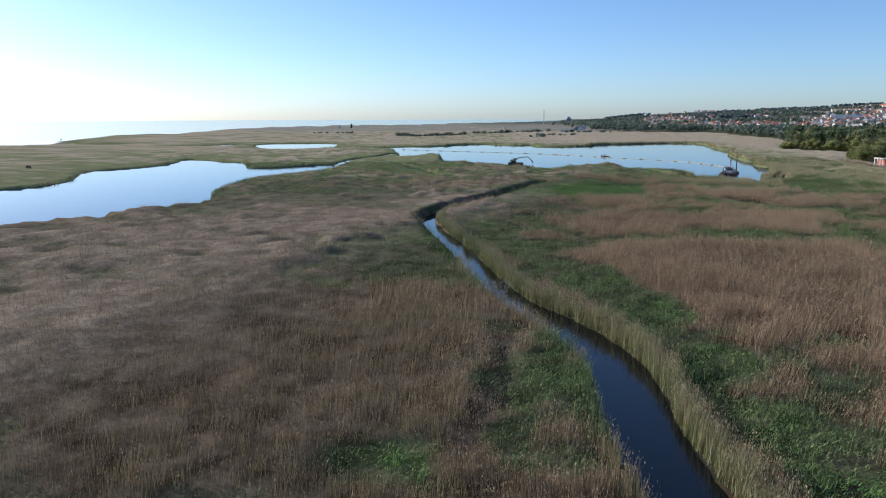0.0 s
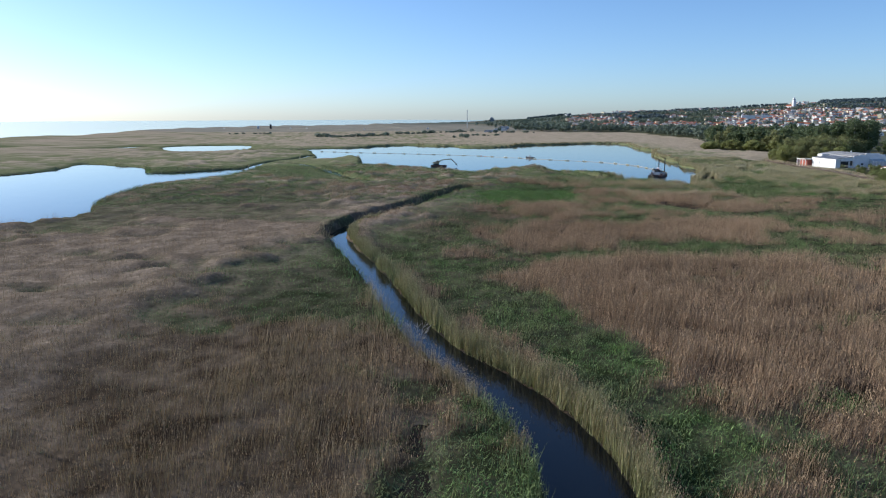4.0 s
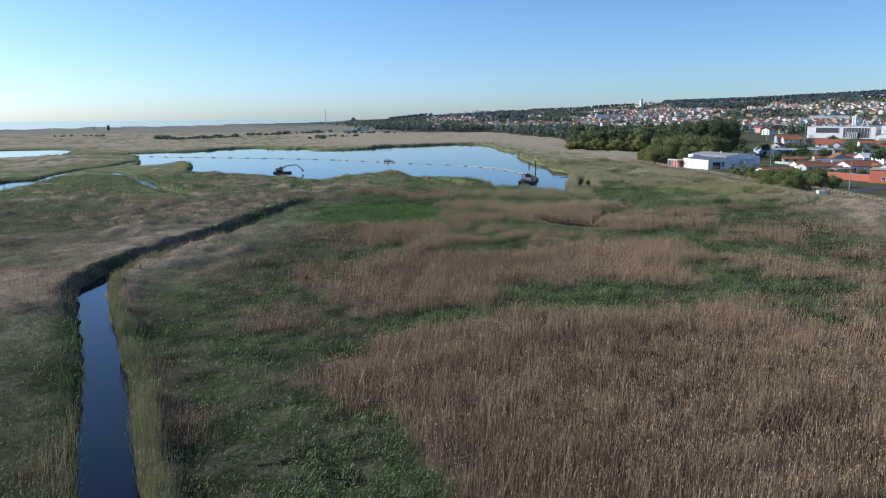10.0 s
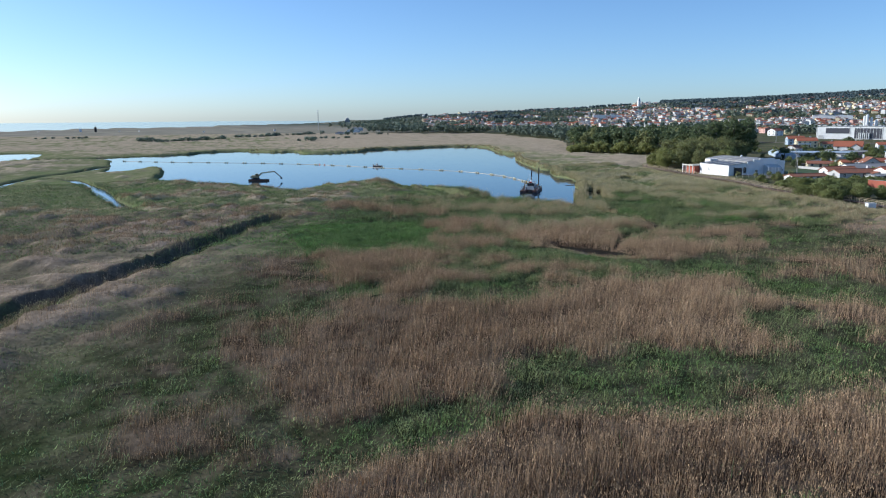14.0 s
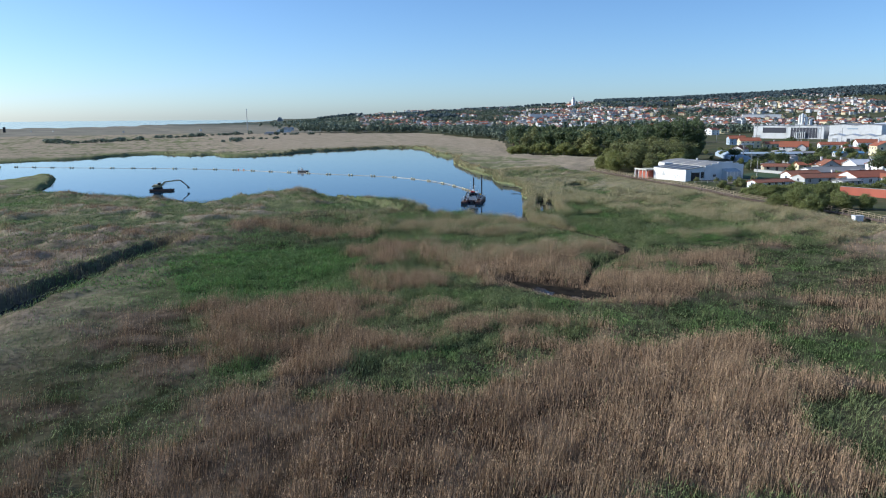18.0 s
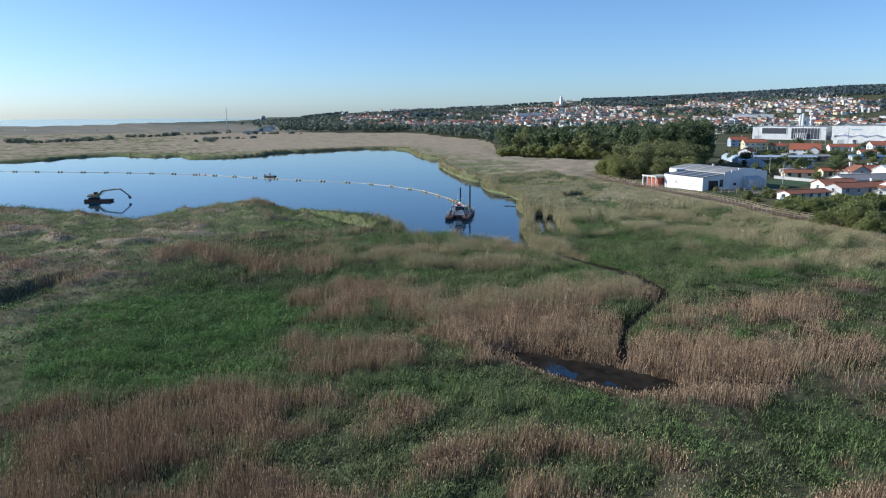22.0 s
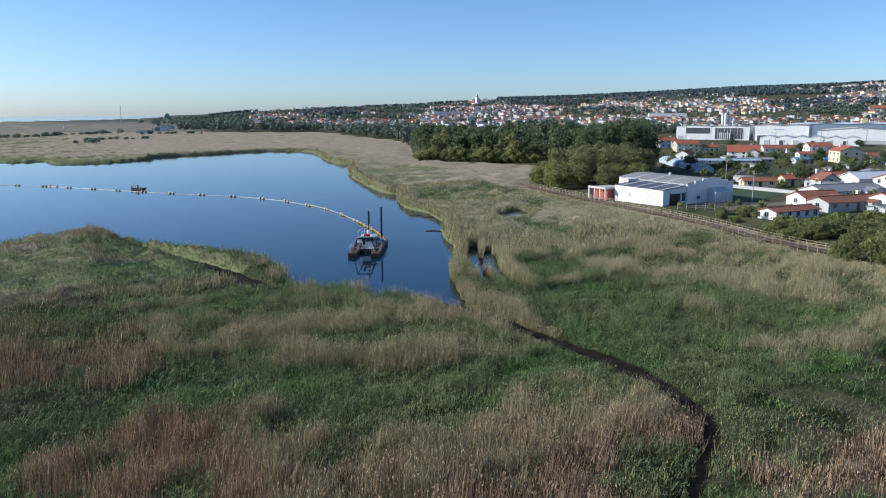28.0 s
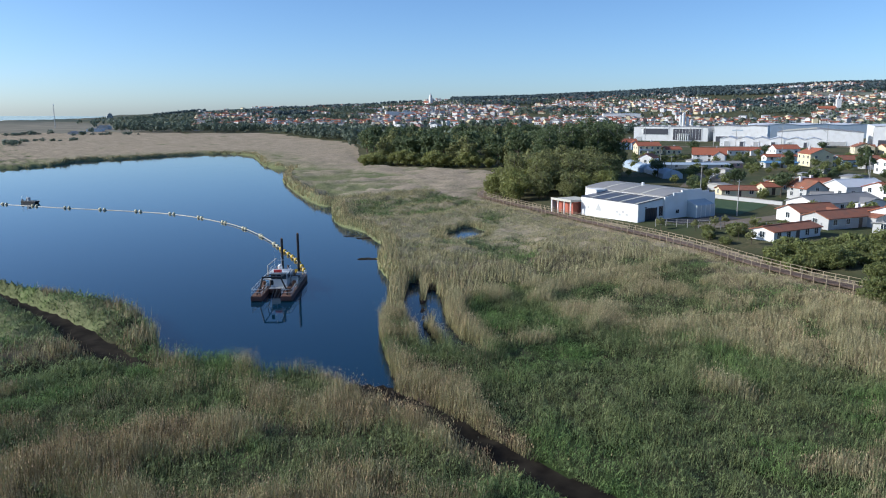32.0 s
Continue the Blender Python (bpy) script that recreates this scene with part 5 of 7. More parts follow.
        bb.box(-x + 0.4, -y - 1.3, step + 0.32, x * 0.3, -y - 1.18, step + 1.2)
        for px in (-x + 0.6, x * 0.3 - 0.2):
            bb.box(px - 0.15, -y - 1.25, -0.3, px + 0.15, -y - 0.95, step + 0.15)
        part("balcony", bb, M_WHITE, root)
    return root


house(at_place(234.5, 296.5, -6, -0.4), 14, 5.0, 2.2, 0.7, M_WHITE, M_TILE_OLD, "long low white outhouse with a worn red tiled roof", 1, 5, "houses by the marsh", False)
house(at_place(259, 305.5, -18), 11, 7, 2.4, 1.3, M_WHITE, M_TILE_OLD, "white blank-gabled shed beside the road", 1, 2, "houses by the marsh", False, "shed")
house(at_place(259, 297, -12), 19, 6.5, 2.3, 1.1, M_GREYWALL, M_TILE_OLD, "long house with a brown-red roof behind the outhouse", 1, 5, "houses by the marsh")
house(at_place(281, 311, -12), 22, 9, 2.5, 1.4, M_WHITE, M_METALROOF, "white shed with a grey sheet roof and white gable", 1, 4, "houses by the marsh", False, "shed")
house(at_place(316, 323, -20), 14, 9, 3.2, 1.7, M_WHITE, M_WHITEROOF, "white house with a pale roof and solar heater", 1, 3, "houses by the marsh", False)
house(at_place(310, 309, -20), 13, 10, 4.0, 1.5, M_WHITE, M_TILE, "two-storey white house with a red roof and brick chimneys", 2, 4, "houses by the marsh", True, "house", True, True)
house(at_place(269, 289.5, -10), 14, 9, 2.7, 1.7, M_WHITE, M_TILE, "white single-storey house with a fresh red tiled roof", 1, 4, "houses by the marsh")
house(at_place(257, 286.5, -8), 7.5, 4.5, 1.9, 0.4, M_GREYWALL, M_METALROOF, "grey garden shed with a flat sheet roof", 1, 3, "houses by the marsh", False, "shed")
house(at_place(289, 343, -38), 10, 6, 2.0, 0.9, M_CREAM, M_TILE_OLD, "low outbuilding with an old brown tiled roof", 1, 3, "houses by the marsh", False)
house(at_place(298, 327, 66), 8, 6.5, 3.3, 1.9, M_GREYWALL, M_TILE_OLD, "grey gabled house in shade behind the garden wall", 2, 2, "houses by the marsh")
house(at_place(301, 340, -30), 5, 5, 2.4, 1.0, M_CREAM, M_TILE, "small cream outbuilding with an orange tiled roof", 1, 1, "houses by the marsh", False)
house(at_place(318, 340, -22), 20, 7, 2.4, 1.2, M_CREAM, M_TILE, "long low house with an orange-brown tiled roof", 1, 5, "houses by the marsh")
house(at_place(287.5, 317.5, -50), 5, 4, 2.2, 1.3, M_WHITE, M_METALROOF, "small white gabled garage between the sheds", 1, 1, "houses by the marsh", False, "shed")
house(at_place(406, 434, -52), 15, 11, 3.9, 2.9, M_WHITE, M_TILE, "white chalet-like house with a steep orange roof", 2, 3)
house(at_place(434, 494, -32), 13, 9, 5.0, 1.9, M_CREAM, M_TILE, "cream house with orange tiled roof and terraces", 2, 4, balcony=True)
house(at_place(447, 487, -32), 9, 8, 2.8, 1.4, M_CREAM, M_TILE, "low cream wing with an orange tiled roof", 1, 3)
house(at_place(470, 540, -30), 12, 9, 4.6, 2.0, M_PALEBLUE, M_TILE, "pale blue house with a bright red roof", 2, 3)
house(at_place(456, 425, -36), 12, 9, 5.4, 1.8, M_WHITE, M_TILE, "two-storey white house with a red tiled roof", 2, 3, balcony=True)
house(at_place(424, 392, 54), 12, 10, 5.5, 2.2, M_CREAM, M_TILE, "two-storey cream house with a columned balcony", 2, 3, balcony=True)
house(at_place(472, 458, -36), 20, 7, 2.8, 1.5, M_WHITE, M_TILE, "row of low white houses with red roofs", 1, 6)
house(at_place(500, 452, -30), 14, 8, 2.9, 1.6, M_WHITE, M_TILE_OLD, "low white house with a brown roof near the railway", 1, 3)
house(at_place(437, 380, -34), 18, 9, 3.0, 1.6, M_PALEBLUE, M_TILE_OLD, "low bluish-white house with a dark red roof", 1, 5)
house(at_place(407, 350, -34), 14, 9, 5.0, 1.0, M_WHITE, M_TILE, "white block with a red roof edge beside the road", 2, 3)
house(at_place(535, 424, 40), 10, 10, 4.2, 2.0, M_CREAM, M_TILE_OLD, "yellow gabled house with a brown tiled roof", 2, 2)
house(at_place(546, 412, -34), 14, 9, 3.8, 1.8, M_CREAM, M_TILE, "cream house with an orange roof along the railway", 1, 4)
house(at_place(440, 418, -36), 15, 6, 2.3, 1.0, M_WHITE, M_TILE, "low white wing with an orange roof", 1, 3)
house(at_place(402, 396, -36), 14, 6, 2.0, 0.6, M_GREYWALL, M_BLUEROOF, "low garden shed under a blue-green sheet roof", 1, 3, chimney=False, category="shed")
house(at_place(364, 414, -36), 32, 6, 1.9, 0.6, M_GREYWALL, M_PALEBLUE, "long shed with a pale blue sheet roof", 1, 5, chimney=False, category="shed")
house(at_place(383, 409, -36), 12, 6, 2.0, 0.7, M_PINK, M_METALROOF, "low pinkish outbuilding with a grey roof", 1, 3, chimney=False)
house(at_place(373, 443, 20), 8, 7, 3.0, 1.8, M_WHITE, M_TILE_OLD, "white cottage with a gable facing the gardens", 1, 2)
house(at_place(240, 252, -68), 9, 8, 4.4, 0.25, M_REDWALL, M_CONCRETE, "plain red rendered block with a flat roof", 1, 1, "houses by the marsh", False, "building", False)
house(at_place(264, 268, -10), 12, 8, 2.8, 1.6, M_PALEBLUE, M_TILE, "pale blue house with a red tiled roof", 1, 4, "houses by the marsh")
house(at_place(280, 266, -10), 10, 9, 5.0, 1.8, M_WHITE, M_TILE, "two-storey white house with red roof trim", 2, 3, "houses by the marsh", balcony=True)
house(at_place(300, 288, -10), 12, 9, 2.8, 1.7, M_WHITE, M_TILE, "white bungalow with a red tiled roof", 1, 3, "houses by the marsh")
house(at_place(330, 292, -10), 11, 9, 4.8, 1.8, M_CREAM, M_TILE_OLD, "two-storey cream house behind the gardens", 2, 3, "houses by the marsh")

# houses farther into the town, copied from a few built ones
MODELS = [house(at_place(640, 740, 10), 13, 10, 5.4, 2.2, M_WHITE, M_TILE, "white two-storey town house with a red roof", 2, 2, panes=False),
          house(at_place(620, 790, 60), 12, 9, 3.2, 1.9, M_WHITE, M_TILE_OLD, "white single-storey town house with a brown roof", 1, 2, panes=False),
          house(at_place(690, 770, 30), 13, 10, 5.2, 2.0, M_CREAM, M_TILE, "cream two-storey town house with an orange roof", 2, 2, panes=False),
          house(at_place(700, 820, 80), 14, 9, 5.6, 1.8, M_PINK, M_TILE_OLD, "pink two-storey town house with a dark roof", 2, 2, panes=False),
          house(at_place(770, 800, 15), 16, 12, 8.2, 0.8, M_WHITE, M_METALROOF, "white three-storey apartment house with a grey roof", 3, 2, chimney=False, panes=False)]
FACTORY_BOX = (540, 380, 800, 680)


def town_ok(x, y):
    r, b = math.hypot(x - 90, y - 215), math.degrees(math.atan2(x - 90, y - 215))
    in_fac = FACTORY_BOX[0] < x < FACTORY_BOX[2] and FACTORY_BOX[1] < y < FACTORY_BOX[3]
    n = noise.noise(Vector((x / 190, y / 190, 1.7)))
    return not in_fac and 24 < b < 76 and r > (900 if b < 42 else 860 if b < 54 else 520) and n > (-0.12 if r > 900 else -0.3) and not (x - 0.55 * y < 60 and r < 900)


mid = scatter(51, (430, 240, 1250, 1300), 70, 19, town_ok)
for k, (x, y, s, a) in enumerate(mid):
    turn = 20 + 90 * (k % 4) + (a - 180) * 0.12
    copy_thing(MODELS[k % 5 if k % 11 else 4], pose(x, y, ground_at(x, y), 0, 0, turn) @ Matrix.Diagonal((s * 0.72, s * 0.72, 0.78, 1)))

# the far town as one mass of small houses, each with its walls and roof
rng = random.Random(99)
wv, rv, dv = {0: [], 1: [], 2: []}, {0: [], 1: [], 2: []}, []
count = 0
while count < 5600:
    b, r = radians(rng.uniform(17, 80)), 700 + 2500 * rng.random() ** 0.75
    x, y = 90 + r * math.sin(b), 215 + r * math.cos(b)
    n = noise.noise(Vector((x / 230, y / 230, 1.7)))
    if (r > 2450 and 36 < math.degrees(b) < 57 and rng.random() < 0.93) or (r > 2300 and math.degrees(b) <= 36 and rng.random() < 0.6):
        continue
    if noise.noise(Vector((x / 75, y / 75, 5.1))) < -0.12 or n < -0.15 + 0.3 * max(0, (r - 2300) / 800) or (r < 1000 and math.degrees(b) < 44) or (r < 900 and not town_ok(x, y)):
        continue
    if FACTORY_BOX[0] < x < FACTORY_BOX[2] and FACTORY_BOX[1] < y < FACTORY_BOX[3]:
        continue
    count += 1
    w, d, h = rng.uniform(6, 12), rng.uniform(5.5, 8.5), rng.choice((2.6, 2.8, 3.0, 4.6, 5.0, 5.4, 7.5))
    rise = rng.uniform(0.7, 1.6)
    a = 0.35 + rng.choice((0, 1.57)) + rng.gauss(0, 0.7)
    m = Matrix.Translation((x, y, ground_at(x, y))) @ Matrix.Rotation(a, 4, "Z")
    wb, tb = Build(), Build()
    wb.prism([(-d / 2, -2), (d / 2, -2), (d / 2, h), (0, h + rise), (-d / 2, h)], -w / 2, w / 2, m @ Matrix.Rotation(-math.pi / 2, 4, "Z"))
    for s in (-1, 1):
        prof = [(0, h + rise + 0.05), (s * (d / 2 + 0.4), h - 0.25), (s * (d / 2 + 0.4), h - 0.05), (0, h + rise + 0.3)]
        tb.prism(prof if s > 0 else prof[::-1], -w / 2 - 0.4, w / 2 + 0.4, m @ Matrix.Rotation(-math.pi / 2, 4, "Z"))
    wv[0 if rng.random() < 0.6 else 1 if rng.random() < 0.6 else 2].append(wb)
    rv[0 if rng.random() < 0.4 else 1 if rng.random() < 0.6 else 2].append(tb)
    if r < 1500:
        gb = Build()
        for s in (-1, 1):
            for k in range(3):
                for f in range(2 if h > 4 else 1):
                    px = -w / 2 + w * (k + 0.5) / 3
                    gb.add([m @ Vector(q) for q in ((px - 0.6, s * (d / 2 + 0.04), 1 + f * 2.8), (px + 0.6, s * (d / 2 + 0.04), 1 + f * 2.8), (px + 0.6, s * (d / 2 + 0.04), 2.3 + f * 2.8), (px - 0.6, s * (d / 2 + 0.04), 2.3 + f * 2.8))], [(0, 1, 2, 3)])
        dv.append(gb)


def merged(builds):
    out = Build()
    for b in builds:
        out.add(b.v, b.f)
    return out


for name, groups, mats, label in (("far_house_walls", wv, (M_FAR_WHITE, M_CREAM, M_GREYWALL), "walls of the far town houses"), ("far_house_roofs", rv, (M_TILE, M_TILE_OLD, M_METALROOF), "tiled roofs of the far town houses")):
    for k in range(3):
        tagged(new(name, merged(groups[k]).mesh(name, mats[k])), ("white", "cream", "grey")[k] + " " + label if name.endswith("walls") else ("red", "brown", "grey")[k] + " " + label, "town", kind="stuff")
tagged(new("far_house_windows", merged(dv).mesh("far_house_windows", M_GLASS)), "dark windows of the far town houses", "town", kind="stuff")


# ---- the white sports hall ----
HALL = pose(227.0, 326.7, 1.95, 0, 0, -4)
hall = thing("sports_hall", HALL, "white rendered hall with grey sheet roofs beside the boardwalk", "hall")
part("side_wall", Build().prism([(0, -0.5), (8, -0.5), (8, 4.7), (0, 3.85)], 0, 18.6), M_WHITE, hall)
part("main_wall", Build().prism([(8.02, -0.5), (25, -0.5), (25, 5.0), (21, 5.7), (16.5, 5.95), (12, 5.7), (8.02, 5.0)], 0.02, 26), M_WHITE, hall)
part("front_parapet", Build().prism([(8.0, -0.5), (25.1, -0.5), (25.1, 5.35), (22.8, 5.35), (22.8, 5.9), (20.2, 5.9), (20.2, 6.45), (13.6, 6.45), (13.6, 5.9), (10.8, 5.9), (10.8, 5.2), (8.0, 5.2)], -0.38, 0.0), M_WHITE, hall)
part("side_roof", Build().prism([(-0.15, 3.95), (7.98, 4.82), (7.98, 4.94), (-0.15, 4.07)], 0.1, 18.5), M_DARKROOF, hall, "dark grey roof panels")
for y0 in (0.1, 4.9, 9.8, 14.7):
    part("roof_strip", Build().prism([(-0.16, 4.08), (7.97, 4.95), (7.97, 4.99), (-0.16, 4.12)], y0, y0 + 0.75), M_STRIP, hall, "pale roof strip")
arch = [(8.05 + 16.9 * k / 10, 5.1 + 1.0 * math.sin(math.pi * k / 10)) for k in range(11)]
part("main_roof", Build().prism(arch + [(x, z + 0.14) for x, z in arch[::-1]], 0.05, 26.3), M_METALROOF, hall, "grey arched sheet roof")
for y0 in (6.5, 13.0, 19.5):
    part("roof_strip", Build().prism([(x, z + 0.15) for x, z in arch] + [(x, z + 0.19) for x, z in arch[::-1]], y0, y0 + 0.8), M_STRIP, hall, "pale roof strip")
part("roof_vent", Build().cyl((16, 14, 6.0), (16, 14, 6.75), 0.35, 0.35, 10).cyl((16, 14, 6.75), (16, 14, 6.95), 0.5, 0.2, 10), M_SHIPWHITE, hall)
part("stair_block", Build().box(4.6, 18.3, -0.4, 8.6, 22.0, 5.3), M_WHITE, hall)
part("pavilion_wall", Build().box(-2.0, 19.2, -0.4, 4.4, 25.4, 2.6), M_REDWALL, hall, "red rendered pavilion wall")
part("pavilion_roof", Build().box(-3.2, 18.7, 2.65, 4.55, 26.2, 2.95).box(-3.2, 18.7, 2.95, -2.95, 26.2, 3.2).box(-2.95, 18.7, 2.95, 4.55, 18.95, 3.2), M_STRIP, hall)
for y0 in (19.0, 21.3, 23.6, 25.9):
    part("column", Build().box(-3.1, y0 - 0.12, -0.5, -2.86, y0 + 0.12, 2.65), M_WHITE, hall)
part("pavilion_end", Build().box(-3.1, 26.0, -0.5, -1.0, 26.2, 2.7), M_GREYWALL, hall)
door = part("glass_door", Build().box(2.3, -0.1, -0.1, 5.9, 0.0, 2.9), M_GLASS, hall, "dark glazed double door")
for x0 in (2.3, 3.5, 4.1, 4.7, 5.8):
    part("mullion", Build().box(x0 - 0.06, -0.18, -0.1, x0 + 0.06, -0.1, 2.95), M_BLACKSTEEL, door)
for x0, z0, w, h in ((6.5, 0.9, 1.3, 2.2), (11.6, 1.2, 1.1, 0.8), (22.6, 1.3, 1.6, 0.8)):
    win = part("window", Build().box(x0 - 0.08, -0.5, z0 - 0.08, x0 + w + 0.08, -0.39, z0 + h + 0.08) if x0 > 8 else Build().box(x0 - 0.08, -0.08, z0 - 0.08, x0 + w + 0.08, 0, z0 + h + 0.08), M_FRAME, hall)
    yy = -0.5 if x0 > 8 else -0.08
    for k in range(2):
        part("pane", Build().box(x0 + k * w / 2 + 0.03, yy - 0.03, z0, x0 + (k + 1) * w / 2 - 0.03, yy, z0 + h), M_GLASS, win)
porch = part("glass_porch", Build().prism([(-3.2, -0.3), (-0.4, -0.3), (-0.4, 4.0), (-3.2, 3.0)], 0, 6.2, Matrix.Translation((15.4, 0, 0)) @ Matrix(((0, 1, 0, 0), (1, 0, 0, 0), (0, 0, 1, 0), (0, 0, 0, 1)))), M_POLYGLASS, hall, "translucent polycarbonate porch")
for k in range(5):
    part("porch_post", Build().box(15.35 + k * 1.55, -3.28, -0.3, 15.45 + k * 1.55, -3.2, 3.0), M_FRAME, porch)
part("lamp", Build().box(2.0, -0.5, 3.1, 2.3, -0.05, 3.25), M_BLACKSTEEL, hall)
part("sail_sign", Build().add([(-0.06, 11.4, 1.2), (-0.06, 13.4, 1.2), (-0.06, 12.6, 2.9), (-0.02, 11.4, 1.2), (-0.02, 13.4, 1.2), (-0.02, 12.6, 2.9)], [(0, 1, 2), (3, 5, 4), (0, 3, 4, 1), (1, 4, 5, 2), (2, 5, 3, 0)]), M_GREYWALL, hall, "grey triangular sail-shaped sign")
for k, (y0, z0) in enumerate(((3.0, 1.0), (4.2, 1.5), (5.2, 0.8), (6.0, 1.3), (15.6, 1.4))):
    part("wall_mark", Build().box(-0.03, y0, z0, 0.0, y0 + 0.7, z0 + 0.5), M_GREYWALL, hall, "faint grey painted mark")


# ---- roads and yards ----
def strip(name, line, width, mat, label, kind="structure", lift=0.05, category="road"):
    p = rounded(line, False, 2)
    b = Build()
    for k in range(len(p)):
        d = p[min(k + 1, len(p) - 1)] - p[max(k - 1, 0)]
        d /= np.linalg.norm(d)
        for s in (-1, 1):
            x, y = p[k][0] - d[1] * s * width / 2, p[k][1] + d[0] * s * width / 2
            b.v.append((x, y, ground_at(x, y) + lift))
        b.v.append((p[k][0], p[k][1], ground_at(p[k][0], p[k][1]) + lift + 0.03))
    n = len(p)
    for k in range(n - 1):
        i = 3 * k
        b.f += [(i, i + 3, i + 5, i + 2), (i + 2, i + 5, i + 4, i + 1)]
    return tagged(new(name, b.mesh(name, mat)), label, category, kind=kind)


strip("yard", [(232, 322), (240, 321), (250, 318)], 6, M_ASPHALT, "dark asphalt yard before the hall", lift=0.07)
strip("road", [(231, 313), (244, 313), (262, 311), (274, 317), (284, 330), (292, 348), (312, 366), (345, 384), (420, 440)], 5, M_DIRT, "pale dirt road through the gardens", lift=0.11)
strip("pavement", [(186, 226), (215, 238), (250, 246), (300, 258)], 6, M_ASPHALT, "grey asphalt lane ending at the marsh", lift=0.1)
strip("railway", [(440, 660), (500, 570), (560, 510), (620, 462), (700, 400)], 12, M_DIRT, "brown ballast strip of the railway line", lift=0.12)
strip("lawn", [(253, 327), (266, 330.5), (278.4, 334)], 15, M_LAWN, "dark green mown grass plot beside the hall", lift=0.06, category="lawn")
strip("field", [(300, 362), (330, 380), (352, 392)], 14, M_DIRT, "bare brown garden plot", lift=0.06)


# ---- the boardwalk ----
WALK_LINE = rounded([(185, 192), (192, 212), (198, 230), (203, 246), (205, 262), (205.4, 271), (206.4, 278), (209, 288), (214, 300), (217.6, 315), (220.4, 333), (224, 349), (227.4, 365), (230.6, 382), (233, 391), (240, 399.5), (252, 405.5)], False, 2)
WALK_Z = 1.55
boardwalk = thing("boardwalk", pose(205, 271, 0), "raised timber boardwalk with pale wooden railings through the reeds", "boardwalk")
cells = along([tuple(p) for p in WALK_LINE], 0.15)
plank = Build().box(-0.065, -1.0, WALK_Z - 0.04, 0.065, 1.0, WALK_Z).mesh("plank", M_PLANK)
joined = Build()
near_planks = 0
for x, y, a in cells:
    if 262 < y < 302 and near_planks < 300:
        ob = part("plank", plank, M_PLANK, boardwalk)
        ob.matrix_basis = pose(x - 205, y - 271, 0, 0, 0, a)
        near_planks += 1
    else:
        joined.box(-0.065, -1.0, WALK_Z - 0.04, 0.065, 1.0, WALK_Z, pose(x - 205, y - 271, 0, 0, 0, a))
tagged(part("planks", joined, M_PLANK, boardwalk), kind="stuff")
post = Build().box(-0.05, -0.05, 0.0, 0.05, 0.05, WALK_Z + 1.1, None, 0.02).mesh("post", M_RAIL)
bays = along([tuple(p) for p in WALK_LINE], 2.0)
for k, (x, y, a) in enumerate(bays):
    for s in (-1, 1):
        c, d = math.cos(radians(a)), math.sin(radians(a))
        ob = part("post", post, M_RAIL, boardwalk)
        ob.matrix_basis = pose(x - 205 - d * s * 1.05, y - 271 + c * s * 1.05, 0.0, 0, 0, a)
for s in (-1, 1):
    for k in range(0, len(bays) - 1):
        rb = Build()
        (x0, y0, a0), (x1, y1, a1) = bays[k], bays[k + 1]
        p = Vector((x0 - 205 - math.sin(radians(a0)) * s * 1.05, y0 - 271 + math.cos(radians(a0)) * s * 1.05, 0))
        q = Vector((x1 - 205 - math.sin(radians(a1)) * s * 1.05, y1 - 271 + math.cos(radians(a1)) * s * 1.05, 0))
        for z, w in ((WALK_Z + 1.08, 0.07), (WALK_Z + 0.6, 0.045)):
            rb.bar(p + Vector((0, 0, z)), q + Vector((0, 0, z)), w, 0.06)
        part("rail", rb, M_RAIL, boardwalk)
beam = Build()
for s in (-0.7, 0.7):
    for (x0, y0, a0), (x1, y1, a1) in zip(bays[:-1], bays[1:]):
        beam.bar((x0 - 205 - math.sin(radians(a0)) * s, y0 - 271 + math.cos(radians(a0)) * s, WALK_Z - 0.13), (x1 - 205 - math.sin(radians(a1)) * s, y1 - 271 + math.cos(radians(a1)) * s, WALK_Z - 0.13), 0.1, 0.18)
part("joist", beam, M_PLANK, boardwalk)


def fence(line, step, height, label, mat, group, wires=3):
    root = thing("fence", pose(line[0][0], line[0][1], 0), label, "fence", group)
    ox, oy = line[0]
    spots_ = along(line, step)
    pm = Build().box(-0.06, -0.06, -0.3, 0.06, 0.06, height).mesh("post", mat)
    for x, y, a in spots_:
        ob = part("post", pm, mat, root)
        ob.matrix_basis = pose(x - ox, y - oy, ground_at(x, y), 0, 0, a)
    for k in range(wires):
        wb = Build()
        for (x0, y0, _), (x1, y1, _) in zip(spots_[:-1], spots_[1:]):
            z = height * (k + 0.9) / wires
            wb.bar((x0 - ox, y0 - oy, ground_at(x0, y0) + z), (x1 - ox, y1 - oy, ground_at(x1, y1) + z), 0.035)
        part("wire", wb, mat, root)
    return root


fence([(226, 321), (232, 310), (240, 301), (247, 296)], 2.2, 1.7, "concrete post fence along the gardens", M_CONCRETE, "fences")
fence([(190, 222), (196, 214), (204, 206)], 1.6, 1.1, "wooden rail fence beside the lane", M_RAIL, "fences", 2)
fence([(300, 360), (330, 380), (352, 392)], 2.6, 1.6, "white post fence round the garden plots", M_WHITE, "fences")
fence([(240, 352), (262, 366), (285, 380)], 2.4, 1.6, "concrete post fence behind the hall", M_CONCRETE, "fences")


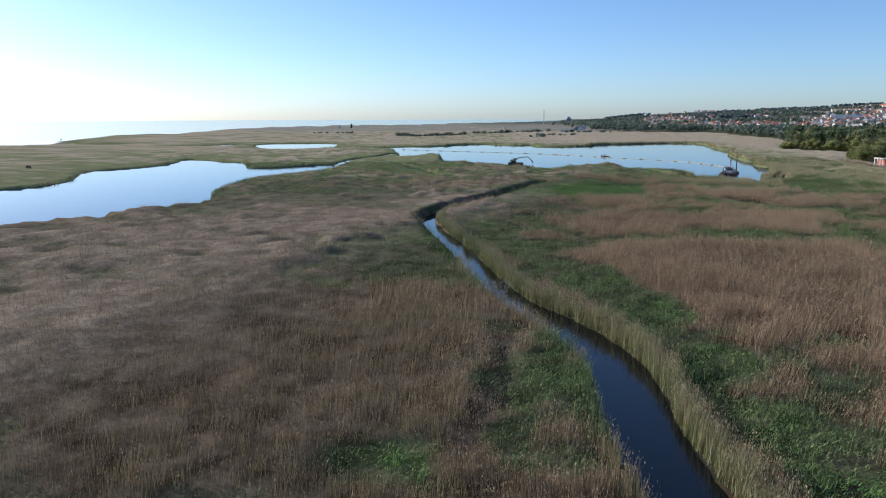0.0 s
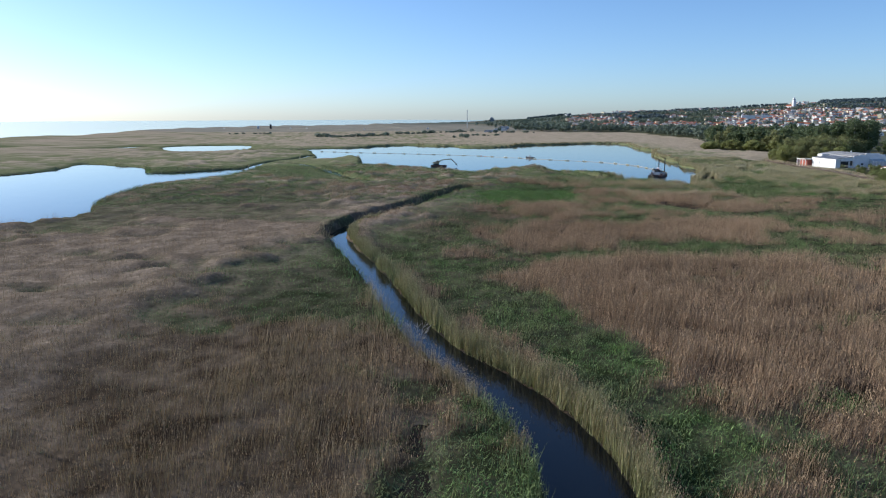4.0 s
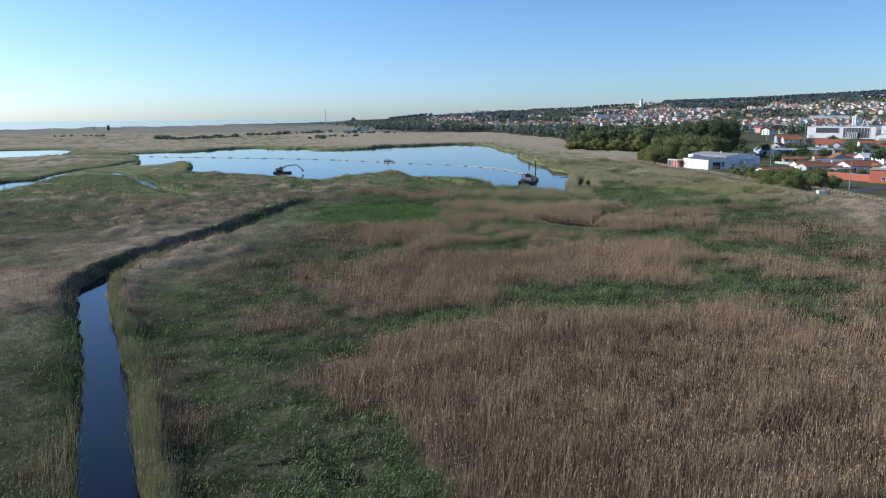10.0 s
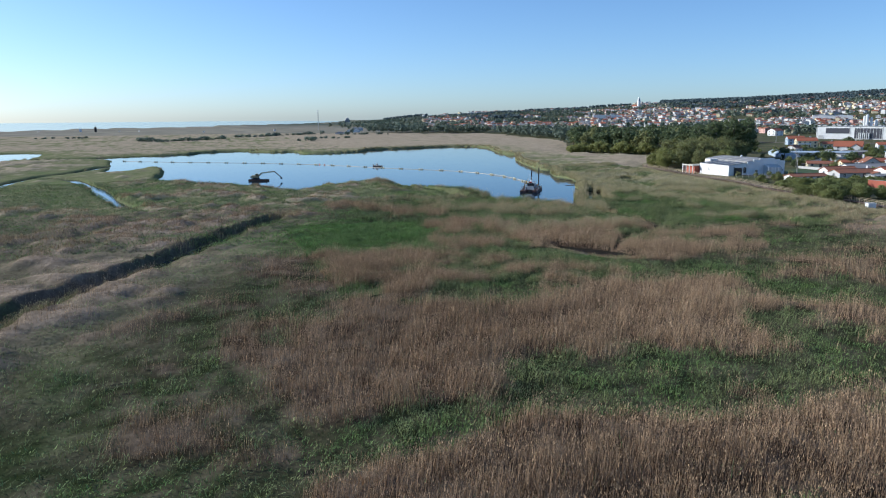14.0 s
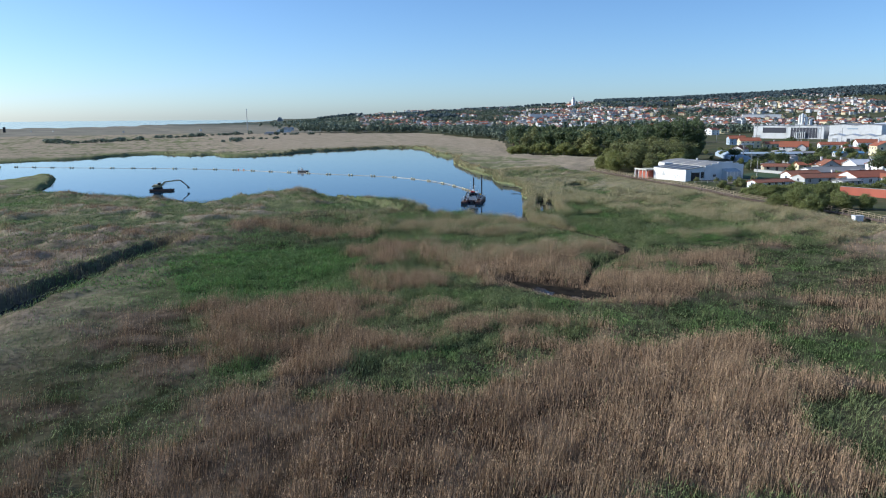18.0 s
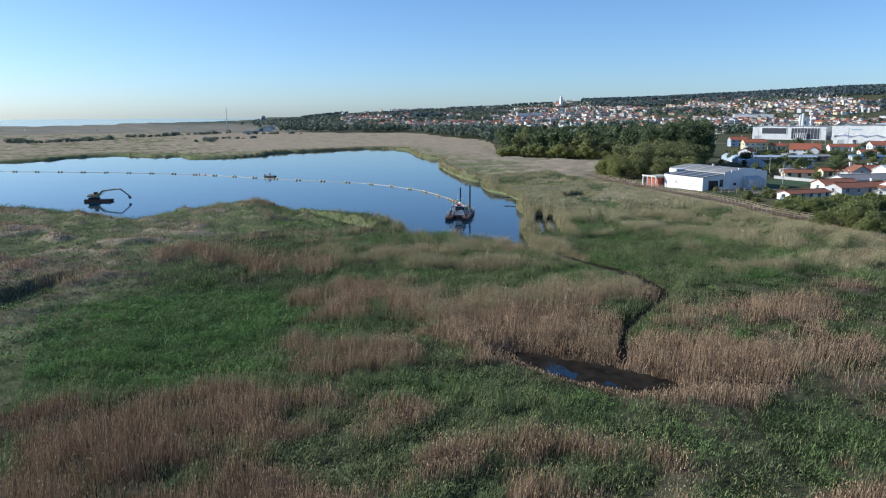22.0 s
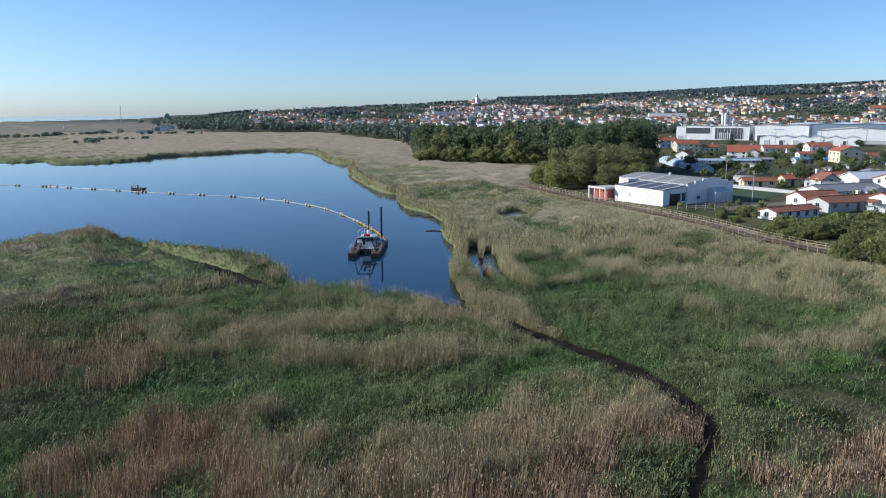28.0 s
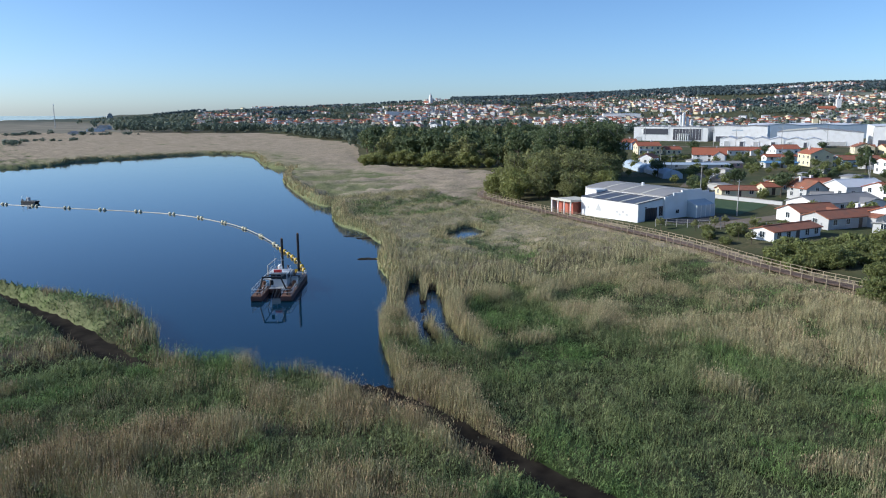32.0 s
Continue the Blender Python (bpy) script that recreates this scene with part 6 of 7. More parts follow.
def wall_line(line, height, mat, label):
    root = thing("garden_wall", pose(line[0][0], line[0][1], 0), label, "wall", "garden walls")
    ox, oy = line[0]
    b, cap = Build(), Build()
    for (x0, y0), (x1, y1) in zip(line[:-1], line[1:]):
        z0 = min(ground_at(x0, y0), ground_at(x1, y1))
        b.bar((x0 - ox, y0 - oy, z0 + height / 2 - 0.3), (x1 - ox, y1 - oy, z0 + height / 2 - 0.3), 0.2, height + 0.6)
        cap.bar((x0 - ox, y0 - oy, z0 + height + 0.06), (x1 - ox, y1 - oy, z0 + height + 0.06), 0.32, 0.1)
    part("wall", b, mat, root)
    part("coping", cap, M_CONCRETE, root)


wall_line([(280, 345.5), (279.6, 334), (279, 323)], 1.0, M_GREYWALL, "long pale garden wall along the road")
wall_line([(235, 272), (236.5, 264), (237.5, 257)], 2.3, M_REDWALL, "brick-red wall beside the red block")
wall_line([(312, 350), (334, 342), (356, 352)], 1.6, M_WHITE, "white garden wall between the cottages")
wall_line([(346, 402), (372, 418), (396, 424)], 1.8, M_PALEBLUE, "bluish-white plot wall below the houses")
wall_line([(404, 352), (424, 340), (440, 322)], 1.8, M_WHITE, "white plot wall beside the grass")

cabinet = thing("utility_cabinet", at_place(197.3, 238.4, -20), "white utility box at the end of the lane", "cabinet")
part("body", Build().box(-1.0, -0.7, 0, 1.0, 0.7, 1.55, None, 0.05), M_WHITE, cabinet)
part("lid", Build().box(-1.1, -0.8, 1.56, 1.1, 0.8, 1.7), M_SHIPWHITE, cabinet)
part("door", Build().box(-0.8, -0.74, 0.2, -0.05, -0.7, 1.4), M_FRAME, cabinet)

pole = thing("utility_pole", at_place(252.8, 319), "grey concrete utility pole with a cross arm", "pole", "utility poles")
part("shaft", Build().cyl((0, 0, -0.3), (0, 0, 8.5), 0.14, 0.09, 8), M_CONCRETE, pole)
part("cross_arm", Build().bar((-0.9, 0, 8.1), (0.9, 0, 8.1), 0.1), M_CONCRETE, pole)
for x in (-0.8, 0, 0.8):
    part("insulator", Build().cyl((x, 0, 8.15), (x, 0, 8.4), 0.05, 0.03, 6), M_GLASS, pole)
for x, y in ((210, 240), (285, 352), (318, 388), (350, 418), (340, 330), (372, 345), (402, 395), (425, 440), (300, 300), (330, 285), (390, 318)):
    copy_thing(pole, at_place(x, y, x))
mast_pole = thing("railway_mast", at_place(540, 524, 10), "tall slim railway mast with a bracket", "mast", "railway masts")
part("shaft", Build().cyl((0, 0, -0.3), (0, 0, 15), 0.22, 0.14, 8), M_CONCRETE, mast_pole)
part("bracket", Build().bar((0, 0, 11), (-3, 0, 11.5), 0.12).bar((0, 0, 9.6), (-3, 0, 11.4), 0.09), M_CONCRETE, mast_pole)
for k, (x, y, a) in enumerate(along([(440, 655), (498, 568), (558, 507), (618, 460), (690, 402)], 30)):
    copy_thing(mast_pole, at_place(x, y, a) @ Matrix.Diagonal((1, 1, 0.7 + 0.5 * ((k * 37) % 10) / 10, 1)))


# ---- the factory ----
def hall_block(name, p, q, depth, height, wall, roof, label, rise=1.0, bays=4, openings=None, category="factory"):
    """A hall whose front runs from p to q, with a low gabled roof over each bay."""
    p, q = Vector((*p, 0)), Vector((*q, 0))
    w = (q - p).length
    z = min(ground_at(p.x, p.y), ground_at(q.x, q.y)) - 0.3
    m = Matrix.Translation((p.x, p.y, z)) @ Matrix.Rotation(math.atan2(q.y - p.y, q.x - p.x), 4, "Z")
    root = thing(name, m, label, category, "factory halls")
    step = w / bays
    out = [(0, -0.5), (w, -0.5)]
    for k in reversed(range(bays)):
        out += [(step * (k + 1), height), (step * (k + 0.5), height + rise)]
    out += [(0, height)]
    part("wall", Build().prism(out, 0, depth), wall, root)
    for k in range(bays):
        rb = Build().prism([(step * k, height + 0.05), (step * (k + 0.5), height + rise + 0.05), (step * (k + 1), height + 0.05), (step * (k + 1), height + 0.2), (step * (k + 0.5), height + rise + 0.2), (step * k, height + 0.2)], -0.4, depth + 0.4)
        part("roof", rb, roof, root)
    for x0, x1, z0, z1, mat_ in openings or ():
        op = part("opening", Build().box(x0, -0.16, z0, x1, -0.02, z1), mat_, root)
        part("surround", Build().box(x0 - 0.4, -0.3, z1, x1 + 0.4, -0.02, z1 + 0.5).box(x0 - 0.4, -0.3, z0, x0, -0.02, z1).box(x1, -0.3, z0, x1 + 0.4, -0.02, z1), M_WHITE, op)
    return root


office = hall_block("factory_office", (588, 634), (616, 582), 46, 11.5, M_WHITE, M_METALROOF, "white factory block with long dark glazed bays", 0.5, 2,
                    [(8, 28, 5.5, 10.3, M_DARKROOF), (32, 54, 1.2, 10.3, M_DARKROOF), (2, 6, 0, 3.5, M_GREYWALL)])
for k in range(6):
    part("vent_pipe", Build().cyl((36 + k * 1.6, -1.5, 0), (36 + k * 1.6, -1.5, 6.5), 0.4, 0.4, 8), M_SHIPWHITE, office)
for k in range(8):
    part("mullion", Build().box(34 + k * 2.6, -0.24, 1.2, 34.2 + k * 2.6, -0.16, 10.3), M_FRAME, office)
for x, y, h in ((36, 24, 22), (39, 26, 19), (33, 28, 20.5), (42, 30, 17)):
    part("silo", Build().cyl((x, y, 8), (x, y, h), 1.3, 1.3, 12).cyl((x, y, h), (x, y, h + 1), 1.3, 0.3, 12), M_SHIPWHITE, office)
part("chimney", Build().cyl((14, 15, 8), (14, 15, 17), 0.5, 0.45, 10), M_METALROOF, office)
for k in range(9):
    part("roof_unit", Build().box(4 + k * 5.6, 6 + (k * 7) % 9, 11.4, 6.4 + k * 5.6, 8.5 + (k * 7) % 9, 13.2), M_GREYWALL, office)
sign_hall = hall_block("factory_hall", (619, 579), (638, 544), 46, 12.5, M_WHITE, M_METALROOF, "white factory hall carrying a small pale sign", 0.6, 2, [(2, 12, 0, 4.5, M_DARKROOF), (16, 30, 0, 4.5, M_GREYWALL)])
part("sign", Build().box(14, -0.14, 9.0, 22, -0.02, 10.0), M_PALEBLUE, sign_hall)
hall_block("factory_hall", (556, 530), (586, 474), 18, 5.4, M_WHITE, M_WHITEROOF, "row of low white gabled factory sheds", 1.5, 6, [(3, 6, 0, 3.6, M_GREYWALL), (13, 15.5, 0, 3.6, M_DARKROOF), (22, 25, 0, 3.6, M_GREYWALL), (33, 35.5, 0, 3.6, M_DARKROOF), (43, 46, 0, 3.6, M_GREYWALL), (53, 55, 0, 3.6, M_DARKROOF)])
ribbed = hall_block("factory_hall", (604, 516), (630, 468), 44, 9.6, M_WHITE, M_METALROOF, "large white factory hall with a ribbed grey roof", 2.4, 1, [(4, 44, 0.6, 3.0, M_GREYWALL)])
for k in range(9):
    part("roof_light", Build().prism([(2, 9.95), (25.6, 12.25), (25.6, 12.33), (2, 10.03)], 3 + k * 5.2, 4.0 + k * 5.2), M_STRIP, ribbed, "pale roof light strip")
hall_block("factory_hall", (633, 463), (672, 390), 76, 14.0, M_WHITE, M_WHITEROOF, "tall blank white factory hall", 0.8, 2, [(3, 13, 0.0, 4.6, M_DARKROOF), (17, 27, 0.0, 4.6, M_REDWALL), (31, 41, 0.0, 4.6, M_DARKROOF), (45, 55, 0, 4.6, M_REDWALL), (60, 72, 0, 4.6, M_DARKROOF)])
hall_block("factory_hall", (675, 384), (708, 322), 80, 12.6, M_WHITE, M_WHITEROOF, "long white factory hall at the railway", 0.8, 2, [(6, 20, 0.0, 4.0, M_DARKROOF), (40, 54, 0.0, 4.0, M_DARKROOF)])
hall_block("factory_hall", (724, 600), (794, 530), 60, 12.0, M_PALEBLUE, M_WHITEROOF, "pale factory hall behind the others", 1.0, 3)
hall_block("factory_annex", (595, 505), (604, 488), 5, 4.4, M_GREYWALL, M_METALROOF, "grey lean-to shed before the ribbed hall", 0.5, 2, [(2, 8, 0, 2.8, M_DARKROOF), (12, 20, 0, 2.8, M_DARKROOF)])

hall_block("warehouse", (1080, 1120), (1125, 1075), 40, 11, M_WHITE, M_WHITEROOF, "white warehouse on the hill slope", 1.0, 2, category="warehouse")
hall_block("warehouse", (905, 1570), (960, 1540), 40, 12, M_WHITE, M_WHITEROOF, "far white warehouse among the houses", 1.0, 2, category="warehouse")


# ---- landmarks far off ----
church = thing("church", pose(1363, 2073, ground_at(1363, 2073) - 1), "white church with a tall bell tower above the town", "church", "churches")
part("nave", Build().prism([(-7, 0), (7, 0), (7, 9), (0, 13), (-7, 9)], 4, 34), M_WHITE, church)
part("roof", Build().prism([(-7.6, 8.6), (0, 13.1), (7.6, 8.6), (7.6, 9.1), (0, 13.6), (-7.6, 9.1)], 3.6, 34.4), M_TILE, church)
tower = part("bell_tower", Build().box(-4, -4, 0, 4, 4, 24).box(-4.5, -4.5, 24, 4.5, 4.5, 25), M_WHITE, church)
part("belfry", Build().box(-3, -3, 25, 3, 3, 31), M_WHITE, tower)
part("spire", Build().cyl((0, 0, 31), (0, 0, 37), 3.2, 0.2, 8), M_WHITE, tower)
for a in range(4):
    part("louvre", Build().box(-1.2, -3.1, 26, 1.2, -2.95, 30, Matrix.Rotation(a * math.pi / 2, 4, "Z")), M_DARKROOF, tower)
copy_thing(church, pose(90 + 1520 * math.sin(radians(63.3)), 215 + 1520 * math.cos(radians(63.3)), ground_at(1448, 898) - 1, 0, 0, 40))

lattice = thing("radio_mast", pose(267, 1494, 0), "slim lattice radio mast on the far shore", "mast")
lb = Build()
for k in range(3):
    a = 2.09 * k
    lb.cyl((math.cos(a) * 0.9, math.sin(a) * 0.9, 0), (math.cos(a) * 0.5, math.sin(a) * 0.5, 37), 0.22, 0.16, 5)
for z in range(0, 36, 3):
    for k in range(3):
        a, b = 2.09 * k, 2.09 * (k + 1)
        lb.bar((math.cos(a) * 0.8, math.sin(a) * 0.8, z), (math.cos(b) * 0.8, math.sin(b) * 0.8, z + 3), 0.14)
part("lattice", lb, M_GREYWALL, lattice)
part("antenna", Build().cyl((0, 0, 36), (0, 0, 39), 0.7, 0.7, 8), M_WHITE, lattice)

block = thing("tower_block", pose(650, 3060, 0) @ Matrix.Diagonal((0.36, 0.4, 0.66, 1)), "grey high-rise block on the coast", "tower block")
part("lower_storey", Build().box(-30, -12, 0, 30, 12, 22), M_GREYWALL, block)
part("upper_storey", Build().box(-20, -10, 22, 22, 10, 32).box(-8, -8, 32, 6, 8, 36), M_GREYWALL, block)
for z in range(3, 30, 4):
    part("window_band", Build().box(-29 if z < 20 else -19, -12.3 if z < 20 else -10.3, z, 29 if z < 20 else 21, -12 if z < 20 else -10, z + 1.6), M_GLASS, block)

beacon = thing("beacon_tower", pose(-137, 1680, ground_at(-137, 1680) - 0.5) @ Matrix.Diagonal((0.75, 0.75, 0.8, 1)), "dark square tower on the dunes", "tower")
part("shaft", Build().box(-2.6, -2.6, 0, 2.6, 2.6, 12, None, 0.4), M_BLACKSTEEL, beacon)
part("cap", Build().box(-3, -3, 12, 3, 3, 12.7), M_RUST, beacon)
hut = thing("dune_hut", pose(-163, 1675, ground_at(-163, 1675) - 0.5), "white hut on the dunes beside the tower", "hut", "huts on the dunes")
part("wall", Build().box(-2, -3, 0, 2, 3, 6.5), M_WHITE, hut)
part("roof", Build().box(-2.3, -3.3, 6.5, 2.3, 3.3, 6.9), M_CONCRETE, hut)
for x, y, s in ((-95, 1690, 0.35), (-60, 1700, 0.3), (-230, 1640, 0.3), (60, 1500, 0.35), (180, 1440, 0.45), (-420, 905, 0.3)):
    copy_thing(hut, pose(x, y, ground_at(x, y) - 0.3, 0, 0, x) @ Matrix.Diagonal((s * 2, s, s, 1)))
for x, y, w, h, wall, roof in ((236, 1168, 12, 2.6, M_GREYWALL, M_METALROOF), (268, 1240, 18, 3.2, M_WHITE, M_METALROOF), (330, 1290, 22, 3.6, M_GREYWALL, M_TILE), (390, 1330, 34, 4.0, M_WHITE, M_METALROOF), (300, 1350, 14, 4.5, M_GREYWALL, M_METALROOF)):
    hall_block("riverside_shed", (x, y), (x + w, y - 6), 22, h, wall, roof, "low shed at the far edge of the marsh", 1.5, 2, category="shed")
photo_hide = thing("bird_hide", at_place(-184, 367) @ Matrix.Diagonal((0.6, 0.6, 0.6, 1)), "small wooden hide among the reeds", "hut")
part("wall", Build().box(-1.5, -1.2, 0.5, 1.5, 1.2, 3.4), M_PLANK, photo_hide)
part("roof", Build().prism([(-1.9, 3.4), (1.9, 3.4), (0, 4.2)], -1.5, 1.5), M_RUST, photo_hide)
hall_block("quarry_wall", (1890, 1190), (2010, 1100), 20, 14, M_CREAM, M_DIRT, "pale quarry face below the wooded ridge", 1.0, 3, category="quarry")


# ---- the dredger ----
DREDGER = pose(136.7, 315.7, 0, 0, 0, -33.8)
dredger = thing("dredger", DREDGER, "small cutter dredger with red hull pontoons moored on the lake", "dredger")


def pontoon(x0, x1, y0, y1, z0, z1):
    return Build().prism([(y0 + 1.0, z0), (y1 - 0.4, z0), (y1, z0 + 0.5), (y1, z1), (y0, z1), (y0, z1 - 0.55)], x0, x1, Matrix(((0, 1, 0, 0), (1, 0, 0, 0), (0, 0, 1, 0), (0, 0, 0, 1))))


for name, x0, x1, y0 in (("side_pontoon", -2.85, -1.3, 0.0), ("side_pontoon", 1.3, 2.85, 0.0), ("main_pontoon", -1.29, 1.29, 4.6)):
    pt = part(name, pontoon(x0, x1, y0, 14.0, -0.6, 0.72), M_HULL, dredger)
    part("deck", Build().box(x0 + 0.06, y0 + 0.1, 0.722, x1 - 0.06, 13.9, 0.76), M_DECKGREY if name == "main_pontoon" else M_RUST, pt)
    part("rubbing_strake", Build().box(x0 - 0.05, y0 + 0.2, 0.5, x1 + 0.05, y0 + 0.32, 0.66).box(x0 - 0.05 if x0 < -1.3 else x1, y0 + 0.3, 0.5, x0 if x0 < -1.3 else x1 + 0.05, 13.9, 0.62), M_BLACKSTEEL, pt)
cabin = part("wheelhouse", Build().prism([(5.8, 0.76), (8.4, 0.76), (8.4, 2.75), (6.1, 2.75), (5.85, 1.8)], -1.2, 1.2, Matrix(((0, 1, 0, 0), (1, 0, 0, 0), (0, 0, 1, 0), (0, 0, 0, 1)))), M_SHIPWHITE, dredger)
part("roof", Build().box(-1.4, 5.7, 2.76, 1.4, 8.6, 2.86), M_SHIPWHITE, cabin)
for k in range(3):
    part("window", Build().box(-1.12 + k * 0.77, 5.76, 1.9, -0.42 + k * 0.77, 5.86, 2.6), M_GLASS, cabin)
for s in (-1, 1):
    for k in range(2):
        x0 = 1.2 if s > 0 else -1.24
        part("window", Build().box(x0, 6.3 + k * 1.05, 1.8, x0 + 0.04, 7.2 + k * 1.05, 2.5), M_GLASS, cabin)
part("life_raft", Build().cyl((-0.7, 6.1, 3.05), (0.4, 6.1, 3.05), 0.24, 0.24, 12), M_REDPAINT, dredger, "red life raft canister")
part("radar_mast", Build().cyl((0.2, 7.2, 3.1), (0.2, 7.2, 5.0), 0.06, 0.04, 6).bar((-0.4, 7.2, 4.5), (0.8, 7.2, 4.5), 0.06).cyl((-0.9, 7.8, 3.1), (-0.9, 7.8, 5.8), 0.025, 0.015, 5), M_SHIPWHITE, dredger)
part("satellite_dome", Build().cyl((-0.1, 7.7, 3.12), (-0.1, 7.7, 3.5), 0.35, 0.35, 10).cyl((-0.1, 7.7, 3.5), (-0.1, 7.7, 3.8), 0.35, 0.12, 10), M_SHIPWHITE, dredger)
engine = part("engine_house", Build().box(-1.2, 8.5, 0.76, 1.25, 12.0, 2.1, None, 0.12), M_DECKGREY, dredger)
part("hatch", Build().box(-0.7, 9.0, 2.11, 0.6, 11.3, 2.25), M_SHIPWHITE, engine)
part("exhaust", Build().cyl((0.8, 9.2, 2.1), (0.8, 9.2, 3.3), 0.12, 0.12, 8), M_RUST, engine)
part("exhaust", Build().cyl((-0.8, 9.2, 2.1), (-0.8, 9.2, 3.1), 0.12, 0.12, 8), M_RUST, engine)
for y in (9.1, 10.2, 11.3):
    part("louvre", Build().box(1.25, y, 1.1, 1.29, y + 0.7, 1.8), M_BLACKSTEEL, engine)
for x, h in ((-0.75, 6.7), (1.75, 7.5)):
    spud = part("spud_pole", Build().cyl((x, 12.9, -3), (x, 12.9, h), 0.2, 0.2, 12), M_BLACKSTEEL, dredger, "tall black steel spud pole")
    part("spud_collar", Build().cyl((x, 12.9, 0.6), (x, 12.9, 1.5), 0.34, 0.34, 12), M_DECKGREY, spud)
    part("pulley", Build().cyl((x - 0.1, 12.9, h), (x + 0.1, 12.9, h), 0.16, 0.16, 8), M_RUST, spud)
gantry = part("bow_gantry", Build().bar((-2.1, 1.8, 0.74), (-1.25, 0.9, 3.3), 0.16).bar((2.1, 1.8, 0.74), (1.25, 0.9, 3.3), 0.16).bar((-1.35, 0.9, 3.3), (1.35, 0.9, 3.3), 0.2).bar((-1.25, 0.95, 3.3), (-1.0, 5.9, 2.7), 0.1).bar((1.25, 0.95, 3.3), (1.0, 5.9, 2.7), 0.1), M_BLACKSTEEL, dredger, "black steel bow gantry")
part("hoist_block", Build().box(-0.2, 0.9, 2.2, 0.2, 1.15, 2.85), M_BLACKSTEEL, gantry)
ladder = part("cutter_ladder", Build().bar((-0.55, 5.2, 0.7), (-0.4, 0.4, -0.5), 0.16).bar((0.55, 5.2, 0.7), (0.4, 0.4, -0.5), 0.16).bar((-0.5, 3.4, 0.3), (0.5, 3.4, 0.3), 0.12).bar((-0.45, 1.8, -0.1), (0.45, 1.8, -0.1), 0.12).cyl((0, 5.0, 0.55), (0, 0.6, -0.45), 0.2, 0.2, 10), M_BLACKSTEEL, dredger)
part("cutter_head", Build().cyl((0, 0.6, -0.45), (0, -0.4, -0.75), 0.5, 0.2, 10), M_RUST, ladder)
rail_post = Build().box(-0.02, -0.02, 0.0, 0.02, 0.02, 0.95).mesh("rail_post", M_SHIPWHITE)
for x0 in (-2.78, -1.4, 1.4, 2.78):
    y_end = 13.6 if abs(x0) > 2 else 4.4
    for k in range(int((y_end - 0.3) / 0.95) + 1):
        ob = part("rail_post", rail_post, M_SHIPWHITE, dredger)
        ob.matrix_basis = pose(x0, 0.3 + 0.95 * k, 0.76)
    part("hand_rail", Build().bar((x0, 0.3, 1.7), (x0, y_end, 1.7), 0.045).bar((x0, 0.3, 1.25), (x0, y_end, 1.25), 0.035), M_SHIPWHITE, dredger)
for s in (-1, 1):
    part("bow_rail", Build().bar((s * 1.4, 0.3, 1.7), (s * 2.78, 0.3, 1.7), 0.045).bar((s * 1.4, 0.3, 1.25), (s * 2.78, 0.3, 1.25), 0.035), M_SHIPWHITE, dredger)
    part("winch", Build().cyl((s * 1.7, 3.4, 1.05), (s * 2.4, 3.4, 1.05), 0.28, 0.28, 10).box(min(s * 1.65, s * 2.45), 3.2, 0.76, max(s * 1.65, s * 2.45), 3.6, 0.85), M_RUST, dredger)
    part("bollard", Build().cyl((s * 2.1, 0.8, 0.76), (s * 2.1, 0.8, 1.1), 0.09, 0.12, 8), M_BLACKSTEEL, dredger)
part("stern_float", Build().cyl((1.2, 13.8, 1.1), (1.2, 14.9, 0.75), 0.62, 0.62, 14), M_YELLOW, dredger, "big yellow stern float")
for k, (x, y) in enumerate(((-2.1, 5.6), (-2.35, 6.4), (-1.8, 6.3), (2.2, 6.0), (2.4, 9.4), (-2.2, 10.2))):
    part("drum", Build().cyl((x, y, 0.76), (x, y, 1.6), 0.28, 0.28, 12).cyl((x, y, 1.15), (x, y, 1.19), 0.3, 0.3, 12), (M_RUST, M_BLACKSTEEL, M_BLUEROOF)[k % 3], dredger)
for x, y, w, d, h, mat_ in ((-2.5, 7.4, 0.8, 1.3, 0.7, M_DECKGREY), (1.5, 7.6, 0.9, 0.9, 0.9, M_SHIPWHITE), (1.6, 10.6, 0.8, 1.6, 0.6, M_RUST), (-2.4, 11.6, 0.9, 1.2, 0.8, M_DECKGREY), (-0.9, 12.2, 1.0, 0.6, 0.9, M_BLACKSTEEL)):
    locker = part("locker", Build().box(x, y, 0.77, x + w, y + d, 0.77 + h, None, 0.05), mat_, dredger)
    part("lid", Build().box(x - 0.03, y - 0.03, 0.78 + h, x + w + 0.03, y + d + 0.03, 0.83 + h), M_DECKGREY, locker)
part("crane_post", Build().cyl((-2.2, 8.9, 0.76), (-2.2, 8.9, 3.4), 0.13, 0.1, 8).bar((-2.2, 8.9, 3.3), (-1.4, 11.6, 3.9), 0.12), M_DECKGREY, dredger, "small grey deck crane")
part("hydraulic_hose", Build().cyl((-1.2, 5.6, 1.0), (-1.0, 2.2, 1.35), 0.05, 0.05, 6).cyl((1.2, 5.6, 1.0), (1.0, 2.2, 1.35), 0.05, 0.05, 6).cyl((-1.0, 2.2, 1.35), (-0.5, 1.0, 2.4), 0.05, 0.05, 6), M_BLACKSTEEL, dredger)
part("flood_lamp", Build().cyl((-1.1, 5.9, 2.9), (-1.1, 5.75, 3.05), 0.12, 0.16, 10), M_SHIPWHITE, dredger)
part("flood_lamp", Build().cyl((1.1, 5.9, 2.9), (1.1, 5.75, 3.05), 0.12, 0.16, 10), M_SHIPWHITE, dredger)
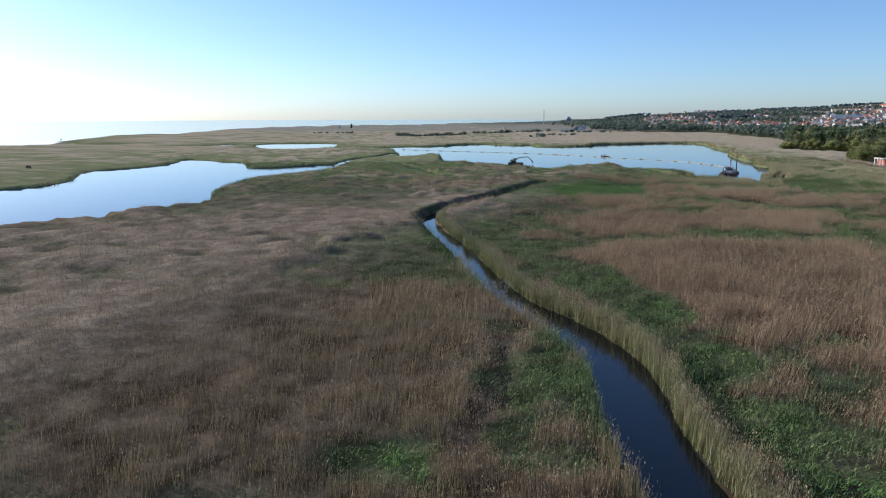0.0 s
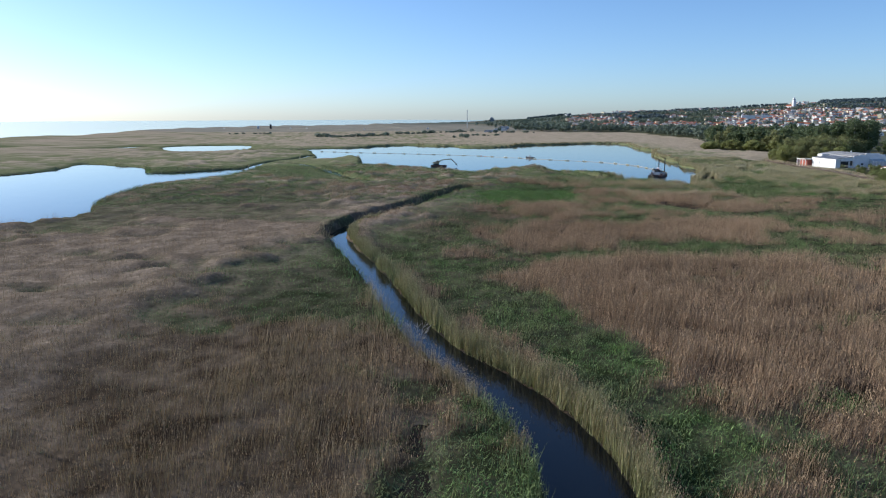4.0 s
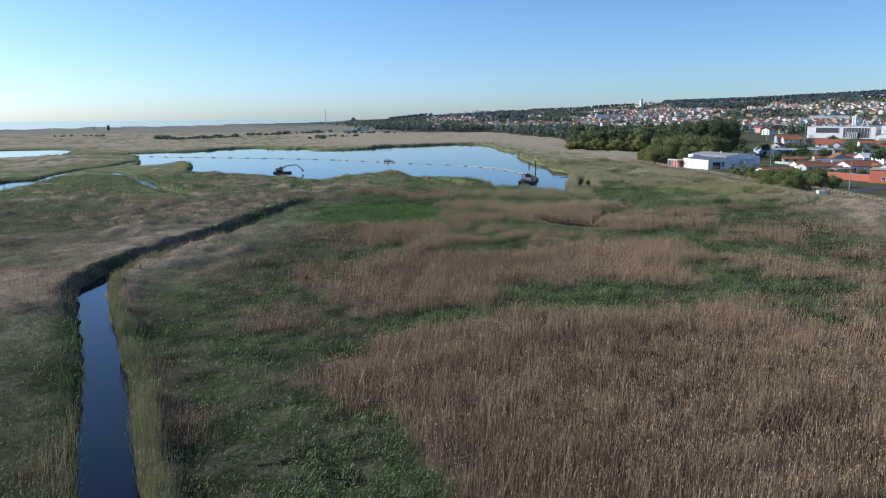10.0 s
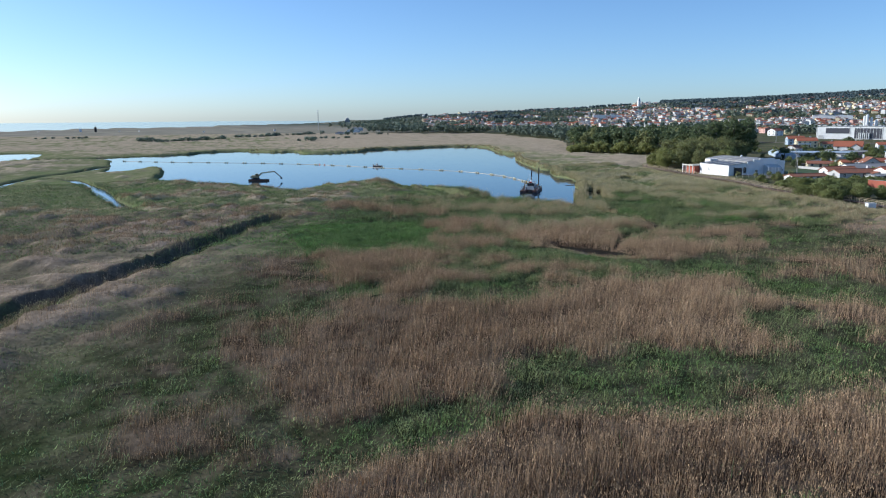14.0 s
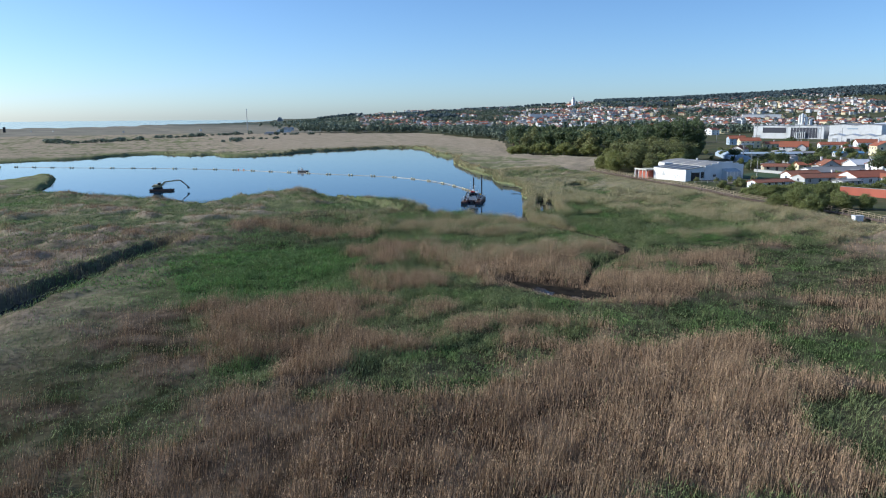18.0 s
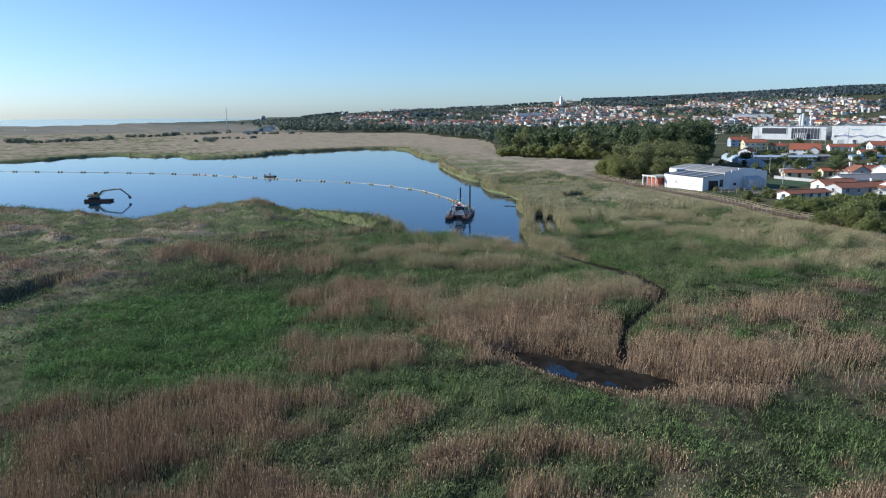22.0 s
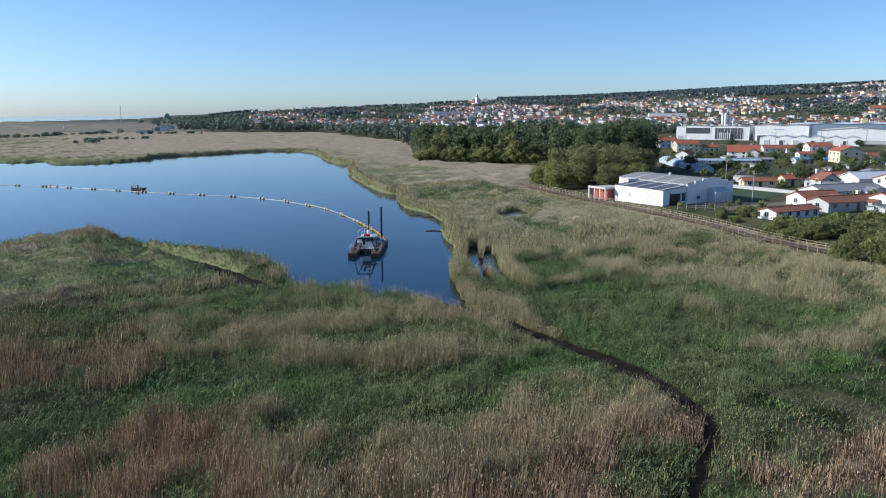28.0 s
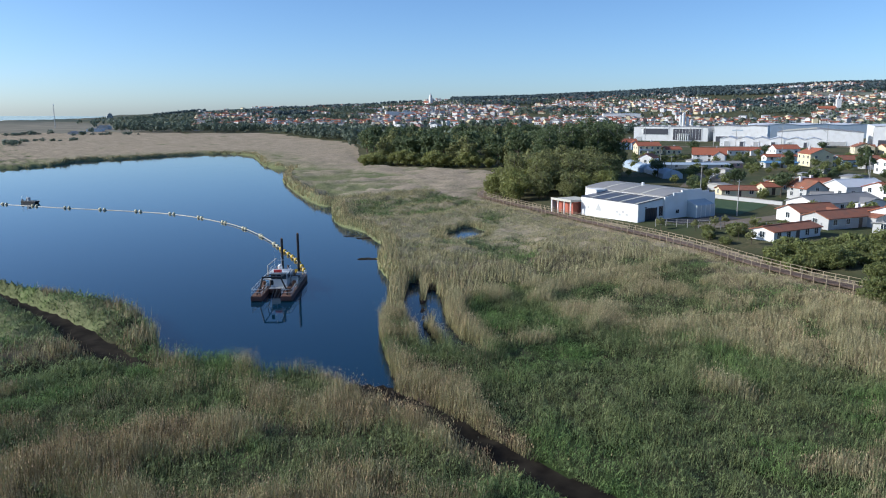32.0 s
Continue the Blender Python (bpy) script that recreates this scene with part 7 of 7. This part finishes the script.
part("roof_rail", Build().bar((-1.3, 5.9, 3.4), (1.3, 5.9, 3.4), 0.04).bar((-1.3, 5.9, 3.4), (-1.3, 8.5, 3.4), 0.04).bar((1.3, 5.9, 3.4), (1.3, 8.5, 3.4), 0.04).bar((-1.3, 5.9, 2.86), (-1.3, 5.9, 3.4), 0.04).bar((1.3, 5.9, 2.86), (1.3, 5.9, 3.4), 0.04).bar((-1.3, 8.5, 2.86), (-1.3, 8.5, 3.4), 0.04).bar((1.3, 8.5, 2.86), (1.3, 8.5, 3.4), 0.04), M_SHIPWHITE, dredger)
part("tyre_fender", Build().cyl((-2.95, 4.0, 0.45), (-2.86, 4.0, 0.45), 0.33, 0.33, 12).cyl((-2.95, 9.0, 0.45), (-2.86, 9.0, 0.45), 0.33, 0.33, 12), M_PIPE, dredger)
part("discharge_pipe", Build().cyl((0.9, 9.0, 1.0), (1.2, 14.0, 1.0), 0.17, 0.17, 10), M_PIPE, dredger)


# ---- the floating pipeline ----
M_PALEPIPE = material("pale_pipe", (0.42, 0.38, 0.30), 0.5, grain=3, vary=0.2)
PIPE = rounded([(147.9, 328.5), (149.6, 333.5), (151.6, 341), (153.3, 351), (155.4, 363), (156.6, 376), (156.6, 387), (154.8, 401), (151, 414), (145.4, 424), (138, 434), (128, 447), (117.5, 463), (108, 478),
                (95, 497), (75, 516), (52, 534), (20, 556), (-9, 581)], False, 2)
pipeline = thing("floating_pipeline", pose(147.9, 328.5, 0), "long dredging pipeline carried on yellow floats", "pipeline")
segs = along([tuple(p) for p in PIPE], 3.0)
pb = Build()
for (x0, y0, _), (x1, y1, _) in zip(segs[:-1], segs[1:]):
    lie = 0.22 if math.hypot(x0 - 147.9, y0 - 328.5) < 62 else 0.02
    pb.cyl((x0 - 147.9, y0 - 328.5, lie), (x1 - 147.9, y1 - 328.5, lie), 0.1, 0.1, 8, False)
part("pipe", pb, M_PALEPIPE, pipeline)
prof = [(-0.38, 0.1), (-0.34, 0.22), (-0.17, 0.36), (0.17, 0.36), (0.34, 0.22), (0.38, 0.1)]
fb = Build()
for (x0, r0), (x1, r1) in zip(prof[:-1], prof[1:]):
    fb.cyl((x0, 0, 0), (x1 + 0.001, 0, 0), r0, r1, 12, False)
# yellow floats next to the dredger, pale yellow ones farther along
float_yellow, float_pale = fb.mesh("float", M_YELLOW), fb.mesh("float", M_YELLOWGREY)
for k, (x, y, a) in enumerate(segs[1:]):
    near_end = k < 10
    if not near_end and k % 4 > 1:
        continue
    shift = 0 if near_end else (0.75 if k % 4 == 0 else -0.75)
    mesh_ = float_yellow if k < 8 else float_pale
    ob = part("float", mesh_, M_YELLOW, pipeline)
    ob.matrix_basis = pose(x - 147.9 + math.cos(radians(a)) * shift, y - 328.5 + math.sin(radians(a)) * shift, 0.24, 0, 0, a)

# ---- the excavator on its pontoon ----
excavator = thing("floating_excavator", pose(57.5, 402.5, 0, 0, 0, -22) @ Matrix.Diagonal((0.8, 0.8, 0.7, 1)), "weathered yellow long-reach excavator standing on a steel pontoon", "excavator")
part("pontoon", Build().prism([(-4.9, 0.9), (-4.9, 0.35), (-4.2, -0.4), (4.2, -0.4), (4.9, 0.35), (4.9, 0.9)], -1.9, 1.9), M_RUST, excavator)
part("pontoon_deck", Build().box(-4.8, -1.8, 0.905, 4.8, 1.8, 0.96), M_BLACKSTEEL, excavator)
for y in (-1.3, 1.3):
    part("track", Build().prism([(-3.1, 1.0), (-0.2, 1.0), (0.1, 1.3), (-0.2, 1.75), (-3.1, 1.75), (-3.4, 1.3)], y - 0.35, y + 0.35), M_BLACKSTEEL, excavator)
body = part("machine_body", Build().box(-3.4, -1.3, 1.9, -0.2, 1.3, 3.0, None, 0.15), M_MACHINE, excavator)
part("counterweight", Build().box(-3.9, -1.2, 1.95, -3.41, 1.2, 2.8, None, 0.1), M_MACHINE, body)
part("engine_cover", Build().box(-3.2, -1.1, 3.01, -1.4, 1.1, 3.3, None, 0.1), M_MACHINE, body)
cab = part("cab", Build().box(-1.3, -1.3, 3.01, 0.0, -0.2, 4.3, None, 0.12), M_MACHINE, excavator)
part("windscreen", Build().box(0.0, -1.2, 3.2, 0.03, -0.3, 4.15), M_GLASS, cab)
part("side_glass", Build().box(-1.1, -1.33, 3.2, -0.15, -1.3, 4.1), M_GLASS, cab)
part("boom", Build().bar((-0.3, 0.3, 2.6), (1.6, 0.3, 4.6), 0.5, 0.7).bar((1.6, 0.3, 4.6), (8.2, 0.3, 5.3), 0.42, 0.55), M_MACHINE, excavator, "long weathered boom")
part("stick", Build().bar((8.2, 0.3, 5.35), (11.6, 0.3, 2.0), 0.34, 0.42), M_RUST, excavator)
part("boom_ram", Build().cyl((0.3, 0.0, 2.4), (3.2, 0.0, 4.5), 0.1, 0.1, 8).cyl((4.5, 0.3, 5.3), (7.8, 0.3, 5.9), 0.09, 0.09, 8), M_SHIPWHITE, excavator)
part("bucket", Build().prism([(11.3, 2.1), (11.9, 1.9), (12.1, 1.3), (11.5, 1.0), (11.1, 1.4)], -0.2, 0.8), M_BLACKSTEEL, excavator)
for x in (-4.3, 4.3):
    part("bollard", Build().cyl((x, -1.5, 0.96), (x, -1.5, 1.4), 0.12, 0.12, 8), M_BLACKSTEEL, excavator)

# ---- the work boat at the pipe ----
boat = thing("work_boat", pose(122.8, 464, 0, 0, 0, -52), "small dark work boat with a frame beside the pipeline", "boat")
part("hull", Build().prism([(-2.6, 0.65), (-2.4, -0.3), (1.9, -0.3), (2.9, 0.7)], -0.85, 0.85), M_BLACKSTEEL, boat)
part("gunwale", Build().bar((-2.6, -0.85, 0.7), (2.8, -0.85, 0.75), 0.08).bar((-2.6, 0.85, 0.7), (2.8, 0.85, 0.75), 0.08), M_DECKGREY, boat)
part("console", Build().box(-0.9, -0.4, 0.66, -0.1, 0.4, 1.7, None, 0.08), M_DECKGREY, boat)
part("hoop", Build().bar((-2.0, -0.8, 0.7), (-2.0, -0.8, 2.1), 0.07).bar((-2.0, 0.8, 0.7), (-2.0, 0.8, 2.1), 0.07).bar((-2.0, -0.8, 2.1), (-2.0, 0.8, 2.1), 0.07), M_SHIPWHITE, boat)
part("outboard_motor", Build().box(-3.0, -0.2, 0.3, -2.6, 0.2, 1.2, None, 0.08), M_BLACKSTEEL, boat)
for x, y in ((100, 491), (98, 494), (180.5, 358)):
    buoy = thing("marker_buoy", pose(x, y, 0.1 if x < 170 else 0.9), "small orange marker float on the water", "buoy", "marker floats")
    part("body", Build().cyl((0, 0, -0.3), (0, 0, 0.1), 0.2, 0.42, 10).cyl((0, 0, 0.1), (0, 0, 0.5), 0.42, 0.12, 10), M_ORANGE, buoy)

shed = thing("garden_shed", at_place(322, 352, 30), "low garden shed with a sheet roof", "shed", "garden sheds")
part("wall", Build().box(-3, -2, -0.3, 3, 2, 2.1), M_GREYWALL, shed)
part("roof", Build().prism([(-3.3, 2.1), (3.3, 2.1), (3.3, 2.25), (0, 2.7), (-3.3, 2.25)], -2.3, 2.3), M_METALROOF, shed)
part("door", Build().box(-0.45, -2.05, 0, 0.45, -2.0, 1.9), M_DOOR, shed)
for k, (x, y, s, a) in enumerate(scatter(63, (262, 300, 470, 440), 18, 15, lambda x, y: x > 0.62 * y + 66 and free(x, y, 3))):
    copy_thing(shed, at_place(x, y, -10 + 90 * (k % 2)) @ Matrix.Diagonal((s * 1.2, s, s, 1)))
glasshouse = thing("glasshouse", at_place(345, 425, 54), "long pale plastic glasshouse between the gardens", "glasshouse", "glasshouses")
part("cover", Build().prism([(-3.5, -0.2), (3.5, -0.2), (3.5, 1.6), (2, 2.7), (0, 3.1), (-2, 2.7), (-3.5, 1.6)], -16, 16, Matrix.Rotation(-math.pi / 2, 4, "Z")), M_PALEBLUE, glasshouse)
for k in range(9):
    part("hoop", Build().box(-16 + 4 * k - 0.06, -3.56, 0, -16 + 4 * k + 0.06, -3.5, 1.7), M_FRAME, glasshouse)
copy_thing(glasshouse, at_place(330, 402, 54))

# garden trees between the houses
garden = make_tree("garden_tree", at_place(276, 300), "round dark green garden tree", "tree", 3.8, 2.1, 0.5, M_LEAF, 301, 0.26, 30, 20, group="garden trees")
spread(garden, scatter(61, (250, 250, 500, 470), 190, 5.5, lambda x, y: x > 0.62 * y + 62 and free(x, y, 1.5)))
conifer = make_tree("pine_tree", at_place(296, 333.5), "dark umbrella pine in a garden", "tree", 7.5, 3.4, 3.0, M_LEAF_DARK, 302, 0.3, 30, 60, group="garden trees")
spread(conifer, scatter(62, (260, 240, 620, 480), 26, 24, lambda x, y: x > 0.62 * y + 70 and free(x, y, 2) and x < 540))
# hedges and clipped rows of bushes between the plots
hedge_bush = make_tree("hedge_bush", at_place(322, 398), "dark green clipped garden bush in a row", "bush", 2.6, 1.6, 0.1, M_LEAF_DARK, 303, 0.26, 22, 22, group="garden hedges")
for row_, step_ in (([(326, 398), (346, 400), (377, 403)], 3.0), ([(386, 449), (416, 457), (444, 461)], 3.2), ([(426, 432), (407, 410)], 3.0), ([(283, 352), (300, 366), (316, 376)], 2.8), ([(330, 312), (350, 320), (372, 330)], 3.0), ([(344, 362), (368, 356), (392, 366)], 3.0)):
    spread(hedge_bush, [(px, py, 0.7 + 0.5 * ((px * 3.3 + py) % 1.0), px * 7) for px, py, _ in along(row_, step_, 0, 0.5, int(row_[0][0])) if free(px, py, 0.6)])
